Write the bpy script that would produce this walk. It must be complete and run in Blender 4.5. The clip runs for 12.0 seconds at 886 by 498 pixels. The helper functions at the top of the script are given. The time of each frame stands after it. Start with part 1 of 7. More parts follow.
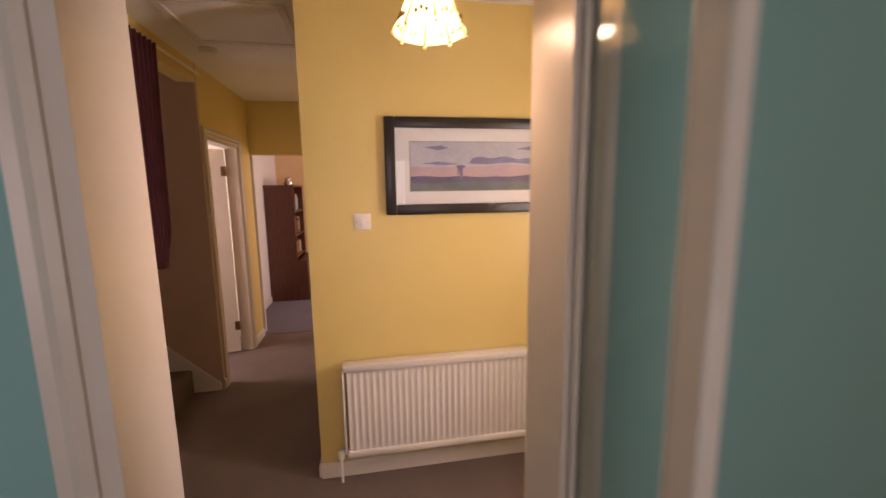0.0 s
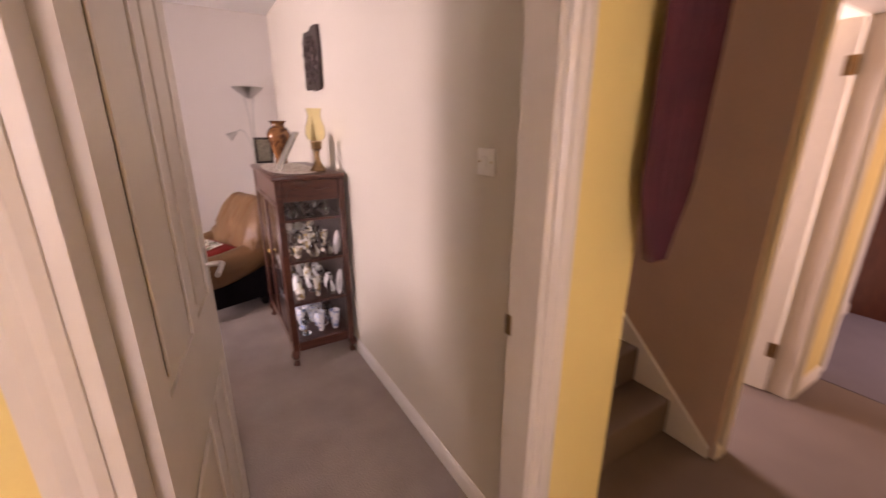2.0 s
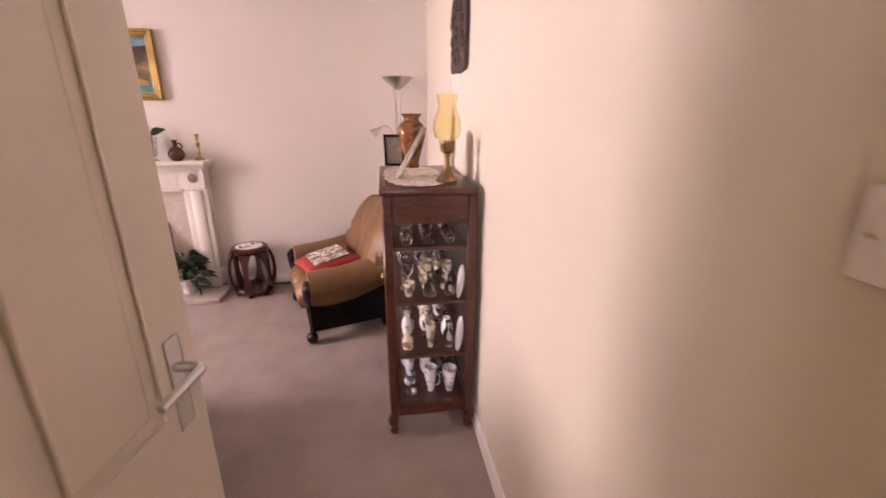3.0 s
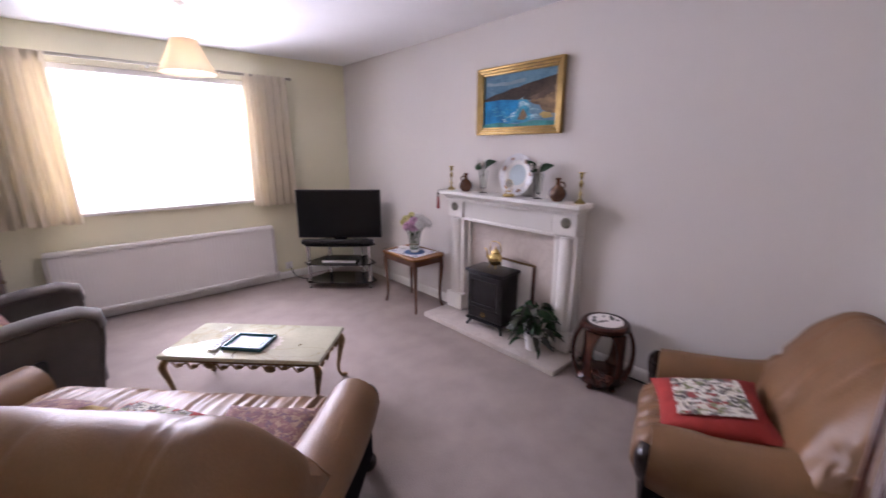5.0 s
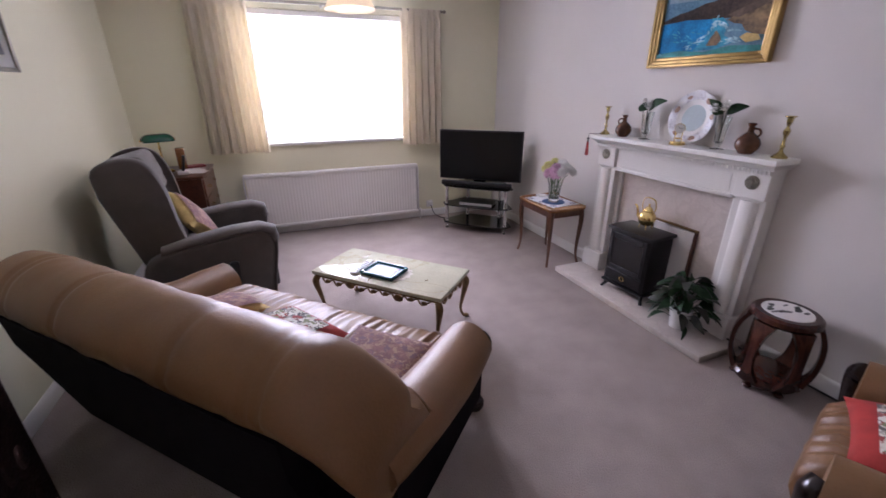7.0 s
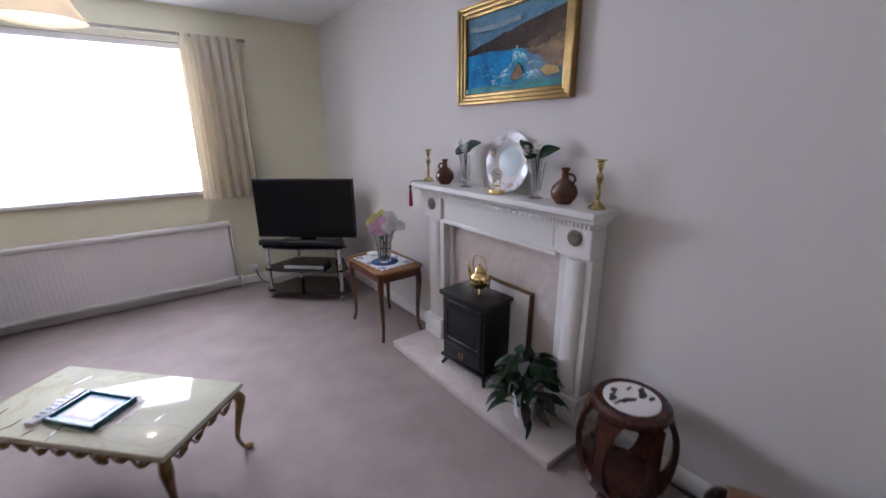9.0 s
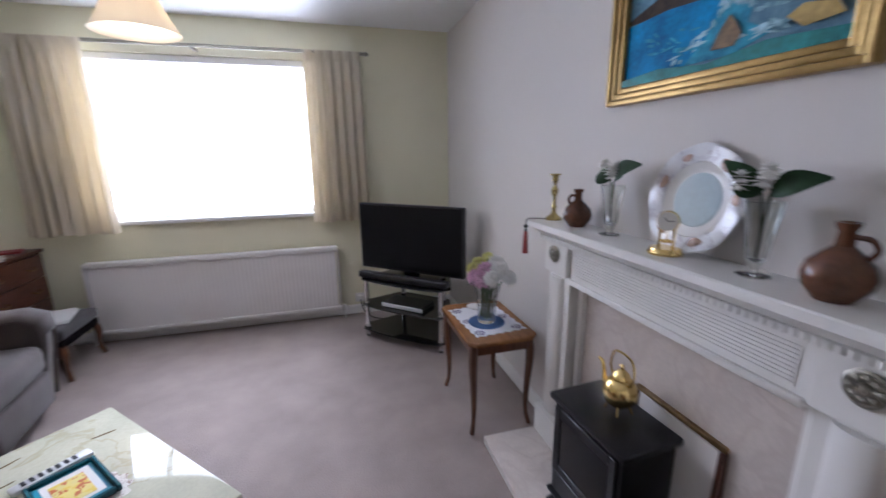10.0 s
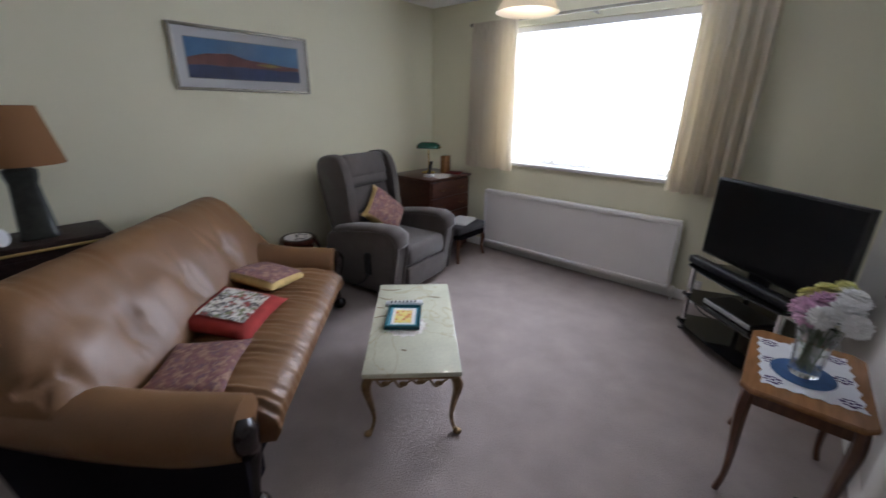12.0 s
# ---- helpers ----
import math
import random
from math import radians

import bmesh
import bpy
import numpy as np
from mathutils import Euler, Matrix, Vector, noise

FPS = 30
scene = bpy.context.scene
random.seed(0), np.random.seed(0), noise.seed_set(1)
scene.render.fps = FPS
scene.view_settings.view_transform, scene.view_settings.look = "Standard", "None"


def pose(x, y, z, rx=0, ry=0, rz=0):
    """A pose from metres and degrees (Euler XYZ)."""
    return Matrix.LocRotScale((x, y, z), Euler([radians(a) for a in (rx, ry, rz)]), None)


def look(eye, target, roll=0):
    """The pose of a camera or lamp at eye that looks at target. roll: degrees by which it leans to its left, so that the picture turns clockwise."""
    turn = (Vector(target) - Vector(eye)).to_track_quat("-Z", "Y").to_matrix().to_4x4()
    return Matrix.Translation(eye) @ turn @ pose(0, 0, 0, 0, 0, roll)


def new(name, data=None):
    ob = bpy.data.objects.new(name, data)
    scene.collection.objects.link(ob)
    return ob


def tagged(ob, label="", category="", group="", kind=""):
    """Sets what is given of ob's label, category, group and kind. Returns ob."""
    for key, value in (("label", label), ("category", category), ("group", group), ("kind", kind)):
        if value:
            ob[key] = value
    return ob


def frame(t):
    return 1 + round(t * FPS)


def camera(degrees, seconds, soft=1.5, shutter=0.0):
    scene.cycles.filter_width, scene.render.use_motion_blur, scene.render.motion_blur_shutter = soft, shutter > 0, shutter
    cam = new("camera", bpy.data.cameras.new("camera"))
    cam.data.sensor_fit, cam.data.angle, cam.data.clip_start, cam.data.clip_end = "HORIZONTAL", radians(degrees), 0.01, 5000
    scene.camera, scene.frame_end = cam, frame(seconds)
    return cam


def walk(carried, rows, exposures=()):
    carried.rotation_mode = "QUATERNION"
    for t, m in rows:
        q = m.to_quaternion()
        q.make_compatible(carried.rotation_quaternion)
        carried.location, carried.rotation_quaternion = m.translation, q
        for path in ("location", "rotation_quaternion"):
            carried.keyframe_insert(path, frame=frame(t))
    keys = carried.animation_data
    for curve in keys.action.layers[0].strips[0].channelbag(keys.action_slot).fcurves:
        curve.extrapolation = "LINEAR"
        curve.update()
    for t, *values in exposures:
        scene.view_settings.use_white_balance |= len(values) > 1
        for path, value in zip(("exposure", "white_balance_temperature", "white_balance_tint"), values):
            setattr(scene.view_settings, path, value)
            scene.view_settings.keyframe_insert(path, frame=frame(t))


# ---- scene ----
cam = camera(95.8, 12.0, soft=1.5, shutter=0.35)
PATH = [
    (0, (0.289, 0.336, 1.591), (0.642, 2.283, 1.3), -0.8),
    (0.5, (0.249, 0.771, 1.58), (0.294, 2.739, 1.23), -1.0),
    (1, (0.222, 1.187, 1.543), (-0.35, 3.065, 1.159), -1.1),
    (1.5, (0.109, 1.547, 1.539), (-1.099, 3.065, 1.054), -0.2),
    (2, (-0.293, 1.804, 1.517), (-1.927, 2.796, 0.93), 0.2),
    (2.5, (-0.667, 2.022, 1.492), (-2.467, 2.621, 0.859), 0.3),
    (2.7, (-0.834, 2.132, 1.493), (-2.675, 2.605, 0.872), 0.3),
    (4.3, (-1.993, 2.212, 1.565), (-3.771, 1.465, 1.036), -0.4),
    (4.5, (-2.099, 2.205, 1.568), (-3.775, 1.241, 1.057), -0.4),
    (5, (-2.25, 2.078, 1.571), (-3.549, 0.64, 1.077), -0.1),
    (5.5, (-2.336, 1.94, 1.583), (-3.338, 0.279, 1.096), -0.2),
    (6, (-2.338, 1.914, 1.577), (-3.111, 0.156, 1.019), -0.2),
    (6.5, (-2.326, 1.969, 1.572), (-2.954, 0.183, 0.925), -0.1),
    (7, (-2.361, 2.018, 1.541), (-3.034, 0.289, 0.794), -0.2),
    (7.5, (-2.428, 2.01, 1.539), (-3.425, 0.463, 0.757), -0.1),
    (7.7, (-2.444, 1.967, 1.538), (-3.565, 0.508, 0.754), -0.1),
    (9.3, (-3.409, 1.438, 1.532), (-4.533, -0.139, 1.033), -0.4),
    (9.5, (-3.499, 1.263, 1.546), (-4.57, -0.364, 1.093), -0.6),
    (10, (-3.814, 1.019, 1.5), (-4.337, -0.855, 1.034), -0.7),
    (10.5, (-4.068, 0.87, 1.515), (-3.955, -1.085, 1.109), 0.1),
    (11, (-4.151, 0.882, 1.524), (-3.711, -0.996, 0.996), 0.2),
    (11.5, (-4.323, 0.914, 1.528), (-3.483, -0.801, 0.934), 0.4),
    (12, (-4.393, 0.99, 1.549), (-3.173, -0.443, 0.874), 0.8),
]
# exposure and white balance drift as the camera leaves the lamp-lit hall for the daylit room
walk(cam, [(t, look(eye, target, roll)) for t, eye, target, roll in PATH],
     exposures=[(0.0, -0.22, 7900, 43), (0.5, -0.15, 8200, 46), (1.0, 0.0, 8400, 46), (1.5, 0.22, 8100, 45), (2.0, 0.6, 7600, 47), (2.7, 0.88, 7900, 49), (4.3, 0.42, 6150, 36), (5.0, 0.18, 5950, 34), (6.0, 0.05, 5750, 32), (7.7, 0.0, 5750, 30), (9.3, -0.12, 5500, 22), (10.0, -0.2, 5450, 21), (11.0, -0.48, 5500, 19), (12.0, -0.6, 5550, 16)])

# ---- world and lights ----
world = bpy.data.worlds.new("sky")
scene.world = world
world.use_nodes = True
wn = world.node_tree
sky = wn.nodes.new("ShaderNodeTexSky")
sky.sky_type, sky.sun_disc, sky.sun_elevation, sky.sun_rotation = "NISHITA", False, radians(48), radians(40)
wn.nodes["Background"].inputs[1].default_value = 0.12
wn.links.new(sky.outputs[0], wn.nodes["Background"].inputs[0])


def lamp(name, kind, energy, color, m, size=0.1, size_y=None, angle=None):
    d = bpy.data.lights.new(name, kind)
    d.energy, d.color = energy, color
    if kind == "AREA":
        d.shape, d.size, d.size_y = "RECTANGLE", size, size_y or size
    elif kind == "SUN":
        d.angle = angle
    else:
        d.shadow_soft_size = size
    o = new(name, d)
    o.matrix_world = m
    return o


sun_dir = Vector((math.sin(radians(40)), math.cos(radians(40)), math.tan(radians(48)))).normalized()
lamp("sun", "SUN", 3.0, (1.0, 0.95, 0.88), look(sun_dir * 20, (0, 0, 0)), angle=radians(0.5))
# daylight standing in the window and sidelight openings
lamp("window_daylight", "AREA", 134, (0.95, 0.97, 1.0), look((-2.88, -2.93, 1.62), (-2.88, 0, 1.55)), 1.74, 1.2)
lamp("front_door_daylight", "AREA", 17, (0.95, 0.97, 1.0), look((1.905, 1.42, 1.515), (0, 1.42, 1.515)), 0.35, 0.98)
# added area lamps brightening closed rooms that have no window opening built
lamp("back_room_fill", "AREA", 35, (1.0, 0.93, 0.88), look((1.55, 6.0, 1.5), (-1, 6.0, 1.2)), 1.4, 1.1)
lamp("porch_fill", "AREA", 16, (0.92, 0.97, 1.0), look((0.2, -1.15, 1.5), (0.2, 1, 1.4)), 1.2, 1.0)
lamp("side_room_fill", "AREA", 60, (0.95, 0.98, 1.0), look((-2.55, 4.0, 1.5), (0, 4.3, 1.4)), 0.8, 1.0)
lamp("hall_bulb", "POINT", 12.5, (1.0, 0.79, 0.54), pose(0.443, 1.32, 2.0), 0.035)
lamp("room_bulb", "POINT", 9, (1.0, 0.88, 0.70), pose(-2.97, -1.44, 2.15), 0.035)


# ---- materials ----
def mat(name, color, rough=0.6, metal=0.0, var=0.10, scale=3.0, bump=0.1, bscale=80.0, dist=0.002, tint=None, **more):
    """A plain surface with slow stains, fine grain and relief."""
    m = bpy.data.materials.new(name)
    m.use_nodes = True
    n, l = m.node_tree.nodes, m.node_tree.links
    b = n["Principled BSDF"]
    b.inputs["Roughness"].default_value, b.inputs["Metallic"].default_value = rough, metal
    for key, value in more.items():
        b.inputs[key.replace("_", " ")].default_value = value
    co = n.new("ShaderNodeTexCoord")
    big, fine = n.new("ShaderNodeTexNoise"), n.new("ShaderNodeTexNoise")
    big.inputs["Scale"].default_value, big.inputs["Detail"].default_value = scale, 4
    fine.inputs["Scale"].default_value, fine.inputs["Detail"].default_value = bscale, 3
    for q in (big, fine):
        l.new(co.outputs["Object"], q.inputs["Vector"])
    add = n.new("ShaderNodeMix")
    add.data_type = "FLOAT"
    add.inputs[0].default_value = 0.35
    l.new(big.outputs["Fac"], add.inputs[2])
    l.new(fine.outputs["Fac"], add.inputs[3])
    ramp = n.new("ShaderNodeValToRGB")
    lo = [max(0.0, c * (1 - var)) for c in color]
    hi = [min(1.0, c * (1 + var)) for c in (tint or color)]
    ramp.color_ramp.elements[0].position, ramp.color_ramp.elements[0].color = 0.3, (*lo, 1)
    ramp.color_ramp.elements[1].position, ramp.color_ramp.elements[1].color = 0.7, (*hi, 1)
    l.new(add.outputs[0], ramp.inputs[0])
    l.new(ramp.outputs[0], b.inputs["Base Color"])
    if bump:
        bp = n.new("ShaderNodeBump")
        bp.inputs["Strength"].default_value, bp.inputs["Distance"].default_value = bump, dist
        l.new(fine.outputs["Fac"], bp.inputs["Height"])
        l.new(bp.outputs[0], b.inputs["Normal"])
    return m


def wood(name, dark, light, rough=0.35, scale=6.0, along="X"):
    m = mat(name, dark, rough)
    n, l = m.node_tree.nodes, m.node_tree.links
    co, mp, wv = n.new("ShaderNodeTexCoord"), n.new("ShaderNodeMapping"), n.new("ShaderNodeTexNoise")
    stretch = {"X": (0.12, 1, 1), "Y": (1, 0.12, 1), "Z": (1, 1, 0.12)}[along]
    mp.inputs["Scale"].default_value = [s * scale * 5 for s in stretch]
    wv.inputs["Scale"].default_value, wv.inputs["Detail"].default_value, wv.inputs["Distortion"].default_value = 1.5, 6, 0.6
    l.new(co.outputs["Object"], mp.inputs[0])
    l.new(mp.outputs[0], wv.inputs["Vector"])
    r = n.new("ShaderNodeValToRGB")
    r.color_ramp.elements[0].position, r.color_ramp.elements[0].color = 0.32, (*dark, 1)
    r.color_ramp.elements[1].position, r.color_ramp.elements[1].color = 0.68, (*light, 1)
    l.new(wv.outputs["Fac"], r.inputs[0])
    l.new(r.outputs[0], n["Principled BSDF"].inputs["Base Color"])
    return m


def patches(name, colors, scale=30.0, rough=0.85, bump=0.4, smooth=False):
    """Stitched or printed flowers: cells of several colours."""
    m = mat(name, colors[0], rough, bump=bump, bscale=220)
    n, l = m.node_tree.nodes, m.node_tree.links
    co, vo, nz = n.new("ShaderNodeTexCoord"), n.new("ShaderNodeTexVoronoi"), n.new("ShaderNodeTexNoise")
    mx = n.new("ShaderNodeMix")
    mx.data_type = "VECTOR"
    mx.inputs[0].default_value = 0.06
    nz.inputs["Scale"].default_value = scale * 0.8
    l.new(co.outputs["Object"], nz.inputs["Vector"])
    l.new(co.outputs["Object"], mx.inputs[4])
    l.new(nz.outputs["Color"], mx.inputs[5])
    l.new(mx.outputs[1], vo.inputs["Vector"])
    vo.inputs["Scale"].default_value = scale
    sep = n.new("ShaderNodeSeparateColor")
    l.new(vo.outputs["Color"], sep.inputs[0])
    r = n.new("ShaderNodeValToRGB")
    r.color_ramp.interpolation = "LINEAR" if smooth else "CONSTANT"
    k = len(colors)
    for i, c in enumerate(colors):
        e = r.color_ramp.elements[i] if i < 2 else r.color_ramp.elements.new(i / k)
        e.position, e.color = i / k, (*c, 1)
    l.new(sep.outputs[0], r.inputs[0])
    l.new(r.outputs[0], n["Principled BSDF"].inputs["Base Color"])
    return m


def veined(name, base, vein, scale=3.0, rough=0.12, width=0.03):
    m = mat(name, base, rough, var=0.12, scale=5, bump=0)
    n, l = m.node_tree.nodes, m.node_tree.links
    ramp = [q for q in n if q.type == "VALTORGB"][0]
    co, nz = n.new("ShaderNodeTexCoord"), n.new("ShaderNodeTexNoise")
    nz.inputs["Scale"].default_value, nz.inputs["Detail"].default_value, nz.inputs["Distortion"].default_value = scale, 5, 0.8
    l.new(co.outputs["Object"], nz.inputs["Vector"])
    r = n.new("ShaderNodeValToRGB")
    r.color_ramp.elements[0].position, r.color_ramp.elements[0].color = 0.5 - width, (0, 0, 0, 1)
    r.color_ramp.elements[1].position, r.color_ramp.elements[1].color = 0.5, (1, 1, 1, 1)
    e = r.color_ramp.elements.new(0.5 + width)
    e.color = (0, 0, 0, 1)
    l.new(nz.outputs["Fac"], r.inputs[0])
    mx = n.new("ShaderNodeMix")
    mx.data_type = "RGBA"
    mx.inputs[7].default_value = (*vein, 1)
    l.new(r.outputs[0], mx.inputs[0])
    l.new(ramp.outputs[0], mx.inputs[6])
    l.new(mx.outputs[2], n["Principled BSDF"].inputs["Base Color"])
    return m


def glass(name, color=(1, 1, 1), rough=0.0, ior=1.45):
    m = bpy.data.materials.new(name)
    m.use_nodes = True
    b = m.node_tree.nodes["Principled BSDF"]
    b.inputs["Base Color"].default_value = (*color, 1)
    b.inputs["Roughness"].default_value, b.inputs["IOR"].default_value, b.inputs["Transmission Weight"].default_value = rough, ior, 1
    return m


def sheer(name, color, through_light=0.5, rough=0.9):
    """Cloth or paper that lets light through."""
    m = mat(name, color, rough, bump=0.3, bscale=300)
    n, l = m.node_tree.nodes, m.node_tree.links
    t, mx = n.new("ShaderNodeBsdfTranslucent"), n.new("ShaderNodeMixShader")
    t.inputs[0].default_value = (*color, 1)
    mx.inputs[0].default_value = through_light
    l.new(n["Principled BSDF"].outputs[0], mx.inputs[1])
    l.new(t.outputs[0], mx.inputs[2])
    l.new(mx.outputs[0], n["Material Output"].inputs[0])
    return m


def glow(name, color, strength):
    m = bpy.data.materials.new(name)
    m.use_nodes = True
    b = m.node_tree.nodes["Principled BSDF"]
    b.inputs["Base Color"].default_value = (*color, 1)
    b.inputs["Emission Color"].default_value, b.inputs["Emission Strength"].default_value = (*color, 1), strength
    return m


M = {
    "cream": mat("cream_wall_paint", (0.79, 0.758, 0.56), 0.75, var=0.03, scale=1.2, bump=0.12, bscale=160),
    "pinkwall": mat("pale_wall_paint", (0.69, 0.652, 0.615), 0.75, var=0.03, scale=1.2, bump=0.12, bscale=160),
    "yellow": mat("yellow_wall_paint", (0.70, 0.54, 0.205), 0.42, var=0.04, scale=1.5, bump=0.12, bscale=160),
    "teal": mat("teal_wall_paint", (0.20, 0.42, 0.41), 0.5, var=0.04, scale=1.5, bump=0.1),
    # cream stair paper, its dim shade mixed into a brown base colour
    "stairwall": mat("stair_wallpaper", (0.54, 0.405, 0.32), 0.85, var=0.06, scale=5, bump=0.4, bscale=70),
    "orange": mat("orange_wall_paint", (0.70, 0.46, 0.24), 0.7, var=0.04),
    "ceil": mat("ceiling_paint", (0.86, 0.86, 0.85), 0.85, var=0.03, scale=2, bump=0.25, bscale=60),
    "white": mat("white_gloss_paint", (0.78, 0.76, 0.72), 0.3, var=0.03, scale=4, bump=0.06, bscale=25),
    "trimpaint": mat("ivory_gloss_paint", (0.60, 0.545, 0.48), 0.35, var=0.04, scale=4, bump=0.08, bscale=25),
    "hallrad": mat("ivory_radiator_enamel", (0.70, 0.665, 0.625), 0.4, var=0.03, scale=4, bump=0.03),
    "radwhite": mat("radiator_enamel", (0.80, 0.77, 0.74), 0.35, var=0.03, scale=4, bump=0.03),
    "carpet": mat("beige_carpet", (0.345, 0.284, 0.256), 0.95, var=0.16, scale=4.6, bump=1.0, bscale=150, dist=0.010),
    "hallcarpet": mat("brown_hall_carpet", (0.185, 0.138, 0.118), 0.95, var=0.16, scale=2.2, bump=0.9, bscale=330, dist=0.006),
    "farcarpet": mat("mauve_carpet", (0.16, 0.14, 0.17), 0.95, var=0.16, scale=2.2, bump=0.9, bscale=330, dist=0.006),
    "leather": mat("tan_leather", (0.172, 0.084, 0.030), 0.46, var=0.12, scale=5, bump=0.3, bscale=110, dist=0.003),
    "darkwood": mat("black_stained_wood", (0.016, 0.010, 0.009), 0.2, var=0.3, scale=8),
    "darkcloth": mat("black_backing_cloth", (0.010, 0.008, 0.010), 0.95, var=0.2, scale=8, Specular_IOR_Level=0.1),
    "greyfab": mat("grey_velour", (0.082, 0.067, 0.059), 0.9, var=0.2, scale=7, bump=0.5, bscale=240, Sheen_Weight=0.25),
    "mahog": wood("mahogany", (0.052, 0.016, 0.010), (0.098, 0.031, 0.017), 0.28, 8.0, "Y"),
    "mahogz": wood("mahogany_upright", (0.070, 0.021, 0.012), (0.128, 0.041, 0.021), 0.28, 8.0, "Z"),
    "walnut": wood("walnut_veneer", (0.075, 0.028, 0.013), (0.15, 0.060, 0.026), 0.3, 6.0, "Z"),
    "yew": wood("honey_yew_wood", (0.22, 0.100, 0.035), (0.30, 0.142, 0.052), 0.25, 6.0, "Y"),
    "rose": wood("rosewood_lacquer", (0.034, 0.011, 0.008), (0.078, 0.023, 0.014), 0.22, 6.0, "Z"),
    "onyx": veined("green_onyx", (0.58, 0.57, 0.43), (0.50, 0.46, 0.31), 2.6, 0.05, 0.016),
    "marble": veined("beige_marble", (0.59, 0.525, 0.475), (0.545, 0.475, 0.43), 5.0, 0.3, 0.05),
    "brass": mat("polished_brass", (0.80, 0.60, 0.24), 0.16, 1.0, var=0.1, scale=20, bump=0.05),
    "antique": mat("antique_brass", (0.24, 0.155, 0.075), 0.38, 1.0, var=0.3, scale=30, bump=0.3, bscale=120),
    "gilt": mat("gilt_frame", (0.36, 0.24, 0.085), 0.4, 0.8, var=0.25, scale=14, bump=0.3, bscale=90),
    "chrome": mat("chrome", (0.72, 0.72, 0.72), 0.12, 1.0, var=0.05, bump=0),
    "steel": mat("brushed_steel", (0.55, 0.54, 0.52), 0.3, 1.0, var=0.05, bump=0.05),
    "blackglass": mat("black_glass", (0.008, 0.008, 0.009), 0.06, var=0.1, bump=0),
    "screen": mat("dark_screen", (0.006, 0.006, 0.007), 0.3, var=0.1, bump=0, Specular_IOR_Level=0.25),
    "blackplastic": mat("black_plastic", (0.014, 0.014, 0.015), 0.4, var=0.15, bump=0.1),
    "iron": mat("matt_black_iron", (0.0045, 0.0045, 0.006), 0.32, var=0.25, scale=12, bump=0.2, bscale=150),
    "silverplastic": mat("silver_plastic", (0.62, 0.62, 0.62), 0.35, 0.2, bump=0),
    "plastic": mat("white_plastic", (0.78, 0.76, 0.72), 0.35, var=0.02, bump=0),
    "curtain": sheer("cream_curtain_cloth", (0.76, 0.69, 0.55), 0.33),
    "burgundy": mat("burgundy_velvet", (0.075, 0.012, 0.018), 0.9, var=0.3, scale=9, bump=0.4, bscale=200, Sheen_Weight=0.2),
    "shade": sheer("cream_lampshade_cloth", (0.72, 0.64, 0.50), 0.55),
    "tanshade": sheer("tan_lampshade_cloth", (0.24, 0.115, 0.042), 0.25),
    "slat": sheer("white_blind_slat", (0.93, 0.93, 0.92), 0.85),
    "glass": glass("clear_glass"),
    "pane": glass("window_pane", (0.97, 0.99, 1.0), 0.0, 1.3),
    "crystal": glass("cut_crystal", (0.97, 1.0, 0.99), 0.03, 1.5),
    "amber": glass("amber_glass", (0.97, 0.91, 0.68), 0.02, 1.12),
    "frost": glass("frosted_glass", (0.88, 0.94, 0.91), 0.08, 1.3),
    "bulb": glow("lit_bulb", (1.0, 0.78, 0.45), 14),
    "shadeglow": sheer("cream_glass_petal", (0.95, 0.80, 0.48), 0.65, 0.3),
    "earth": mat("brown_glazed_stoneware", (0.105, 0.042, 0.020), 0.18, var=0.35, scale=14, bump=0.1),
    "porcelain": mat("white_porcelain", (0.80, 0.79, 0.77), 0.15, var=0.03, bump=0),
    "bluechina": patches("blue_and_white_china", [(0.78, 0.79, 0.80), (0.55, 0.62, 0.72), (0.80, 0.80, 0.80), (0.25, 0.33, 0.52), (0.78, 0.78, 0.78)], 55, 0.15, 0.0),
    "platerim": patches("flowered_plate_rim", [(0.72, 0.73, 0.76), (0.75, 0.75, 0.77), (0.70, 0.70, 0.73), (0.73, 0.74, 0.76), (0.56, 0.54, 0.58), (0.74, 0.74, 0.76)], 60, 0.12, 0.0),
    "leaf": mat("dark_green_leaf", (0.018, 0.048, 0.018), 0.5, var=0.45, scale=25, bump=0.15, bscale=60, Specular_IOR_Level=0.2),
    "leafred": mat("dark_variegated_leaf", (0.05, 0.055, 0.04), 0.5, var=0.6, scale=25, bump=0.15),
    "stem": mat("green_stem", (0.07, 0.13, 0.05), 0.5, var=0.2),
    "petalw": mat("white_petal", (0.86, 0.85, 0.82), 0.6, var=0.06, scale=40),
    "petalp": mat("pink_petal", (0.70, 0.43, 0.58), 0.6, var=0.2, scale=40),
    "petaly": mat("yellow_petal", (0.74, 0.73, 0.28), 0.6, var=0.15, scale=40),
    "soil": mat("dark_soil", (0.03, 0.02, 0.015), 0.95, var=0.4, scale=60, bump=0.8),
    "redcloth": mat("red_wool_cloth", (0.30, 0.025, 0.018), 0.9, var=0.2, scale=18, bump=0.5, bscale=260),
    "needle": patches("flower_needlework", [(0.66, 0.63, 0.55), (0.10, 0.09, 0.085), (0.70, 0.67, 0.60), (0.20, 0.21, 0.11), (0.60, 0.56, 0.46), (0.30, 0.06, 0.05), (0.34, 0.31, 0.27), (0.70, 0.66, 0.58), (0.13, 0.11, 0.10)], 48),
    "tapestry": patches("brown_tapestry", [(0.19, 0.088, 0.072), (0.26, 0.145, 0.105), (0.16, 0.072, 0.070), (0.31, 0.19, 0.13), (0.21, 0.095, 0.085), (0.15, 0.08, 0.09)], 55),
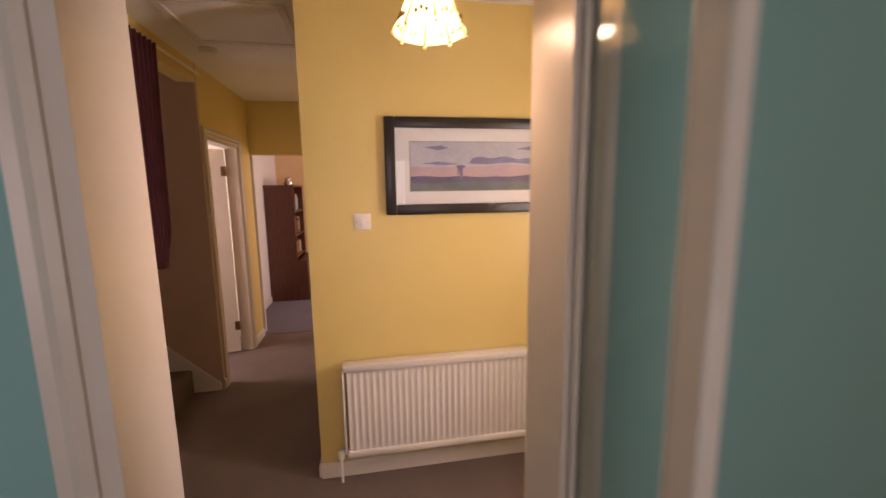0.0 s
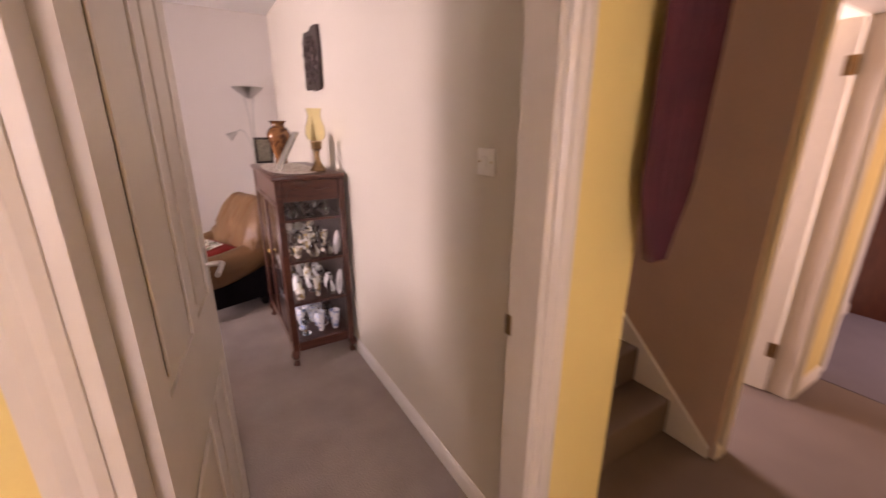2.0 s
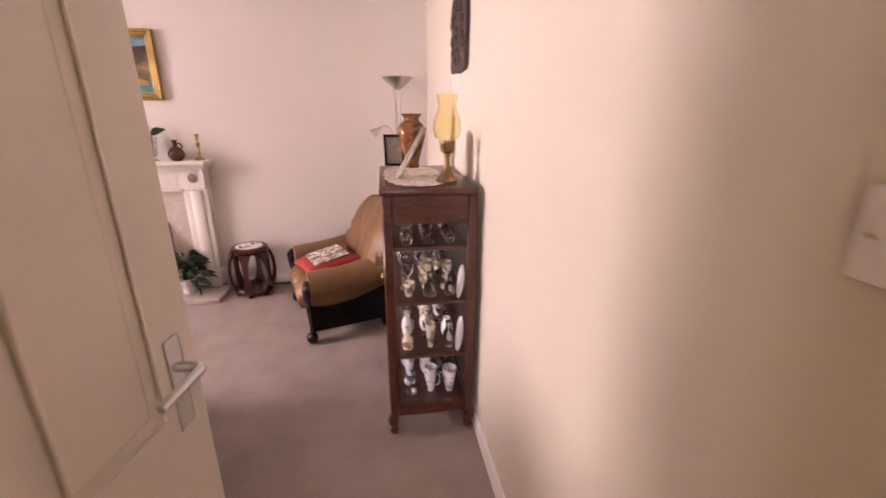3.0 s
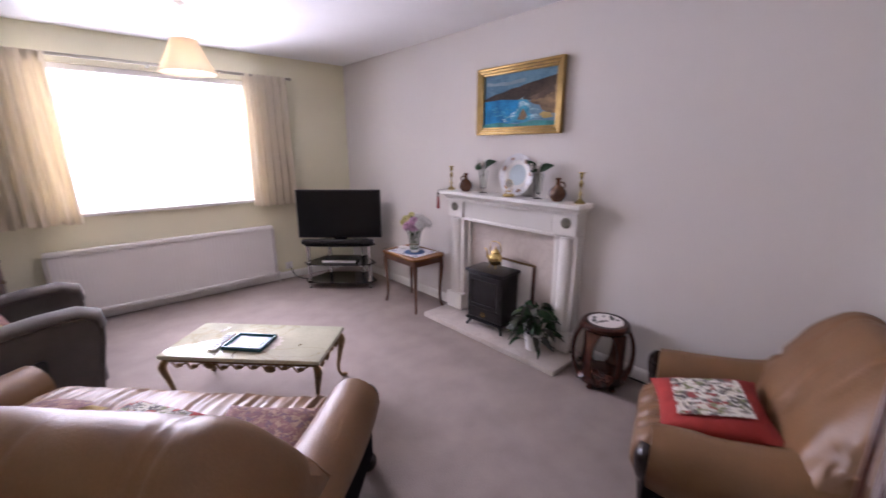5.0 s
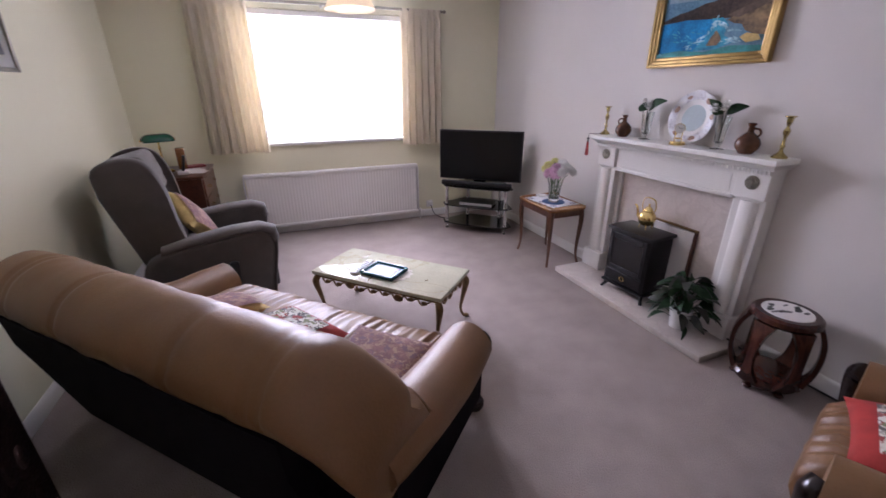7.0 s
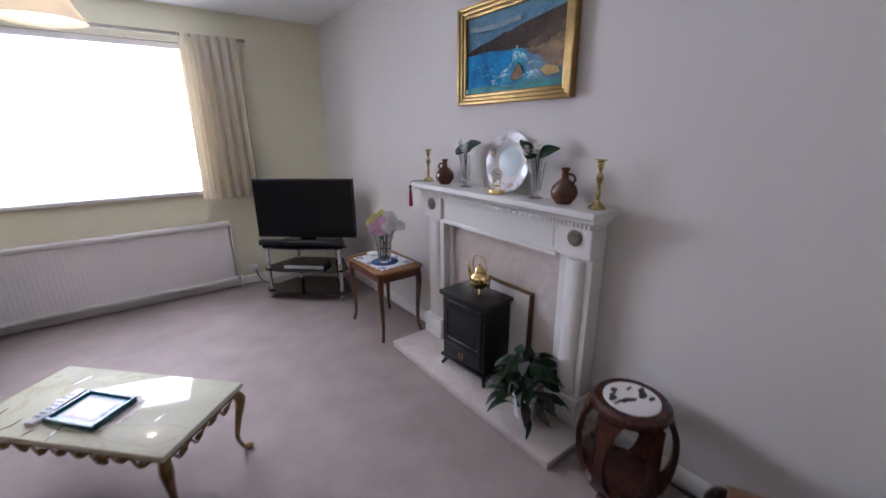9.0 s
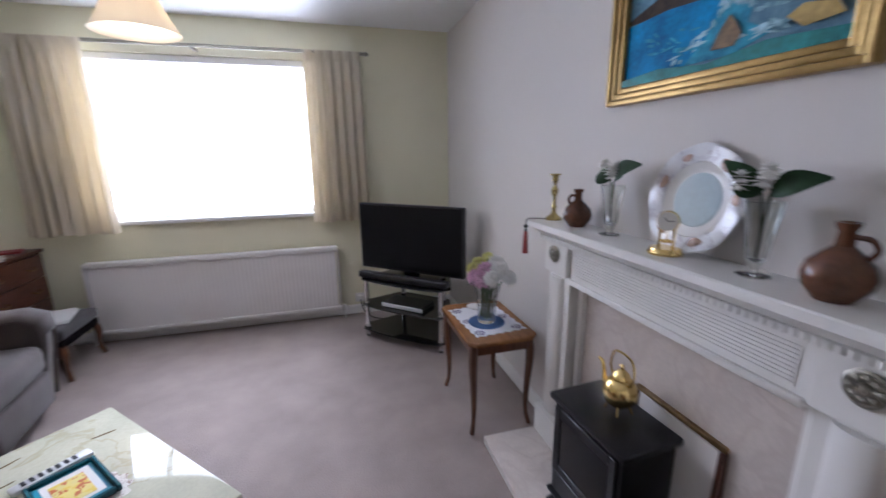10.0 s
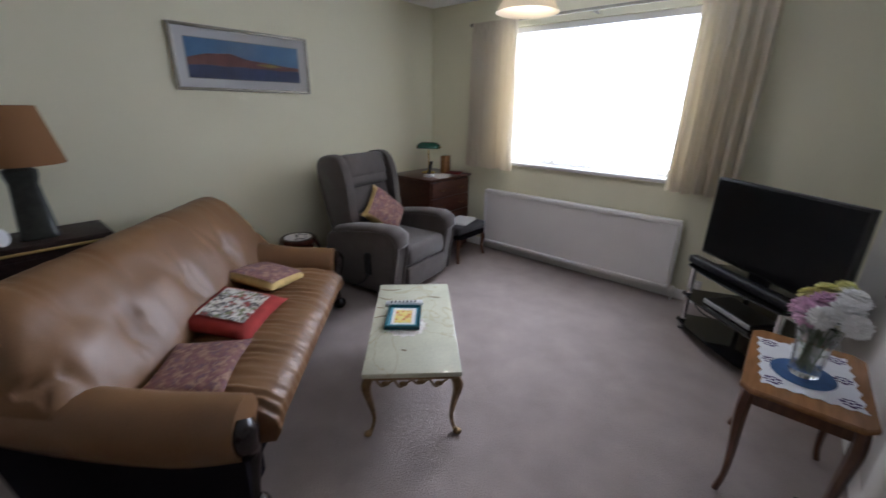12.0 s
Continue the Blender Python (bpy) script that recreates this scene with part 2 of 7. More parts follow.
    "goldcloth": mat("old_gold_cloth", (0.52, 0.37, 0.13), 0.85, var=0.2, scale=20, bump=0.4, bscale=260),
    "lace": patches("white_lace", [(0.70, 0.66, 0.60), (0.66, 0.62, 0.55), (0.72, 0.68, 0.62), (0.38, 0.29, 0.23), (0.70, 0.66, 0.60), (0.60, 0.55, 0.48)], 75, 0.9, 0.8),
    "doily": mat("white_linen", (0.76, 0.76, 0.78), 0.9, var=0.04, scale=30, bump=0.4, bscale=260),
    "bluecloth": mat("blue_felt_mat", (0.035, 0.09, 0.22), 0.85, var=0.15, scale=30, bump=0.3),
    "navyred": mat("red_and_blue_stitching", (0.15, 0.030, 0.045), 0.9, var=0.5, scale=90, tint=(0.05, 0.04, 0.15)),
    "paper": mat("newsprint", (0.62, 0.60, 0.58), 0.8, var=0.06, scale=40, bump=0),
    "mount": mat("white_picture_mount", (0.74, 0.71, 0.68), 0.8, var=0.02, bump=0.05),
    "blackframe": mat("black_frame_lacquer", (0.016, 0.014, 0.015), 0.35, var=0.2, scale=30, bump=0.1),
    "greyframe": mat("pewter_frame", (0.30, 0.28, 0.22), 0.4, 0.5, var=0.2, scale=30),
    "carved": mat("dark_carved_wood", (0.030, 0.013, 0.010), 0.5, var=0.5, scale=30, bump=0.9, bscale=60, dist=0.01),
    "bankergreen": mat("green_glass_shade", (0.006, 0.085, 0.042), 0.1, var=0.1, bump=0),
    "bronze": mat("dark_bronze", (0.035, 0.036, 0.030), 0.4, 0.4, var=0.4, scale=25, bump=0.4, bscale=60),
    "tassel": mat("dark_red_silk", (0.30, 0.022, 0.022), 0.6, var=0.25, scale=60, bump=0.4, bscale=200),
    "petrol": mat("petrol_blue_lacquer", (0.015, 0.09, 0.11), 0.25, var=0.15, scale=30, bump=0),
    "yellowprint": patches("printed_yellow_fruit", [(0.72, 0.55, 0.10), (0.70, 0.60, 0.22), (0.55, 0.16, 0.05), (0.74, 0.62, 0.20)], 45, 0.3, 0.0),
    "redbook": mat("red_book_cover", (0.22, 0.03, 0.03), 0.5, var=0.1),
    "charcoal": mat("charcoal_velour", (0.035, 0.032, 0.034), 0.9, var=0.2, scale=9, bump=0.5, bscale=240, Sheen_Weight=0.2),
    "agedbrass": mat("aged_brass", (0.46, 0.37, 0.15), 0.2, 1.0, var=0.15, scale=20, bump=0.05),
    "northwall": mat("blush_wall_paint", (0.64, 0.592, 0.50), 0.75, var=0.03, scale=1.2, bump=0.12, bscale=160),
    "platepatch": mat("brown_flower_print", (0.34, 0.22, 0.17), 0.2, var=0.4, scale=60, bump=0),
    "agedchina": patches("gold_banded_china", [(0.66, 0.62, 0.52), (0.70, 0.67, 0.60), (0.36, 0.25, 0.10), (0.62, 0.58, 0.50), (0.20, 0.17, 0.14)], 40, 0.18, 0.0),
    "grass": mat("grass", (0.06, 0.10, 0.035), 0.9, var=0.4, scale=1.5, bump=0.6),
    "rosette": mat("tarnished_pewter", (0.27, 0.25, 0.205), 0.35, 0.7, var=0.4, scale=60, bump=0.3, bscale=200),
    "aqua": mat("pale_aqua_glaze", (0.50, 0.60, 0.64), 0.08, var=0.08, scale=30, bump=0),
    "veinbrown": mat("brown_onyx_vein", (0.15, 0.095, 0.045), 0.12, var=0.4, scale=60, bump=0),
    "band": mat("light_blue_band", (0.035, 0.24, 0.33), 0.3, var=0.1, bump=0),
    "cable": mat("black_cable", (0.012, 0.012, 0.012), 0.5, bump=0),
}


def flat(name, color, var=0.25, scale=12.0, rough=0.45, tint=None):
    return mat(name, color, rough, var=var, scale=scale, bump=0.25, bscale=70, tint=tint, Specular_IOR_Level=0.2)


# ---- mesh tools ----
def quad_box(bm, x0, x1, y0, y1, z0, z1, m=None):
    vs = [bm.verts.new((x, y, z)) for z in (z0, z1) for y in (y0, y1) for x in (x0, x1)]
    fs = [bm.faces.new([vs[i] for i in q]) for q in ((0, 2, 3, 1), (4, 5, 7, 6), (0, 1, 5, 4), (2, 6, 7, 3), (0, 4, 6, 2), (1, 3, 7, 5))]
    if m is not None:
        bmesh.ops.transform(bm, matrix=m, verts=vs)
    return vs, fs


def rbox(bm, x0, x1, y0, y1, z0, z1, r=0.01, seg=2, m=None):
    """A box with rounded edges."""
    vs, fs = quad_box(bm, x0, x1, y0, y1, z0, z1)
    es = list({e for f in fs for e in f.edges})
    out = bmesh.ops.bevel(bm, geom=es, offset=r, segments=seg, profile=0.5, affect="EDGES")
    if m is not None:
        todo, seen = list(out["verts"]) + [v for v in vs if v.is_valid], set()
        while todo:
            v = todo.pop()
            if v in seen or not v.is_valid:
                continue
            seen.add(v)
            todo.extend(e.other_vert(v) for e in v.link_edges)
        bmesh.ops.transform(bm, matrix=m, verts=list(seen))
    return bm


def loft(bm, rings, close=True, caps=True):
    """Skin over rings with equal counts."""
    rows = [[bm.verts.new(p) for p in r] for r in rings]
    n = len(rows[0])
    for a, b in zip(rows, rows[1:]):
        for i in range(n if close else n - 1):
            j = (i + 1) % n
            bm.faces.new((a[i], a[j], b[j], b[i]))
    if caps and close:
        bm.faces.new(rows[0][::-1])
        bm.faces.new(rows[-1])
    return bm


def lathe(bm, prof, n=24, at=(0, 0, 0), flute=0.0, waves=0):
    rings = []
    for r, z in prof:
        r = max(r, 0.0004)
        rings.append([(at[0] + r * (1 + flute * math.cos(waves * a)) * math.cos(a), at[1] + r * (1 + flute * math.cos(waves * a)) * math.sin(a), at[2] + z)
                      for a in (2 * math.pi * i / n for i in range(n))])
    return loft(bm, rings)


def tube(bm, pts, r, n=8, squash=1.0):
    pts = [Vector(p) for p in pts]
    rs = r if isinstance(r, (list, tuple)) else [r] * len(pts)
    rings, u = [], None
    for i, p in enumerate(pts):
        d = (pts[min(i + 1, len(pts) - 1)] - pts[max(i - 1, 0)]).normalized()
        if u is None:
            u = d.orthogonal().normalized()
        u = (u - d * u.dot(d)).normalized()
        v = d.cross(u)
        rings.append([p + rs[i] * (math.cos(a) * u + squash * math.sin(a) * v) for a in (2 * math.pi * k / n for k in range(n))])
    return loft(bm, rings)


def curve(ctrl, steps=6):
    """Points on a smooth line through the given ones."""
    c = [Vector(p) for p in ctrl]
    c = [c[0] * 2 - c[1]] + c + [c[-1] * 2 - c[-2]]
    out = []
    for i in range(1, len(c) - 2):
        for k in range(steps):
            t = k / steps
            a, b, d, e = c[i - 1], c[i], c[i + 1], c[i + 2]
            out.append(0.5 * ((2 * b) + (d - a) * t + (2 * a - 5 * b + 4 * d - e) * t * t + (3 * b - a - 3 * d + e) * t ** 3))
    return out + [c[-2]]


def lerp_list(vals, n):
    return [float(v) for v in np.interp(np.linspace(0, 1, n), np.linspace(0, 1, len(vals)), vals)]


def ball(bm, c, rx, ry=None, rz=None, n=14, k=8):
    ry, rz = ry or rx, rz or rx
    rings = []
    for i in range(k + 1):
        b = -math.pi / 2 + math.pi * i / k
        cb = max(math.cos(b), 0.003)
        rings.append([(c[0] + rx * cb * math.cos(a), c[1] + ry * cb * math.sin(a), c[2] + rz * math.sin(b)) for a in (2 * math.pi * j / n for j in range(n))])
    return loft(bm, rings)


def prism(bm, poly, z0, z1, m=None):
    """A flat outline in x and y, raised from z0 to z1."""
    lo, hi = [bm.verts.new((x, y, z0)) for x, y in poly], [bm.verts.new((x, y, z1)) for x, y in poly]
    n = len(poly)
    bm.faces.new(lo[::-1])
    bm.faces.new(hi)
    for i in range(n):
        bm.faces.new((lo[i], lo[(i + 1) % n], hi[(i + 1) % n], hi[i]))
    if m is not None:
        bmesh.ops.transform(bm, matrix=m, verts=lo + hi)
    return bm


def pillow(bm, w, d, h, m=None, n=14, pinch=0.10):
    """A stuffed cushion: two bulged sheets that meet in a seam."""
    rows = {}
    vs = []
    for side in (1, -1):
        for i in range(n + 1):
            for j in range(n + 1):
                u, v = -1 + 2 * i / n, -1 + 2 * j / n
                rim = abs(u) == 1 or abs(v) == 1
                if rim and side == -1:
                    rows[side, i, j] = rows[1, i, j]
                    continue
                t = ((1 - u ** 4) * (1 - v ** 4)) ** 0.55
                x = w / 2 * u * (1 - pinch * (1 - v * v) * abs(u) ** 3)
                y = d / 2 * v * (1 - pinch * (1 - u * u) * abs(v) ** 3)
                z = side * h / 2 * t * (1 + 0.10 * noise.noise(Vector((u * 2.1, v * 2.1, side * 3 + w * 9))))
                vt = bm.verts.new((x, y, z))
                rows[side, i, j] = vt
                vs.append(vt)
        for i in range(n):
            for j in range(n):
                q = [rows[side, i, j], rows[side, i + 1, j], rows[side, i + 1, j + 1], rows[side, i, j + 1]]
                bm.faces.new(q if side == 1 else q[::-1])
    if m is not None:
        bmesh.ops.transform(bm, matrix=m, verts=vs)
    return bm


def mesh_of(name, bm, material, sharp=38):
    bmesh.ops.recalc_face_normals(bm, faces=bm.faces)
    me = bpy.data.meshes.new(name)
    bm.to_mesh(me)
    bm.free()
    for mt in (material if isinstance(material, (list, tuple)) else [material]):
        me.materials.append(M[mt] if isinstance(mt, str) else mt)
    me.polygons.foreach_set("use_smooth", [True] * len(me.polygons))
    me.set_sharp_from_angle(angle=radians(sharp))
    return me


def part(name, bm, material, parent, label="", m=None, sharp=38):
    ob = new(name, mesh_of(name, bm, material, sharp))
    ob.parent = parent
    if m is not None:
        ob.matrix_basis = m
    return tagged(ob, label)


def again(ob, m, parent=None):
    """Another part on the same mesh."""
    o = new(ob.name.split(".")[0], ob.data)
    o.parent = parent or ob.parent
    o.matrix_basis = m
    return o


def thing(name, label, category, m, group="", kind=""):
    ob = new(name)
    ob.empty_display_size = 0.1
    ob.matrix_basis = m
    return tagged(ob, label, category, group, kind)


def setting(name, boxes, material, label="", category="", bevel=0.0):
    bm = bmesh.new()
    for b in boxes:
        if bevel:
            rbox(bm, *b, r=bevel, seg=2)
        else:
            quad_box(bm, *b)
    return tagged(new(name, mesh_of(name, bm, material)), label, category, "", "structure")


def creases(m, scale=9.0, strength=0.5, dist=0.012):
    """Soft folds under the fine grain of a hide or cloth."""
    n, l = m.node_tree.nodes, m.node_tree.links
    fine = [q for q in n if q.type == "BUMP"][0]
    co, w, b = n.new("ShaderNodeTexCoord"), n.new("ShaderNodeTexNoise"), n.new("ShaderNodeBump")
    w.noise_type = "RIDGED_MULTIFRACTAL"
    w.inputs["Scale"].default_value, w.inputs["Detail"].default_value, w.inputs["Distortion"].default_value = scale, 2, 0.7
    b.inputs["Strength"].default_value, b.inputs["Distance"].default_value = strength, dist
    l.new(co.outputs["Object"], w.inputs["Vector"])
    l.new(w.outputs["Fac"], b.inputs["Height"])
    l.new(b.outputs[0], fine.inputs["Normal"])


creases(M["leather"], 3.2, 0.35, 0.010)
creases(M["greyfab"], 6.0, 0.25, 0.008)
creases(M["carpet"], 5.0, 0.45, 0.012)
creases(M["hallcarpet"], 5.0, 0.25, 0.010)

# ---- the shell: living room, hall, stairs, rooms beyond ----
H = 2.54
setting("floor_living", [(-5.1, -0.99, -2.95, 2.6, -0.12, 0)], "carpet", "pinkish beige cut-pile carpet, faintly marked", "floor")
setting("floor_hall", [(-0.99, 1.95, 1.0, 4.97, -0.12, 0), (-2.6, -0.99, 2.6, 4.97, -0.12, 0)], "hallcarpet", "brown hall carpet", "floor")
setting("floor_porch", [(-0.99, 1.95, -1.4, 1.0, -0.12, 0)], "hallcarpet", "brown carpet in the teal room", "floor")
setting("floor_back_room", [(-1.3, 1.8, 4.97, 7.4, -0.12, 0.004)], "farcarpet", "mauve grey carpet in the back room", "floor")
setting("ceiling_living", [(-5.1, -0.99, -2.97, 2.72, H, H + 0.12)], "ceil", "white painted ceiling", "ceiling")
setting("ceiling_hall", [(-0.99, 1.95, -1.4, 7.5, H, H + 0.12), (-2.6, -0.99, 2.72, 7.5, H + 0.9, H + 1.02)], "ceil", "white painted hall ceiling", "ceiling")
setting("wall_west", [(-5.1, -4.92, -2.97, 2.72, 0, H)], "pinkwall", "pale lilac-white painted chimney wall", "wall")
WX0, WX1, WZ0, WZ1 = -3.76, -2.0, 1.0, 2.26
setting("wall_south", [(-4.92, WX0, -2.97, -2.72, 0, H), (WX1, -0.94, -2.97, -2.72, 0, H), (WX0, WX1, -2.97, -2.72, 0, WZ0), (WX0, WX1, -2.97, -2.72, WZ1, H)],
        "cream", "pale yellow painted window wall", "wall")
setting("wall_north", [(-4.92, -1.04, 2.6, 2.70, 0, H)], "northwall", "pale yellow painted wall", "wall")
D0, D1, DT = 1.63, 2.49, 2.03
setting("wall_east", [(-1.04, -0.992, -2.72, D0, 0, H), (-1.04, -0.992, D1, 2.6, 0, H), (-1.04, -0.992, D0, D1, DT, H)], "cream", "pale yellow painted wall", "wall")
setting("wall_hall_west", [(-0.992, -0.94, -2.72, D0, 0, H), (-0.992, -0.94, D1, 2.83, 0, H), (-0.992, -0.94, D0, D1, DT, H), (-1.06, -0.94, 2.83, 3.70, 2.40, H + 0.9)], "yellow", "deep yellow painted hall wall", "wall")
setting("wall_corridor_west", [(-1.04, -0.94, 3.735, 3.80, 0, H), (-1.04, -0.94, 3.80, 4.56, DT, H), (-1.04, -0.94, 4.56, 4.97, 0, H)], "yellow", "deep yellow painted hall wall", "wall")
setting("wall_hall_north", [(-0.03, 1.95, 2.47, 2.58, 0, H)], "yellow", "deep yellow painted hall wall", "wall")
setting("wall_corridor_east", [(-0.03, 0.08, 2.58, 4.97, 0, H)], "yellow", "deep yellow painted corridor wall", "wall")
setting("wall_corridor_header", [(-0.94, -0.03, 4.97, 5.07, 1.99, H)], "yellow", "yellow painted header above the opening", "wall")
setting("wall_hall_east", [(1.82, 1.95, -1.4, 1.21, 0, H), (1.82, 1.95, 2.44, 2.47, 0, H), (1.82, 1.95, 1.21, 2.44, 2.06, H)], "yellow", "deep yellow painted hall wall", "wall")
J0, J1, JT = -0.135, 0.658, 2.06
for nm, y0, y1, mt, lb in (("wall_hall_south", 1.07, 1.205, "yellow", "deep yellow painted hall wall"), ("wall_porch_north", 0.985, 1.07, "teal", "teal painted wall")):
    setting(nm, [(-0.94 if y0 > 1.06 else -0.88, J0 - (0.05 if y0 > 1.06 else 0), y0, y1, 0, H), (J1, 1.82, y0, y1, 0, H), (J0 - (0.05 if y0 > 1.06 else 0), J1, y0, y1, JT, H)], mt, lb, "wall")
setting("wall_porch_west", [(-0.938, -0.88, -1.25, 0.985, 0, H)], "teal", "teal painted wall", "wall")
setting("wall_porch_south", [(-0.938, 1.82, -1.4, -1.25, 0, H)], "teal", "teal painted wall", "wall")
setting("wall_stair_south", [(-2.6, -0.992, 2.70, 2.83, 0, H + 0.9)], "stairwall", "papered stair wall, its shade put into the brown colour", "wall")
setting("wall_stair_north", [(-2.6, -1.04, 3.70, 3.80, 0, H + 0.9), (-1.04, -0.94, 3.70, 3.735, 0, H)], "stairwall", "papered stair wall, its shade put into the brown colour", "wall")
setting("wall_stair_end", [(-2.7, -2.6, 2.70, 5.07, 0, H + 0.9)], "stairwall", "papered stair wall, its shade put into the brown colour", "wall")
setting("wall_side_room", [(-2.6, -1.04, 4.97, 5.07, 0, H)], "pinkwall", "pale painted wall of the side room", "wall")
setting("wall_back_room_west", [(-1.3, -1.18, 5.07, 7.4, 0, H)], "pinkwall", "pale painted wall", "wall")
setting("wall_back_room_south", [(-1.18, -0.94, 5.07, 5.12, 0, H), (-0.03, 1.7, 5.0, 5.07, 0, H)], "pinkwall", "pale painted wall", "wall")
setting("wall_back_room_north", [(-1.3, 1.8, 7.3, 7.4, 0, H)], "orange", "warm orange painted wall", "wall")
setting("wall_back_room_east", [(1.7, 1.8, 5.0, 7.3, 0, H)], "pinkwall", "pale painted wall", "wall")
setting("ground", [(-150, 150, -150, -2.97, -0.4, -0.2), (-150, -5.1, -2.97, 150, -0.4, -0.2), (1.95, 150, -2.97, 150, -0.4, -0.2), (-5.1, 1.95, 7.5, 150, -0.4, -0.2)], "grass", "lawn outside", "ground")


def skirting(name, runs, mt="white"):
    """Moulded board along the foot of a wall: each run is x0, y0, x1, y1 and the way it faces."""
    prof = [(0.0, 0.0), (0.016, 0.0), (0.016, 0.062), (0.010, 0.078), (0.004, 0.086), (0.0, 0.086)]
    bm = bmesh.new()
    for x0, y0, x1, y1, fx, fy in runs:
        loft(bm, [[(x + fx * d, y + fy * d, z + 0.002) for d, z in prof] for x, y in ((x0, y0), (x1, y1))])
    return tagged(new(name, mesh_of(name, bm, mt)), "white painted skirting board", "skirting board", "", "structure")


skirting("baseboard_living", [(-4.92, -2.72, -4.92, -0.70, 1, 0), (-4.92, 0.75, -4.92, 2.6, 1, 0), (-4.92, -2.72, -1.04, -2.72, 0, 1), (-1.04, -2.72, -1.04, 1.565, -1, 0), (-4.92, 2.6, -1.12, 2.6, 0, -1)])
skirting("baseboard_hall", [(-0.03, 2.47, 1.82, 2.47, 0, -1), (-0.94, 1.205, -0.94, 1.56, 1, 0), (-0.94, 2.58, -0.94, 2.83, 1, 0), (-0.94, 3.70, -0.94, 3.74, 1, 0), (-0.94, 4.63, -0.94, 4.97, 1, 0),
                            (-0.03, 2.47, -0.03, 4.97, -1, 0), (-1.18, 5.12, -1.18, 7.3, 1, 0)], "trimpaint")


def architrave(name, axis, at, face, a0, a1, top, w=0.068, label="white moulded door casing"):
    """Moulded casing round a door opening, on the wall plane at, proud towards face."""
    prof = [(0.0, 0.0), (0.0, 0.012), (0.014, 0.020), (0.030, 0.016), (0.046, 0.022), (w, 0.018), (w, 0.0)]
    bm = bmesh.new()

    def put(u, z, d):
        return (at + face * d, u, z) if axis == "x" else (u, at + face * d, z)
    for s, a in ((-1, a0), (1, a1)):
        loft(bm, [[put(a + s * u, z if z == 0.002 else top + u, d) for u, d in prof] for z in (0.002, top)])
    loft(bm, [[put(a - u if a == a0 else a + u, top + u, d) for u, d in prof] for a in (a0, a1)])
    return tagged(new(name, mesh_of(name, bm, "trimpaint", 20)), label, "door casing", "", "structure")


def lining(name, axis, lo, hi, a0, a1, top, t=0.022):
    """Boards that line a door opening, with a stop bead."""
    bm = bmesh.new()
    for b in ((a0, a0 + t, lo, hi, 0.002, top), (a1 - t, a1, lo, hi, 0.002, top), (a0 + t, a1 - t, lo, hi, top - t, top)):
        if axis == "x":
            quad_box(bm, b[2], b[3], b[0], b[1], b[4], b[5])
        else:
            quad_box(bm, *b)
    return tagged(new(name, mesh_of(name, bm, "trimpaint")), "white painted door lining", "door frame", "", "structure")


architrave("trim_living_door_hall_side", "x", -0.94, 1, D0, D1, DT)
architrave("trim_living_door_room_side", "x", -1.04, -1, D0, D1 - 0.004, DT, 0.06)
lining("trim_living_door_lining", "x", -1.044, -0.936, D0, D1, DT)
architrave("trim_side_door", "x", -0.94, 1, 3.80, 4.56, DT)
lining("trim_side_door_lining", "x", -1.044, -0.936, 3.80, 4.56, DT)
architrave("trim_porch_door_teal_side", "y", 0.985, -1, J0, J1, JT, 0.047)
architrave("trim_porch_door_hall_side", "y", 1.205, 1, J0 - 0.05, J1, JT)
lining("trim_porch_door_lining", "y", 0.981, 1.154, J0, J1, JT, 0.03)
lining("trim_porch_door_reveal", "y", 1.156, 1.209, J0 - 0.052, J1 + 0.002, JT + 0.002, 0.006)
architrave("trim_front_door", "x", 1.82, -1, 1.212, 2.438, 2.06, 0.028)


# ---- window ----
def window():
    w = thing("window_1", "wide white-framed window washed out by daylight", "window", pose(0, -2.86, 0), kind="structure")
    bm = bmesh.new()
    f = 0.055
    for b in ((WX0, WX0 + f, WZ0, WZ1), (WX1 - f, WX1, WZ0, WZ1), (WX0 + f, WX1 - f, WZ0, WZ0 + f), (WX0 + f, WX1 - f, WZ1 - f, WZ1), (-2.70, -2.63, WZ0 + f, WZ1 - f)):
        rbox(bm, b[0], b[1], -0.035, 0.035, b[2], b[3], 0.006, 1)
    part("window_frame", bm, "plastic", w)
    for x0, x1 in ((WX0 + f, -2.70), (-2.63, WX1 - f)):
        bm = bmesh.new()
        quad_box(bm, x0, x1, -0.004, 0.004, WZ0 + f, WZ1 - f)
        part("pane", bm, "pane", w).visible_shadow = False
    bm = bmesh.new()
    rbox(bm, WX0 - 0.04, WX1 + 0.04, 0.036, 0.185, WZ0 - 0.03, WZ0 + 0.004, 0.008, 2)
    part("window_sill", bm, "white", w, "white painted window sill")


window()


def blind():
    b = thing("vertical_blind", "white vertical blind slats turned open in the window", "blind", pose(0, -2.775, 0))
    bm = bmesh.new()
    rbox(bm, WX0 + 0.01, WX1 - 0.01, -0.025, 0.025, WZ1 - 0.055, WZ1 - 0.003, 0.005, 1)
    part("headrail", bm, "plastic", b)
    bm = bmesh.new()
    loft(bm, [[(-0.0445, 0.0, z), (0.0, 0.006, z), (0.0445, 0.0, z), (0.0, 0.0045, z)] for z in (WZ0 + 0.03, WZ1 - 0.06)])
    first = None
    for i in range(21):
        m = pose(WX0 + 0.06 + i * (WX1 - WX0 - 0.12) / 20, 0, 0, 0, 0, 94)
        if first is None:
            first = part("slat", bm, "slat", b, m=m)
        else:
            again(first, m)


blind()


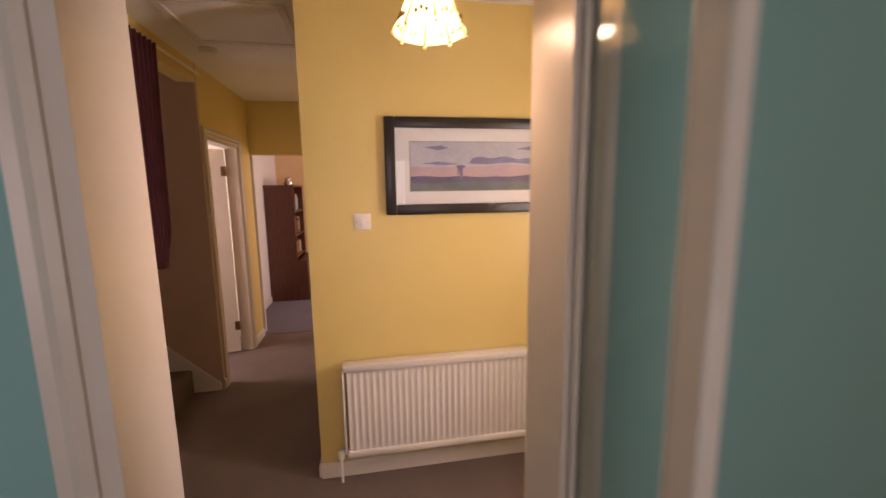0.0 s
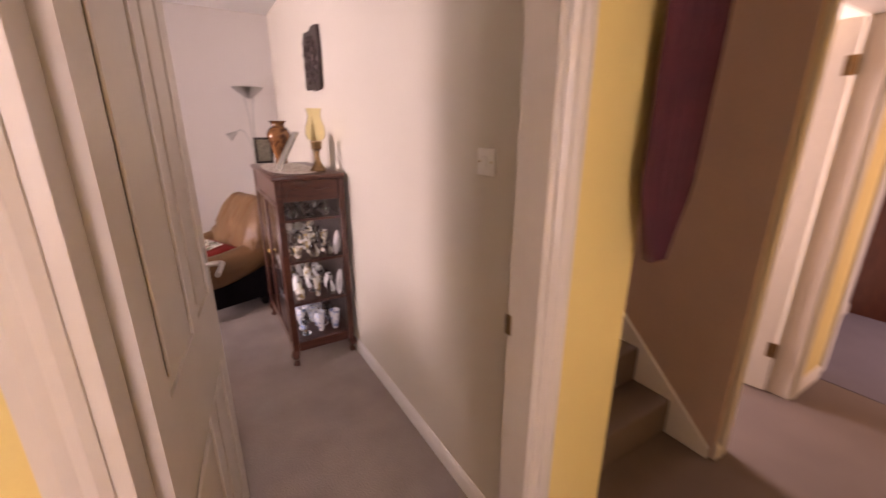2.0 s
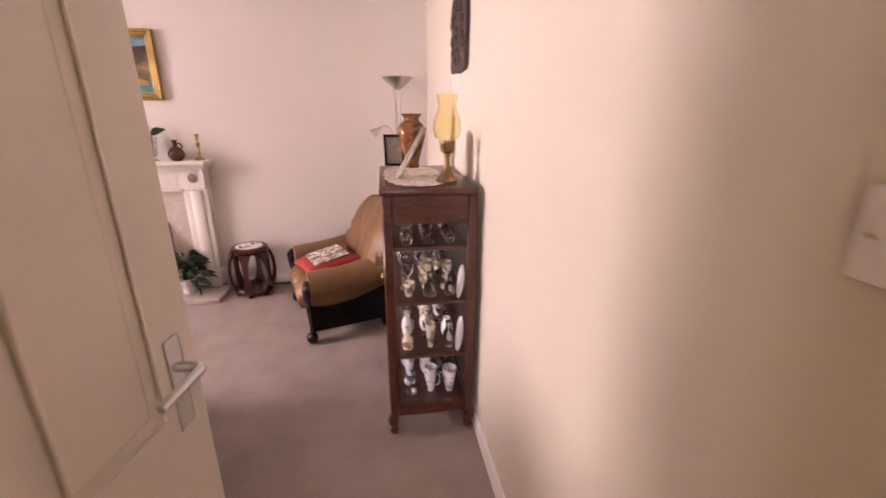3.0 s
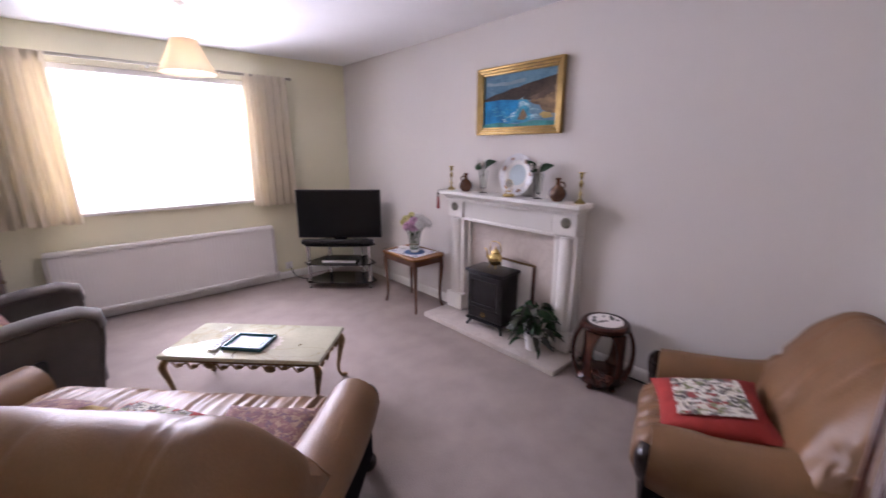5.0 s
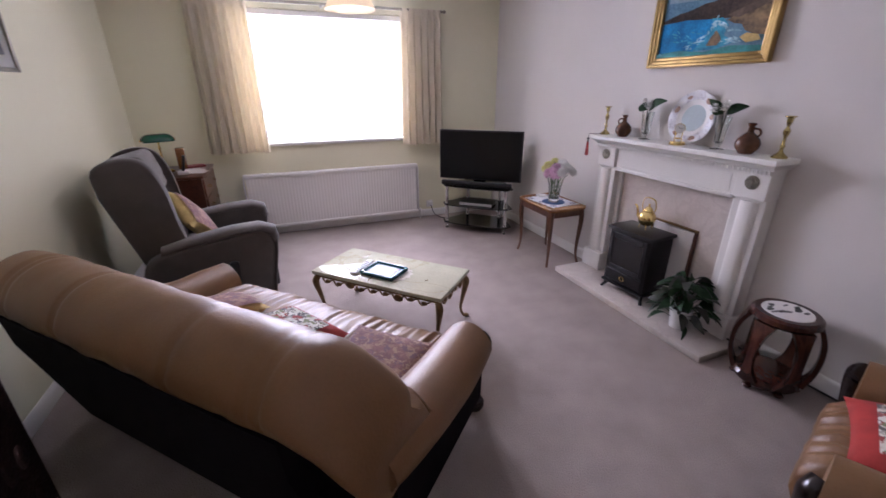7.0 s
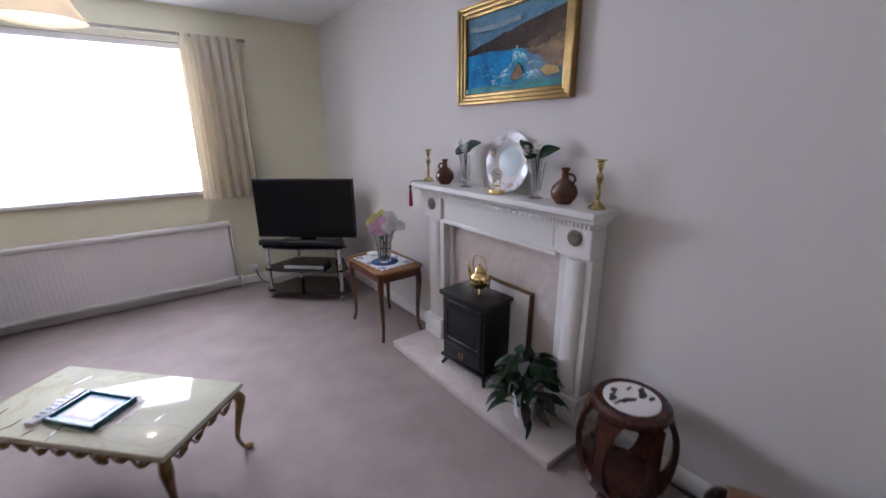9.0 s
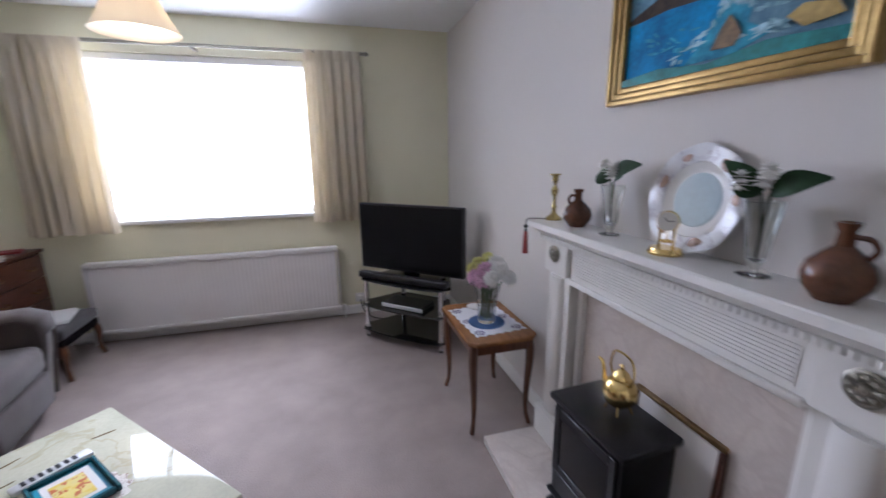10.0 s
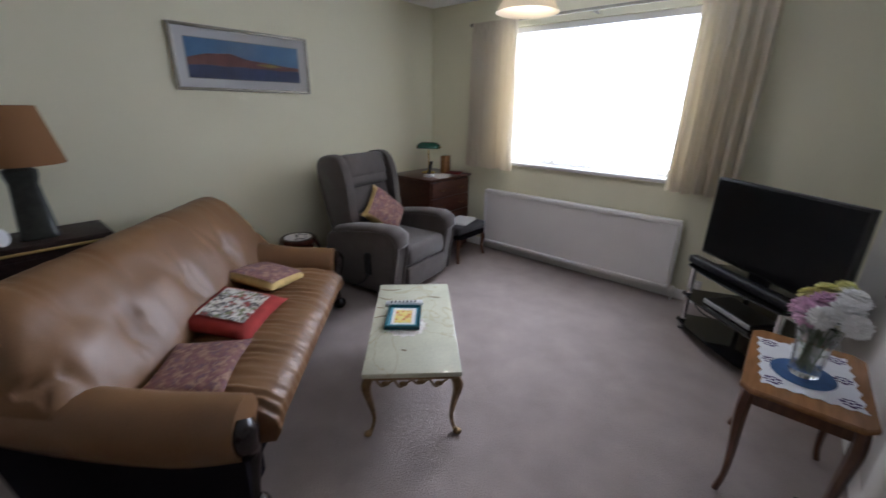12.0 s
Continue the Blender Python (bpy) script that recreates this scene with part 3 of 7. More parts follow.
def curtain(label, x0, x1, seed, z0=0.93, z1=2.31, y=-2.585, folds=7, group="living room curtains", mt="curtain", flare=0.06):
    c = thing("curtain", label, "curtain", pose((x0 + x1) / 2, y, 0), group)
    rng = random.Random(seed)
    w, n, k = x1 - x0, folds * 10, 26
    ph = [rng.uniform(-0.6, 0.6) for _ in range(folds + 1)]
    bm = bmesh.new()
    sheets = []
    for off in (0.0, 0.004):
        rows = []
        for j in range(k + 1):
            v = j / k
            row = []
            for i in range(n + 1):
                u = i / n
                p = ph[min(int(u * folds), folds)]
                amp = 0.018 + 0.030 * v ** 0.7
                if v < 0.05:
                    amp *= 0.45
                yy = amp * math.sin(u * folds * 2 * math.pi + p * v) + 0.006 * math.sin(9 * v + 5 * u)
                xx = (u - 0.5) * w * (1 + flare * v) + 0.012 * math.sin(u * folds * 4 * math.pi) * v
                row.append(bm.verts.new((xx, yy + off, z1 + (z0 - z1) * v + 0.006 * math.sin(u * 17 + seed) * v)))
            rows.append(row)
        for a, b in zip(rows, rows[1:]):
            for i in range(n):
                bm.faces.new((a[i], a[i + 1], b[i + 1], b[i]))
        sheets.append(rows)
    a, b = sheets
    for r0, r1 in ((a[0], b[0]), (a[-1], b[-1])):
        for i in range(n):
            bm.faces.new((r0[i], r0[i + 1], r1[i + 1], r1[i]))
    part("drape", bm, mt, c, sharp=80)
    bm = bmesh.new()
    for i in range(folds):
        xx = (i + 0.5 - folds / 2) * w / folds
        for s in (-1, 0, 1):
            tube(bm, [(xx + s * 0.012, 0.020, z1 - 0.004), (xx + s * 0.008, 0.026, z1 - 0.04), (xx + s * 0.003, 0.022, z1 - 0.085)], [0.008, 0.009, 0.005], 6)
    part("pleat_heading", bm, mt, c)
    return c


curtain("cream pleated curtain, short, glowing with sun behind it", -2.22, -1.70, 3)
curtain("cream pleated curtain, short, drawn back beside the window", -4.13, -3.68, 5, folds=6)


def curtain_rail():
    r = thing("curtain_rail", "slim metal curtain rail with end stops above the window", "curtain rail", pose(0, -2.60, 2.30))
    bm = bmesh.new()
    rbox(bm, -4.16, -1.70, -0.010, 0.010, -0.012, 0.012, 0.004, 1)
    part("rail", bm, "greyframe", r)
    for x in (-4.18, -1.68):
        bm = bmesh.new()
        ball(bm, (x, 0, 0), 0.022, 0.016, 0.016, 10, 6)
        part("finial", bm, "greyframe", r)
    for x in (-4.10, -2.9, -1.76):
        bm = bmesh.new()
        quad_box(bm, x - 0.01, x + 0.01, -0.12, -0.011, -0.02, 0.0)
        part("bracket", bm, "greyframe", r)


curtain_rail()


# ---- radiators ----
def radiator(label, w, h, m, flutes, gap=0.06, depth=0.009, mt="radwhite"):
    r = thing("radiator", label, "radiator", m)
    bm = bmesh.new()
    n = flutes * 6
    rows = []
    for z in (0.03, 0.05, h - 0.06, h - 0.04):
        row = []
        for i in range(n + 1):
            u = i / n
            ridge = max(0.0, math.cos(u * flutes * 2 * math.pi)) ** 0.5
            d = depth * ridge if 0.04 < z < h - 0.045 else 0.0
            row.append((-w / 2 + 0.02 + u * (w - 0.04), -0.022 - d, z))
        rows.append(row)
    loft(bm, rows, close=False)
    quad_box(bm, -w / 2 + 0.02, w / 2 - 0.02, -0.0215, -0.008, 0.03, h - 0.04)
    part("front_panel", bm, mt, r, sharp=60)
    bm = bmesh.new()
    rbox(bm, -w / 2 + 0.02, w / 2 - 0.02, 0.012, 0.03, 0.03, h - 0.04, 0.004, 1)
    part("back_panel", bm, mt, r)
    bm = bmesh.new()
    rbox(bm, -w / 2, w / 2, -0.042, 0.038, h - 0.04, h, 0.009, 2)
    part("top_cover", bm, mt, r)
    bm = bmesh.new()
    rbox(bm, -w / 2 + 0.01, w / 2 - 0.01, -0.038, 0.030, 0.0, 0.035, 0.009, 2)
    part("bottom_rail", bm, mt, r)
    for s in (-1, 1):
        bm = bmesh.new()
        rbox(bm, s * w / 2 - 0.006, s * w / 2 + 0.006, -0.036, 0.034, 0.03, h - 0.035, 0.004, 1)
        part("side_cover", bm, mt, r)
    for s in (-1, 1):
        bm = bmesh.new()
        x = s * (w / 2 + 0.03)
        lathe(bm, [(0.016, 0), (0.019, 0.01), (0.019, 0.045), (0.012, 0.055)], 12, (x, 0, -0.02))
        tube(bm, [(x, 0, 0.01), (s * w / 2 - s * 0.02, 0, 0.02)], 0.009)
        part("valve", bm, "plastic", r, "white radiator valve")
        bm = bmesh.new()
        tube(bm, [(x, 0, -0.02), (x, 0, -m.translation.z + 0.002)], 0.0075)
        part("pipe", bm, "white", r)
    for s in (-0.35, 0.35):
        bm = bmesh.new()
        quad_box(bm, s * w - 0.02, s * w + 0.02, 0.031, gap, 0.1, h - 0.1)
        part("bracket", bm, mt, r)
    return r


radiator("long low white panel radiator under the window", 1.92, 0.60, pose(-2.88, -2.645, 0.095, 0, 0, 180), 56, 0.074, 0.0022)
radiator("white panel radiator on the yellow hall wall", 1.06, 0.53, pose(0.645, 2.41, 0.16), 30, depth=0.005, mt="hallrad")

# ---- doors ----
def panel_door(name, label, w, h, m, handle_x, handle_mat="steel", rows=((0.16, 0.72), (0.98, 1.86)), cols=2, mt="trimpaint", hinge=-1):
    """A moulded door leaf; x from the hinge, y the thickness."""
    d = thing(name, label, "door", m, kind="structure")
    bm = bmesh.new()
    st, t = 0.105, 0.018
    quad_box(bm, 0, w, -t + 0.008, t - 0.008, 0, h)
    xs = [st + i * (w - st) / cols for i in range(cols + 1)]
    bars = [(0, st, 0, h), (w - st, w, 0, h)] + [(x - st * 0.55, x - st * 0.55 + st * 0.8, rows[0][0], rows[-1][1]) for x in xs[1:-1]]
    zs = [0] + [z for r in rows for z in r] + [h]
    for i in range(0, len(zs), 2):
        bars.append((st, w - st, zs[i], zs[i + 1]))
    for x0, x1, z0, z1 in bars:
        for s in (-1, 1):
            y0, y1 = sorted((s * (t - 0.008), s * t))
            quad_box(bm, x0, x1, y0, y1, z0, z1)
    for z0, z1 in rows:
        for i in range(cols):
            x0 = st + 0.03 if i == 0 else xs[i] + 0.055
            x1 = (xs[i + 1] - 0.085) if i < cols - 1 else w - st - 0.03
            for s in (-1, 1):
                y0, y1 = sorted((s * (t - 0.0085), s * (t - 0.001)))
                rbox(bm, x0, x1, y0, y1, z0 + 0.03, z1 - 0.03, 0.005, 1)
    part("leaf", bm, mt, d, sharp=20)
    for s in (-1, 1):
        bm = bmesh.new()
        rbox(bm, handle_x - 0.02, handle_x + 0.02, s * t - 0.003, s * t + 0.003 + s * 0.003, 0.93, 1.12, 0.003, 1)
        back = part("handle_plate", bm, handle_mat, d)
        bm = bmesh.new()
        tube(bm, curve([(handle_x, s * t, 1.06), (handle_x, s * (t + 0.045), 1.06), (handle_x - 0.03, s * (t + 0.05), 1.06), (handle_x - 0.11, s * (t + 0.045), 1.055)], 4), 0.009)
        part("lever", bm, handle_mat, back, "metal lever handle")
    for z in (0.22, h - 0.25):
        bm = bmesh.new()
        tube(bm, [(-0.006, hinge * t, z), (-0.006, hinge * t, z + 0.09)], 0.008)
        quad_box(bm, 0.0, 0.034, min(hinge * t, hinge * (t + 0.002)), max(hinge * t, hinge * (t + 0.002)), z, z + 0.09)
        part("hinge", bm, "antique", d)
    return d


panel_door("door_1", "cream white panelled door standing open into the living room", 0.80, 1.99, pose(-1.052, 1.660, 0.012, 0, 0, 172), 0.74)
panel_door("door_2", "white panelled door standing ajar off the corridor", 0.70, 1.99, pose(-1.05, 4.525, 0.012, 0, 0, 193), 0.64, mt="white", hinge=1)


def front_door():
    d = thing("door_3", "solid white front door with a brass lever handle", "door", pose(1.86, 1.66, 0), kind="structure")
    bm = bmesh.new()
    rbox(bm, -0.022, 0.022, 0.0, 0.775, 0.01, 2.035, 0.004, 1)
    part("leaf", bm, "trimpaint", d)
    bm = bmesh.new()
    rbox(bm, -0.030, -0.0225, 0.71, 0.75, 0.88, 1.10, 0.003, 1)
    back = part("handle_plate", bm, "brass", d)
    bm = bmesh.new()
    tube(bm, curve([(-0.026, 0.73, 1.05), (-0.07, 0.73, 1.05), (-0.075, 0.70, 1.05), (-0.07, 0.62, 1.045)], 4), 0.009)
    part("lever", bm, "brass", back, "brass lever handle")
    w = thing("window_2", "tall frosted glass sidelight beside the front door", "window", pose(1.86, 1.212, 0), kind="structure")
    bm = bmesh.new()
    for b in ((0.0, 0.03, 0.0, 2.055), (0.385, 0.446, 0.0, 2.055), (0.03, 0.385, 0.0, 1.02), (0.03, 0.385, 2.01, 2.055)):
        rbox(bm, -0.03, 0.03, b[0], b[1], b[2] + 0.002, b[3], 0.004, 1)
    part("window_frame", bm, "trimpaint", w)
    bm = bmesh.new()
    quad_box(bm, -0.004, 0.004, 0.03, 0.385, 1.02, 2.01)
    part("pane", bm, "frost", w).visible_shadow = False


front_door()


def glazed_leaf():
    d = thing("door_4", "white narrow folded door leaf with one tall glass pane", "door", pose(0.652, 0.975, 0.01, 0, 0, -91), kind="structure")
    bm = bmesh.new()
    w, h = 0.295, 2.0
    for b in ((0.0, 0.012, 0, h), (0.245, w, 0, h), (0.012, 0.245, 0, 0.2), (0.012, 0.245, h - 0.11, h)):
        rbox(bm, b[0], b[1], -0.014, 0.014, b[2], b[3], 0.004, 1)
    part("leaf", bm, "trimpaint", d)
    for x in (0.015, 0.242):
        bm = bmesh.new()
        tube(bm, [(x, -0.010, 0.2), (x, -0.010, h - 0.11)], 0.004, 6)
        tube(bm, [(x, 0.010, 0.2), (x, 0.010, h - 0.11)], 0.004, 6)
        part("bead", bm, "trimpaint", d)
    bm = bmesh.new()
    quad_box(bm, 0.012, 0.245, -0.003, 0.003, 0.2, h - 0.11)
    part("pane", bm, "frost", d)


glazed_leaf()


def plate(name, label, m, kind="switch"):
    p = thing(name, label, "light switch" if kind == "switch" else kind, m)
    bm = bmesh.new()
    rbox(bm, -0.043, 0.043, -0.010, 0.0, -0.043, 0.043, 0.004, 2)
    part("plate", bm, "plastic", p)
    bm = bmesh.new()
    rbox(bm, -0.011, 0.011, -0.0145, -0.0102, -0.018, 0.018, 0.002, 1)
    part("rocker", bm, "plastic", p)
    for s in (-1, 1):
        bm = bmesh.new()
        ball(bm, (s * 0.030, -0.0104, 0), 0.0035, 0.0015, 0.0035, 8, 4)
        part("screw", bm, "brass", p)


plate("light_switch", "square white light switch on the yellow wall", pose(0.25, 2.4695, 1.433))
plate("light_switch", "square white light switch beside the living room door", pose(-1.33, 2.5995, 1.409))
bm = bmesh.new()
rbox(bm, -0.012, 0.012, -0.0025, 0.0, -0.03, 0.03, 0.001, 1)
quad_box(bm, -0.005, 0.005, -0.0035, -0.0026, -0.015, 0.012)
tagged(new("strike_plate", mesh_of("strike_plate", bm, "antique")), "small brass strike plate set in the door lining", "strike plate").matrix_basis = pose(-1.04, D1 - 0.0222, 1.0)


# ---- sofa and armchair ----
def ruffle(p, amp, f):
    return p + amp * noise.noise(Vector(p) * f) * Vector((0.3, 0.6, 1.0))


def leather_seat(name, label, category, half, m, group="", more=0.0):
    """Tan leather seat with rolled arms and back on a dark carved frame; x along its length, y to its front."""
    s = thing(name, label, category, m, group)
    inner = half - 0.225
    bm = bmesh.new()
    rbox(bm, -half + 0.08, half - 0.08, -0.36, 0.36, 0.10, 0.27, 0.02, 2)
    part("base_frame", bm, "darkcloth", s)
    # dark sloping panel behind
    bm = bmesh.new()
    poly = [(-0.30, 0.05), (-0.47, 0.05), (-0.605, 0.55), (-0.62, 0.70), (-0.44, 0.72), (-0.30, 0.40)]
    loft(bm, [[(x, y, z) for y, z in poly] for x in (-half + 0.26 - 2 * more, half - 0.26)])
    loft(bm, [[(x, y, z) for y, z in [(-0.30, 0.05), (-0.44, 0.05), (-0.52, 0.40), (-0.33, 0.40)]] for x in (-half + 0.07, half - 0.07)])
    part("back_panel", bm, "darkcloth", s)
    # backrest: a fat roll with stitched creases, tufted inside, sinking into the arms at both ends
    bm = bmesh.new()
    rings = []
    k = max(41, int(half * 130))
    lo_x, hi_x = -half + 0.03 - more, half - 0.03
    tufts = (-0.46, 0.0, 0.46) if half > 0.6 else (0.0,)
    seams = (-0.30, 0.30) if half > 0.6 else ()
    for i in range(k):
        x = lo_x + (hi_x - lo_x) * i / (k - 1)
        fall = max(0.0, (x - (hi_x - 0.22)) / 0.22, ((lo_x + 0.16) - x) / 0.16)
        top = 0.912 - (0.27 if x > 0 or not more else 0.18) * fall ** 2.0
        crease = 0.0
        for q in (half - 0.30, 0.30 - half):
            crease += 0.014 * math.exp(-((x - q) / 0.010) ** 2) + 0.010 * math.exp(-((x - q + 0.035) / 0.010) ** 2)
        crease += sum(0.010 * math.exp(-((x - q) / 0.010) ** 2) for q in seams)
        b = top
        low = max(0.44, top - 0.215)
        lift = max(0.0, min(1.0, (b - 0.56) / 0.36))
        ring = [(-0.11, 0.36), (-0.11, 0.46), (-0.20, 0.46 + 0.45 * (b - 0.46)), (-0.29, b - 0.13), (-0.355, b - 0.045), (-0.435, b), (-0.515, b - 0.003), (-0.59, b - 0.042), (-0.635, b - 0.11),
                (-0.640, b - 0.155), (-0.615, low + 0.012), (-0.55, low), (-0.44, low), (-0.33, 0.38)]
        ring = [(y + 0.13 * (1 - lift) * (y < -0.2), z) for y, z in ring]
        row = []
        for p in curve([(x, y, z) for y, z in ring], 3):
            inside = max(0.0, min(1.0, (p.y + 0.42) / 0.10)) * (p.z > 0.45)
            dent = inside * 0.034 * math.exp(-((p.z - 0.63 - 0.012 * math.sin(x * 9)) / 0.016) ** 2)
            for q in tufts:
                dx, dz = x - q, p.z - 0.63
                rr = math.hypot(dx, dz)
                an = math.atan2(dz, dx)
                dent += inside * (0.034 * math.exp(-(rr / 0.06) ** 2) + 0.015 * math.exp(-(rr / 0.17) ** 2) * max(0.0, math.cos(7 * an + 2 * q)) ** 3)
            roll_in = crease if p.y < -0.25 and p.z > low + 0.05 else 0.0
            c = Vector((x, -0.45, b - 0.15))
            away = Vector((0, p.y - c.y, p.z - c.z))
            p = p - away.normalized() * roll_in - Vector((0, dent, dent * 0.5))
            row.append(ruffle(p, 0.007, 7.0) + 0.002 * noise.noise(p * 26) * Vector((0, 1, 1)))
        rings.append(row)
    loft(bm, rings)
    part("backrest", bm, "leather", s, sharp=75)
    # seat cushion with gathered front
    bm = bmesh.new()
    rings = []
    k = int(inner * 330)
    for i in range(k):
        x = -inner + 2 * inner * i / (k - 1)
        w = x * 78 + 5.0 * noise.noise(Vector((x * 5, 0, 0)))
        g = 0.5 + 0.5 * math.sin(w)
        edge = min(1.0, (inner - abs(x)) / 0.05)
        ring = []
        for y, z, a in ((-0.20, 0.25, 0), (-0.20, 0.375, 0), (-0.10, 0.410, 0.45), (0.02, 0.424, 0.65), (0.14, 0.431, 0.85), (0.28, 0.433, 1.0), (0.40, 0.412, 1.1), (0.465, 0.365, 1.1), (0.478, 0.31, 1.0), (0.45, 0.255, 0.5), (0.30, 0.235, 0)):
            g = 0.5 + 0.9 * noise.noise(Vector((x * 34, y * 3.0, half))) + 0.05 * math.sin(w)
            ring.append(Vector((x, y - 0.008 * a * g, z - 0.017 * a * g - 0.03 * (1 - edge))))
        rings.append(ring)
    loft(bm, rings)
    part("seat", bm, "leather", s, sharp=75)
    for sg in (-1, 1):
        # rolled arm
        bm = bmesh.new()
        rings = []
        for j in range(15):
            v = j / 14
            y = -0.46 + 0.85 * v
            swell = 1.0 - 0.10 * (2 * v - 1) ** 4
            ring = []
            for a in range(18):
                t = 2 * math.pi * a / 18
                px = 0.135 * swell * math.cos(t)
                pz = 0.125 * swell * math.sin(t)
                back = max(0.0, 1 - v / 0.75)
                if math.sin(t) < 0:
                    pz *= 1.25 - 0.45 * back
                    px *= 0.92
                ring.append(ruffle(Vector((sg * (half - 0.125 + px * 0.98), y, 0.392 + 0.012 * v + 0.115 * back ** 1.5 + pz)), 0.006, 9.0))
            rings.append(ring)
        loft(bm, rings)
        part("arm", bm, "leather", s, sharp=75)
        bm = bmesh.new()
        loft(bm, [[(x, y, z) for y, z in ((-0.37, 0.10), (0.395, 0.10), (0.40, 0.34), (0.10, 0.36), (-0.40, 0.47))] for x in (sg * (half - 0.20), sg * (half - 0.055))])
        part("side_panel", bm, "darkcloth", s)
        # carved front post: scroll, shaft, foot
        bm = bmesh.new()
        x = sg * (half - 0.115)
        pts = curve([(x + sg * 0.02, 0.392, 0.455), (x + sg * 0.045, 0.400, 0.42), (x + sg * 0.035, 0.400, 0.36), (x - sg * 0.01, 0.395, 0.28), (x + sg * 0.005, 0.38, 0.16), (x + sg * 0.03, 0.39, 0.08)], 5)
        tube(bm, pts, lerp_list([0.040, 0.056, 0.050, 0.034, 0.036, 0.026], len(pts)), 12)
        ball(bm, (x + sg * 0.03, 0.40, 0.045), 0.046, 0.052, 0.044, 12, 8)
        part("arm_post", bm, "darkwood", s, "black carved arm post with a ball foot")
        bm = bmesh.new()
        lathe(bm, [(0.03, 0.0), (0.042, 0.02), (0.042, 0.05), (0.03, 0.09), (0.035, 0.11)], 12, (sg * (half - 0.14), -0.30, 0))
        part("foot", bm, "darkwood", s)
    return s


leather_seat("sofa", "tan leather sofa with rolled arms and black carved frame", "sofa", 0.95, pose(-2.207, 0.231, 0, 0, 0, 133.8), "tan leather suite", 0.07)
leather_seat("armchair", "tan leather armchair with rolled arms and black carved frame", "armchair", 0.48, pose(-4.18, 1.82, 0, 0, 0, 198) @ Matrix.Diagonal((1, 0.80, 1, 1)), "tan leather suite")


def cushion(label, w, d, h, m, front, back=None, border=0.0):
    c = thing("cushion", label, "cushion", m)
    bm = bmesh.new()
    pillow(bm, w, d, h)
    part("cover", bm, back or front, c, sharp=80)
    if border:
        bm = bmesh.new()
        n = 12
        rows = []
        for i in range(n + 1):
            row = []
            for j in range(n + 1):
                u, v = (-1 + 2 * i / n) * border, (-1 + 2 * j / n) * border
                t = ((1 - u ** 4) * (1 - v ** 4)) ** 0.55
                row.append((w / 2 * u, d / 2 * v, h / 2 * t * 1.10 + 0.006))
            rows.append(row)
        loft(bm, rows, close=False)
        part("embroidered_panel", bm, front, c, "flower needlework panel", sharp=80)
    return c


cushion("red cushion with a flower needlework panel on the sofa", 0.45, 0.40, 0.095, pose(-2.258, 0.240, 0.462, -9, 3, 126), "needle", "redcloth", 0.64)
cushion("worn brown tapestry cushion lying on the sofa seat", 0.42, 0.36, 0.055, pose(-2.625, 0.565, 0.452, 1, 2, 138), "tapestry")
cushion("brown tapestry cushion with gold edge against the sofa arm", 0.40, 0.36, 0.09, pose(-1.935, -0.108, 0.470, -8, -10, 118), "tapestry", "goldcloth", 0.86)
cushion("red cushion with a flower needlework panel on the armchair", 0.46, 0.43, 0.10, pose(-4.12, 1.73, 0.475, -11, 0, 205), "needle", "redcloth", 0.62)
cushion("faded red and gold cushion on the recliner", 0.40, 0.40, 0.12, pose(-1.66, -1.38, 0.62, -58, 0, 99) @ pose(0, 0, 0, 0, 0, 38), "tapestry", "goldcloth", 0.84)


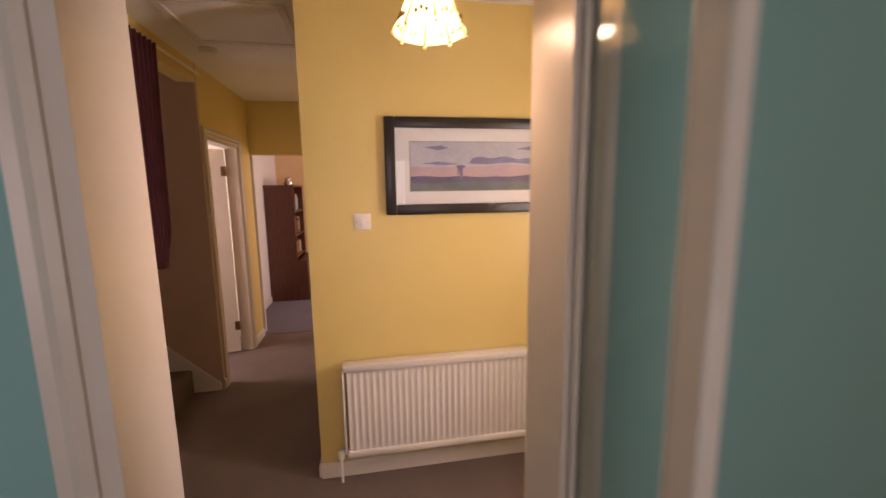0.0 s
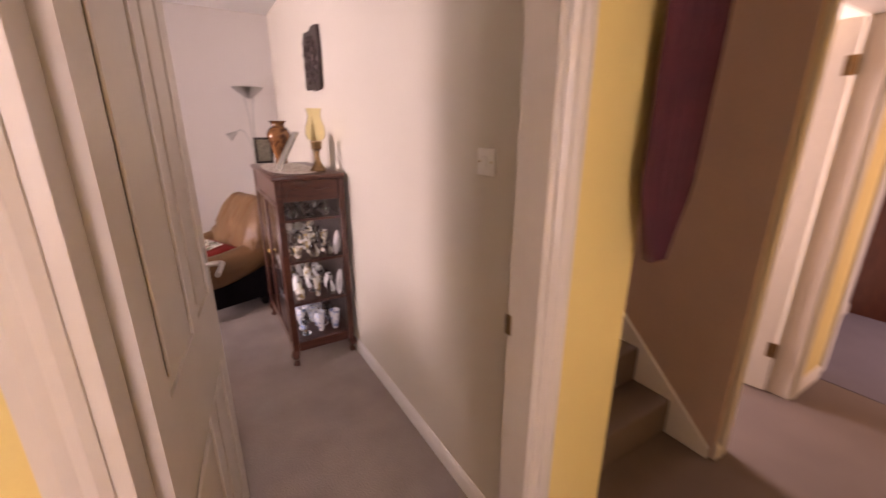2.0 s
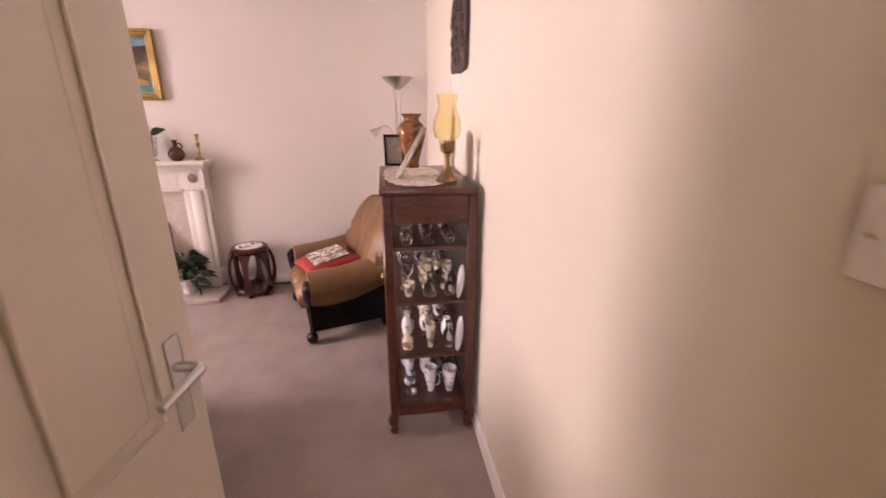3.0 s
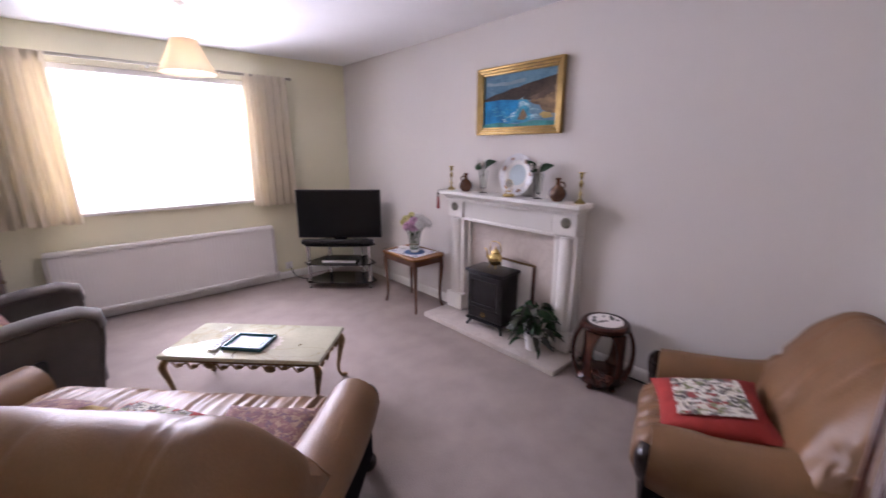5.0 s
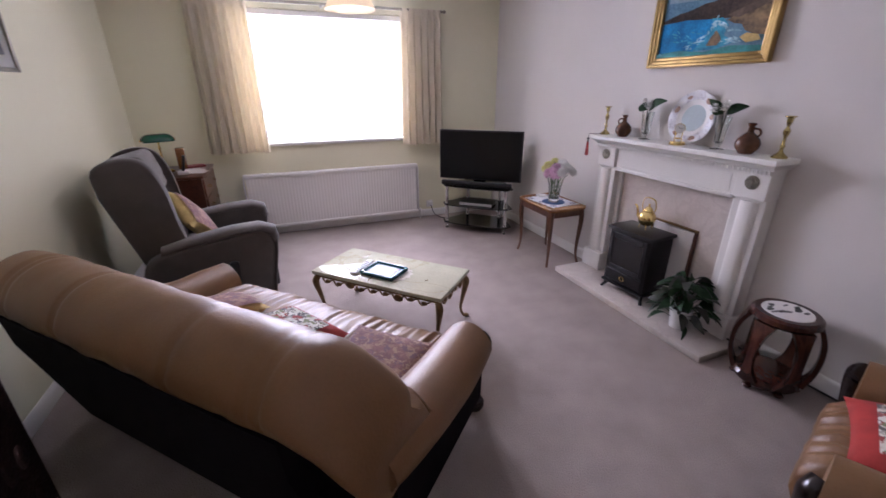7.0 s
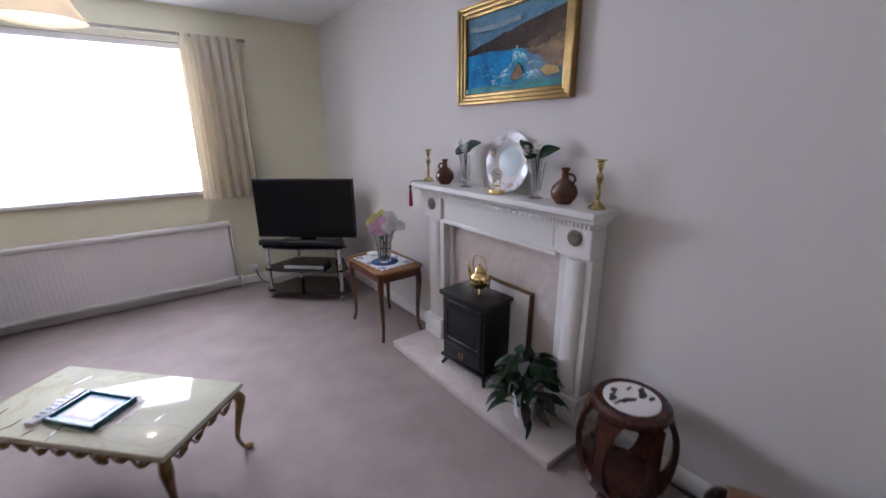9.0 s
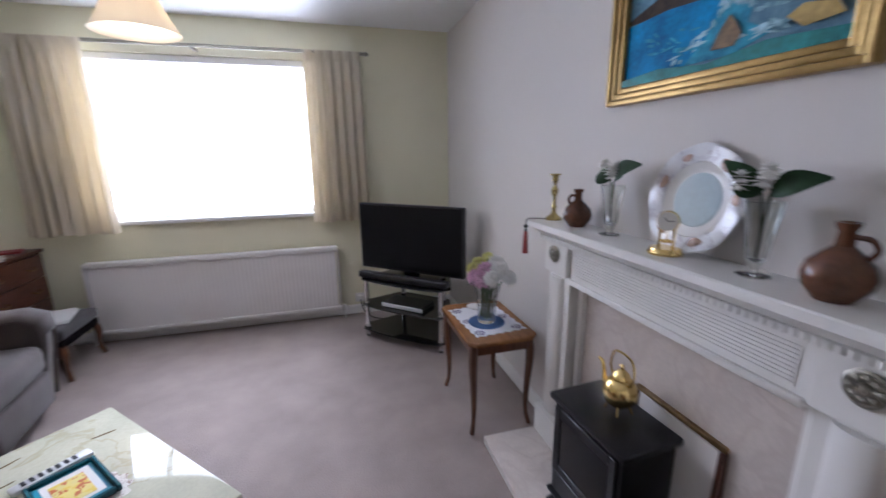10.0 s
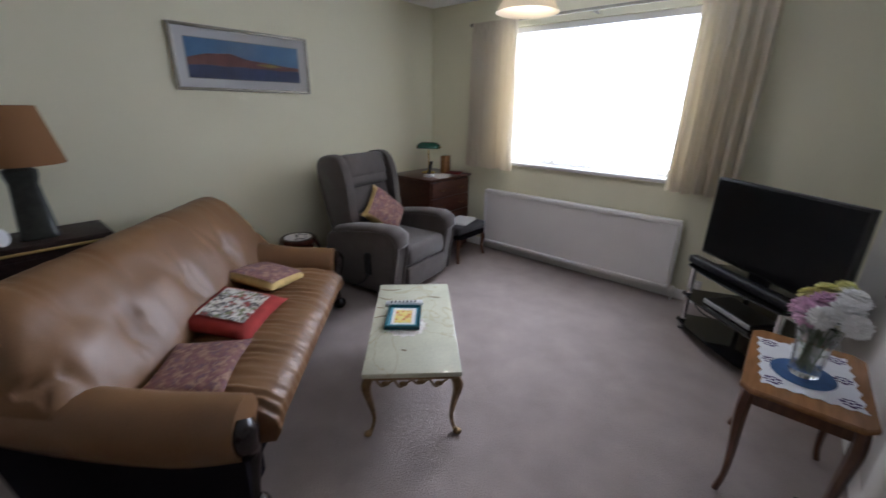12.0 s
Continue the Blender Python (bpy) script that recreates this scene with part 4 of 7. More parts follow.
# ---- recliner ----
def recliner():
    r = thing("recliner_chair", "grey velour wing-back recliner chair", "armchair", pose(-1.70, -1.37, 0, 0, 0, 97))
    bm = bmesh.new()
    rbox(bm, -0.28, 0.28, -0.30, 0.40, 0.05, 0.26, 0.02, 2)
    part("base", bm, "greyfab", r)
    bm = bmesh.new()
    rbox(bm, -0.275, 0.275, -0.20, 0.47, 0.27, 0.45, 0.055, 4)
    part("seat", bm, "greyfab", r, sharp=75)
    bm = bmesh.new()
    rbox(bm, -0.272, 0.272, 0.40, 0.465, 0.07, 0.275, 0.025, 3)
    part("footrest", bm, "greyfab", r, sharp=75)
    for s in (-1, 1):
        # side outline seen from the flank, thick and softly rounded
        poly = curve([(0.40, 0.05), (0.43, 0.25), (0.46, 0.42), (0.45, 0.54), (0.38, 0.595), (0.20, 0.585), (-0.05, 0.545), (-0.28, 0.50), (-0.36, 0.40), (-0.34, 0.20), (-0.32, 0.05)], 4)
        bm = bmesh.new()
        cuts = ((0.285, 0.90), (0.275, 0.97), (0.272, 1.0), (0.405, 1.0), (0.420, 0.97), (0.428, 0.90))
        c = Vector((0.05, 0.32, 0))
        loft(bm, [[(s * x, c.x + (p.x - c.x) * k, max(0.05, c.y + (p.y - c.y) * k)) for p in poly] for x, k in cuts])
        part("arm", bm, "greyfab", r, sharp=60)
        bm = bmesh.new()
        rings = []
        for v, (y, z) in enumerate(((-0.24, 0.52), (-0.05, 0.565), (0.20, 0.60), (0.38, 0.605), (0.455, 0.565), (0.47, 0.48))):
            w = 0.092 if 0 < v < 5 else 0.07
            rings.append([(s * 0.350 + w * math.cos(a), y + (0.03 * math.sin(a) if v > 3 else 0), z + 0.035 * math.sin(a)) for a in (2 * math.pi * q / 14 for q in range(14))])
        loft(bm, rings)
        part("arm_pad", bm, "greyfab", r, sharp=75)
        for x in (0.290, 0.412):
            bm = bmesh.new()
            tube(bm, curve([(s * x, 0.405, 0.06), (s * x, 0.432, 0.25), (s * x, 0.462, 0.42), (s * x, 0.462, 0.53), (s * x, 0.40, 0.60)], 5), 0.013, 8)
            part("front_roll", bm, "greyfab", r, sharp=75)
    # back leans away; wings either side
    lean = pose(0, -0.20, 0.40, 15) @ Matrix.Diagonal((0.95, 1, 0.95, 1))
    bm = bmesh.new()
    rbox(bm, -0.33, 0.33, -0.13, 0.02, -0.05, 0.76, 0.06, 4, lean)
    part("back_shell", bm, "greyfab", r, sharp=75)
    for z0, z1, d in ((0.02, 0.24, 0.10), (0.22, 0.50, 0.12), (0.46, 0.76, 0.155)):
        bm = bmesh.new()
        rbox(bm, -0.262, 0.262, -0.01, d, z0, z1, 0.05, 4, lean)
        part("back_cushion", bm, "greyfab", r, sharp=75)
    bm = bmesh.new()
    rbox(bm, -0.27, 0.27, -0.14, 0.163, 0.53, 0.772, 0.055, 4, lean)
    part("headrest_cover", bm, "greyfab", r, "grey cloth cover over the headrest", sharp=75)
    for s in (-1, 1):
        bm = bmesh.new()
        poly = curve([(-0.14, 0.02), (0.12, 0.02), (0.17, 0.30), (0.20, 0.55), (0.17, 0.72), (0.06, 0.79), (-0.10, 0.77), (-0.15, 0.60)], 4)
        c = Vector((0.03, 0.4, 0))
        loft(bm, [[lean @ Vector((s * x, c.x + (p.x - c.x) * k, c.y + (p.y - c.y) * k)) for p in poly] for x, k in ((0.272, 0.93), (0.268, 1.0), (0.335, 1.0), (0.355, 0.95))])
        part("wing", bm, "greyfab", r, sharp=60)
    bm = bmesh.new()
    rbox(bm, 0.430, 0.452, 0.14, 0.20, 0.20, 0.40, 0.018, 3)
    tube(bm, curve([(0.44, 0.17, 0.21), (0.445, 0.10, 0.12), (0.44, -0.02, 0.06)], 5), 0.006, 6)
    part("handset", bm, "blackplastic", r, "black recliner handset with a cable")
    for x in (-0.25, 0.25):
        for y in (-0.25, 0.35):
            bm = bmesh.new()
            lathe(bm, [(0.022, 0), (0.026, 0.012), (0.026, 0.055)], 12, (x, y, 0))
            part("foot", bm, "blackplastic", r)


recliner()

# ---- coffee table ----
def cabriole(bm, x, y, dx, dy, h, r, foot=0.014):
    pts = curve([(x, y, h), (x + dx * 0.030, y + dy * 0.030, h * 0.86), (x + dx * 0.012, y + dy * 0.012, h * 0.55), (x - dx * 0.004, y - dy * 0.004, h * 0.25), (x + dx * 0.012, y + dy * 0.012, h * 0.07), (x + dx * 0.03, y + dy * 0.03, 0.012)], 4)
    tube(bm, pts, lerp_list([r, r * 1.25, r * 0.8, r * 0.5, r * 0.45, foot], len(pts)), 8)


def coffee_table():
    c = thing("coffee_table", "onyx-topped coffee table on ornate antique brass legs", "coffee table", pose(-2.935, -0.465, 0, 0, 0, 134))
    bm = bmesh.new()
    rbox(bm, -0.495, 0.495, -0.235, 0.235, 0.345, 0.372, 0.006, 2)
    top = part("tabletop", bm, "onyx", c, "green and cream onyx slab with brown veins")
    marks = (((0.13, -0.155), (0.115, -0.09), (0.12, -0.03), (0.10, 0.01)), ((0.12, -0.03), (0.145, 0.0), (0.15, 0.02)), ((-0.42, -0.228), (-0.40, -0.16), (-0.41, -0.09)),
             ((-0.30, -0.23), (-0.27, -0.18), (-0.27, -0.14)), ((-0.03, -0.23), (-0.05, -0.18), (-0.045, -0.12)), ((-0.16, -0.225), (-0.15, -0.18)), ((0.30, -0.06), (0.31, -0.03)), ((-0.30, 0.09), (-0.28, 0.17)))
    for line in marks:
        bm = bmesh.new()
        pts = curve([(x, y, 0.3722) for x, y in line], 5)
        n = len(pts)
        wide = [0.0015 + 0.0035 * math.sin(math.pi * (i + 0.5) / n) * (1 + 0.6 * noise.noise(p * 60)) for i, p in enumerate(pts)]
        loft(bm, [[p + Vector((-w, 0, -0.001)), p + Vector((w, 0, -0.001)), p + Vector((w, 0, 0.0003)), p + Vector((-w, 0, 0.0003))] for p, w in zip(pts, wide)])
        part("vein", bm, "veinbrown", top, "short dark brown natural vein")
    bm = bmesh.new()
    for b in ((-0.475, 0.475, 0.205, 0.222), (-0.475, 0.475, -0.222, -0.205), (-0.485, -0.468, -0.205, 0.205), (0.468, 0.485, -0.205, 0.205)):
        rbox(bm, *b, 0.325, 0.3445, 0.004, 1)
    part("frame", bm, "antique", c)
    rng = random.Random(4)
    for s in (-1, 1):
        for along, span, off in (("x", 0.42, 0.214), ("y", 0.17, 0.477)):
            bm = bmesh.new()
            n = 9 if along == "x" else 4
            for i in range(n):
                q = -span + 2 * span * (i + 0.5) / n
                drop = 0.022 + 0.010 * math.sin(i * 2.4)
                a = (q, s * off) if along == "x" else (s * off, q)
                big = along == "x" and i in (2, 6)
                ball(bm, (a[0], a[1], 0.318 - drop * 0.6), (0.034 if big else 0.022) if along == "x" else 0.010, 0.010 if along == "x" else (0.034 if big else 0.022), 0.026 if big else 0.014, 10, 6)
                e = span / n
                pts = [(-e, 0.324), (-e * 0.4, 0.312 - drop), (e * 0.3, 0.318 - drop * 0.5), (e, 0.324)]
                tube(bm, curve([(a[0] + u, a[1], z) if along == "x" else (a[0], a[1] + u, z) for u, z in pts], 4), 0.0055, 6)
            part("filigree_apron", bm, "antique", c, "cast brass scrollwork apron")
    for x in (-1, 1):
        for y in (-1, 1):
            bm = bmesh.new()
            cabriole(bm, x * 0.455, y * 0.195, x * 0.8, y * 0.8, 0.335, 0.020, 0.016)
            ball(bm, (x * 0.482, y * 0.222, 0.012), 0.022, 0.022, 0.012, 10, 6)
            part("leg", bm, "antique", c)


coffee_table()


def tray():
    t = thing("picture_tray", "petrol blue rimmed tray with a yellow printed picture", "tray", pose(-2.885, -0.435, 0.374, 0, 0, 131))
    bm = bmesh.new()
    rbox(bm, -0.125, 0.125, -0.095, 0.095, 0.0, 0.010, 0.003, 1)
    part("base", bm, "petrol", t)
    for b in ((-0.13, 0.13, 0.085, 0.10), (-0.13, 0.13, -0.10, -0.085), (-0.13, -0.115, -0.085, 0.085), (0.115, 0.13, -0.085, 0.085)):
        bm = bmesh.new()
        rbox(bm, *b, 0.0, 0.026, 0.004, 1)
        part("rim", bm, "petrol", t)
    bm = bmesh.new()
    quad_box(bm, -0.112, 0.112, -0.082, 0.082, 0.0102, 0.0135)
    part("mount", bm, "band", t, "light blue painted border")
    bm = bmesh.new()
    quad_box(bm, -0.100, 0.088, -0.066, 0.070, 0.0136, 0.0146)
    part("paper", bm, "mount", t)
    bm = bmesh.new()
    quad_box(bm, -0.072, 0.072, -0.048, 0.048, 0.0147, 0.0158)
    part("print", bm, "yellowprint", t, "yellow fruit print")
    d = thing("lace_mat", "small white crocheted lace mat under the tray", "mat", pose(-2.95, -0.39, 0.3725))
    bm = bmesh.new()
    prism(bm, [((0.115 + 0.008 * math.cos(a * 14)) * math.cos(a), (0.115 + 0.008 * math.cos(a * 14)) * math.sin(a)) for a in (2 * math.pi * i / 84 for i in range(84))], 0, 0.0012)
    part("lace", bm, "lace", d)
    r = thing("remote_control", "slim dark remote control on the coffee table", "remote control", pose(-2.760, -0.564, 0.3735, 0, 0, 133))
    bm = bmesh.new()
    rbox(bm, -0.024, 0.024, -0.115, 0.115, 0.0, 0.018, 0.006, 2)
    r2 = part("body", bm, "silverplastic", r, m=pose(0, 0, 0, 0, 0, 3))
    for i in range(7):
        bm = bmesh.new()
        rbox(bm, -0.015, 0.015, -0.085 + i * 0.024, -0.072 + i * 0.024, 0.0182, 0.0205, 0.001, 1)
        part("button_row", bm, "blackplastic", r2)


tray()


# ---- television corner ----
def television():
    t = thing("television", "flat black television switched off", "television", pose(-4.40, -2.07, 0.515, 0, 0, -42))
    w, z0, z1 = 0.475, 0.045, 0.592
    bm = bmesh.new()
    rbox(bm, -w, w, -0.035, 0.012, z0, z1, 0.005, 2)
    rbox(bm, -0.28, 0.28, -0.065, -0.0355, z0 + 0.03, z0 + 0.33, 0.012, 2)
    part("casing", bm, "blackplastic", t)
    bm = bmesh.new()
    quad_box(bm, -w + 0.012, w - 0.012, 0.0122, 0.0150, z0 + 0.018, z1 - 0.012)
    part("screen", bm, "screen", t)
    bm = bmesh.new()
    rbox(bm, -0.07, 0.07, -0.03, 0.0, 0.012, z0, 0.004, 1)
    rbox(bm, -0.27, 0.27, -0.10, 0.10, 0.0, 0.012, 0.004, 2)
    part("foot", bm, "blackglass", t)
    s = thing("soundbar", "long black soundbar below the television", "soundbar", pose(-4.40, -2.07, 0.515, 0, 0, -42))
    bm = bmesh.new()
    rbox(bm, -0.40, 0.40, 0.105, 0.17, 0.0, 0.052, 0.012, 3)
    part("body", bm, "blackplastic", s)


television()


def tv_stand():
    s = thing("television_stand", "black glass corner television stand with chrome posts", "television stand", pose(-4.40, -2.05, 0, 0, 0, -43))
    outline = [(-0.41, 0.10), (-0.36, 0.19), (-0.20, 0.215), (0.0, 0.222), (0.20, 0.215), (0.36, 0.19), (0.41, 0.10), (0.24, -0.22), (-0.24, -0.22)]
    for z, lb in ((0.075, ""), (0.285, ""), (0.503, "")):
        bm = bmesh.new()
        prism(bm, outline, z, z + 0.010)
        part("shelf", bm, "blackglass", s, "black glass shelf")
    for x, y in ((-0.345, 0.15), (0.345, 0.15), (-0.20, -0.18), (0.20, -0.18)):
        for z0, z1 in ((0.02, 0.074), (0.086, 0.284), (0.296, 0.502)):
            bm = bmesh.new()
            lathe(bm, [(0.021, z0), (0.023, z0 + 0.006), (0.019, z0 + 0.016), (0.019, z1 - 0.016), (0.023, z1 - 0.006), (0.021, z1)], 14, (x, y, 0))
            part("post", bm, "chrome", s)
        bm = bmesh.new()
        ball(bm, (x, y, 0.012), 0.02, 0.02, 0.012, 10, 6)
        part("foot", bm, "blackplastic", s)
    b = thing("set_top_box", "slim silver set-top box on the middle shelf", "set-top box", pose(-4.36, -2.01, 0.2965, 0, 0, -43))
    bm = bmesh.new()
    rbox(bm, -0.19, 0.19, -0.10, 0.10, 0.0, 0.012, 0.004, 1)
    rbox(bm, -0.186, 0.186, -0.10, 0.096, 0.0125, 0.036, 0.004, 1)
    part("casing", bm, "blackplastic", b)
    bm = bmesh.new()
    rbox(bm, -0.19, 0.19, 0.0965, 0.104, 0.002, 0.034, 0.003, 1)
    part("front_strip", bm, "silverplastic", b)
    k = thing("power_socket", "white wall socket with plugs beside the radiator", "socket", pose(-4.02, -2.72, 0.16))
    bm = bmesh.new()
    rbox(bm, -0.043, 0.043, 0.001, 0.012, -0.043, 0.043, 0.004, 1)
    part("plate", bm, "plastic", k)
    bm = bmesh.new()
    rbox(bm, -0.025, 0.025, 0.0125, 0.05, -0.028, 0.028, 0.006, 2)
    part("plug", bm, "plastic", k)
    c = thing("power_cable", "grey cable trailing from the socket to the stand", "cable", pose(0, 0, 0))
    bm = bmesh.new()
    tube(bm, curve([(-4.02, -2.67, 0.15), (-4.05, -2.62, 0.05), (-4.12, -2.55, 0.008), (-4.22, -2.48, 0.007), (-4.34, -2.44, 0.008), (-4.40, -2.40, 0.1)], 6), 0.005, 6)
    part("flex", bm, "cable", c)


tv_stand()


# ---- side table, flowers ----
def side_table():
    s = thing("side_table", "small honey-brown wooden side table with curved legs", "side table", pose(-4.632, -1.01, 0))
    ch = 0.035
    a, b = 0.195, 0.285
    poly = [(-a + ch, -b), (a - ch, -b), (a, -b + ch), (a, b - ch), (a - ch, b), (-a + ch, b), (-a, b - ch), (-a, -b + ch)]
    bm = bmesh.new()
    rings = []
    for k, z in ((0.965, 0.528), (0.99, 0.532), (1.0, 0.540), (1.0, 0.550), (0.985, 0.556)):
        rings.append([(x * k, y * k, z) for x, y in poly])
    loft(bm, rings)
    part("tabletop", bm, "yew", s)
    bm = bmesh.new()
    for x0, x1, y0, y1 in ((-0.16, 0.16, -0.25, -0.235), (-0.16, 0.16, 0.235, 0.25), (-0.17, -0.155, -0.23, 0.23), (0.155, 0.17, -0.23, 0.23)):
        quad_box(bm, x0, x1, y0, y1, 0.470, 0.5275)
    part("apron", bm, "walnut", s)
    for x in (-1, 1):
        for y in (-1, 1):
            bm = bmesh.new()
            X, Y = x * 0.158, y * 0.238
            pts = curve([(X, Y, 0.527), (X + x * 0.006, Y + y * 0.006, 0.42), (X - x * 0.004, Y - y * 0.004, 0.20), (X - x * 0.002, Y - y * 0.002, 0.08), (X + x * 0.012, Y + y * 0.012, 0.006)], 4)
            tube(bm, pts, lerp_list([0.024, 0.024, 0.016, 0.012, 0.013], len(pts)), 6)
            part("leg", bm, "walnut", s)
    d = thing("table_cloth", "white linen cloth with stitched red and blue motifs and lace edge", "table cloth", pose(-4.63, -1.01, 0.557, 0, 0, 5))
    bm = bmesh.new()
    edge = []
    for i in range(96):
        t = i / 96 * 4
        k, f = int(t), t - int(t)
        c = [(-0.15, -0.20), (0.15, -0.20), (0.15, 0.20), (-0.15, 0.20)]
        p, q = Vector(c[k]), Vector(c[(k + 1) % 4])
        o = Vector((q - p).yx) * Vector((1, -1))
        w = p.lerp(q, f) + o.normalized() * 0.006 * math.cos(f * 24 * math.pi / 2.0 * 1.0)
        edge.append((w.x, w.y))
    prism(bm, edge, 0, 0.0016)
    part("linen", bm, "doily", d)
    for x in (-1, 1):
        for y in (-1, 0, 1):
            bm = bmesh.new()
            for k in range(7):
                an = k * 2 * math.pi / 7 + x
                ball(bm, (x * 0.112 + 0.022 * math.cos(an), y * 0.160 + 0.022 * math.sin(an), 0.0018), 0.012, 0.005 + 0.003 * (k % 2), 0.0012, 8, 4)
            ball(bm, (x * 0.112, y * 0.160, 0.0018), 0.008, 0.008, 0.0014, 8, 4)
            part("stitched_motif", bm, "navyred", d, "red and blue stitched flower")
    b = thing("place_mat", "round blue felt mat under the vase", "mat", pose(-4.62, -0.965, 0.5592))
    bm = bmesh.new()
    lathe(bm, [(0.0, 0), (0.102, 0), (0.104, 0.002), (0.102, 0.004), (0.0, 0.004)], 32)
    part("felt", bm, "bluecloth", b)
    s2 = thing("saucer", "small white saucer on the side table", "saucer", pose(-4.63, -1.175, 0.559))
    bm = bmesh.new()
    lathe(bm, [(0.0, 0.0), (0.028, 0.0), (0.03, 0.003), (0.055, 0.014), (0.053, 0.016), (0.028, 0.006), (0.0, 0.006)], 24)
    part("dish", bm, "porcelain", s2)


side_table()


def bloom(bm, c, r, layers, rng, axis=(0, 0, 1)):
    """A full flower head of many narrow petals, facing along axis."""
    turn = Vector((0, 0, 1)).rotation_difference(Vector(axis)).to_matrix()
    for L in range(layers):
        q = L / max(1, layers - 1)
        tilt = -0.45 + 1.85 * q
        n = max(5, int(17 * math.cos(tilt * 0.8)))
        for i in range(n):
            a = 2 * math.pi * (i + 0.5 * (L % 2)) / n + rng.uniform(-0.12, 0.12)
            t = tilt + rng.uniform(-0.1, 0.1)
            ln = r * (1 - 0.28 * q) * rng.uniform(0.88, 1.08)
            d = turn @ Vector((math.cos(a) * math.cos(t), math.sin(a) * math.cos(t), math.sin(t)))
            s = turn @ Vector((-math.sin(a), math.cos(a), 0)) * r * 0.20
            nrm = s.cross(d).normalized() * r
            p = [c + d * ln * 0.15 - s * 0.4, c + d * ln * 0.65 - s + nrm * 0.02, c + d * ln + nrm * 0.10, c + d * ln * 0.65 + s + nrm * 0.02, c + d * ln * 0.15 + s * 0.4]
            vs, lo = [bm.verts.new(q2 + nrm * 0.05) for q2 in p], [bm.verts.new(q2) for q2 in p]
            bm.faces.new(vs)
            bm.faces.new(lo[::-1])
            for k in range(5):
                bm.faces.new((vs[k], lo[k], lo[(k + 1) % 5], vs[(k + 1) % 5]))
    return bm


def leaf(bm, base, tip, width, sag=0.1, n=6, roll=0.0):
    """A pointed blade with a folded midrib and some thickness."""
    base, tip = Vector(base), Vector(tip)
    d = tip - base
    side = d.cross(Vector((0, 0, 1)))
    side = side.normalized() if side.length > 1e-5 else Vector((1, 0, 0))
    side = Matrix.Rotation(roll, 3, d.normalized()) @ side
    up = side.cross(d).normalized()
    rows = []
    for i in range(n + 1):
        t = i / n
        w = width * math.sin(math.pi * min(1, t * 0.9 + 0.06)) ** 0.8 * (1 - 0.5 * t)
        p = base + d * t + up * (sag * d.length * math.sin(math.pi * t)) - Vector((0, 0, sag * d.length * t * t))
        rows.append([p - side * w + up * w * 0.25, p - up * 0.001, p + side * w + up * w * 0.25, p + up * 0.0015])
    loft(bm, rows)


def vase_of_flowers():
    v = thing("flower_vase", "cut crystal vase of pink, white and yellow chrysanthemums", "vase", pose(-4.62, -0.965, 0.5635))
    bm = bmesh.new()
    lathe(bm, [(0.0, 0), (0.044, 0), (0.048, 0.010), (0.047, 0.03), (0.055, 0.14), (0.080, 0.238), (0.076, 0.239), (0.050, 0.14), (0.041, 0.03), (0.0, 0.020)], 32, flute=0.03, waves=16)
    part("vase", bm, "crystal", v)
    rng = random.Random(11)
    heads = (((0.045, 0.045, 0.225), 0.062, "petalp"), ((0.060, -0.030, 0.215), 0.058, "petalp"), ((0.010, 0.005, 0.262), 0.060, "petalp"), ((-0.045, 0.075, 0.275), 0.062, "petalw"), ((-0.060, -0.005, 0.295), 0.060, "petalw"),
             ((-0.075, 0.125, 0.245), 0.050, "petalw"), ((0.015, 0.100, 0.240), 0.050, "petalw"), ((0.010, -0.120, 0.270), 0.046, "petaly"), ((0.050, -0.105, 0.245), 0.044, "petaly"), ((-0.040, -0.090, 0.305), 0.042, "petaly"))
    for c, r, mt in heads:
        c = (c[0], c[1], c[2] + 0.048)
        bm = bmesh.new()
        bloom(bm, Vector(c), r, 8, rng, (Vector(c) - Vector((0, 0, 0.17))).normalized())
        part("bloom", bm, mt, v, {"petalp": "pink chrysanthemum bloom", "petalw": "white chrysanthemum bloom", "petaly": "pale yellow bloom"}[mt], sharp=50)
        bm = bmesh.new()
        tube(bm, curve([(c[0] * 0.25 + 0.008, c[1] * 0.25, 0.026), (c[0] * 0.30, c[1] * 0.30, 0.13), (c[0] * 0.50, c[1] * 0.50, 0.225), (c[0], c[1], c[2] - 0.01)], 4), 0.0035, 5)
        part("stem", bm, "stem", v)
    for i in range(22):
        a = i * 2.4
        low = i % 2
        b = Vector((0.028 * math.cos(a), 0.028 * math.sin(a), 0.08 + 0.005 * i if low else 0.222))
        reach = 0.035 if low else 0.085
        bm = bmesh.new()
        leaf(bm, b, b + Vector((reach * math.cos(a), reach * math.sin(a), 0.04 if low else 0.015 + 0.003 * i)), 0.010 if low else 0.018)
        part("leaf", bm, "stem" if low else "leaf", v)


vase_of_flowers()


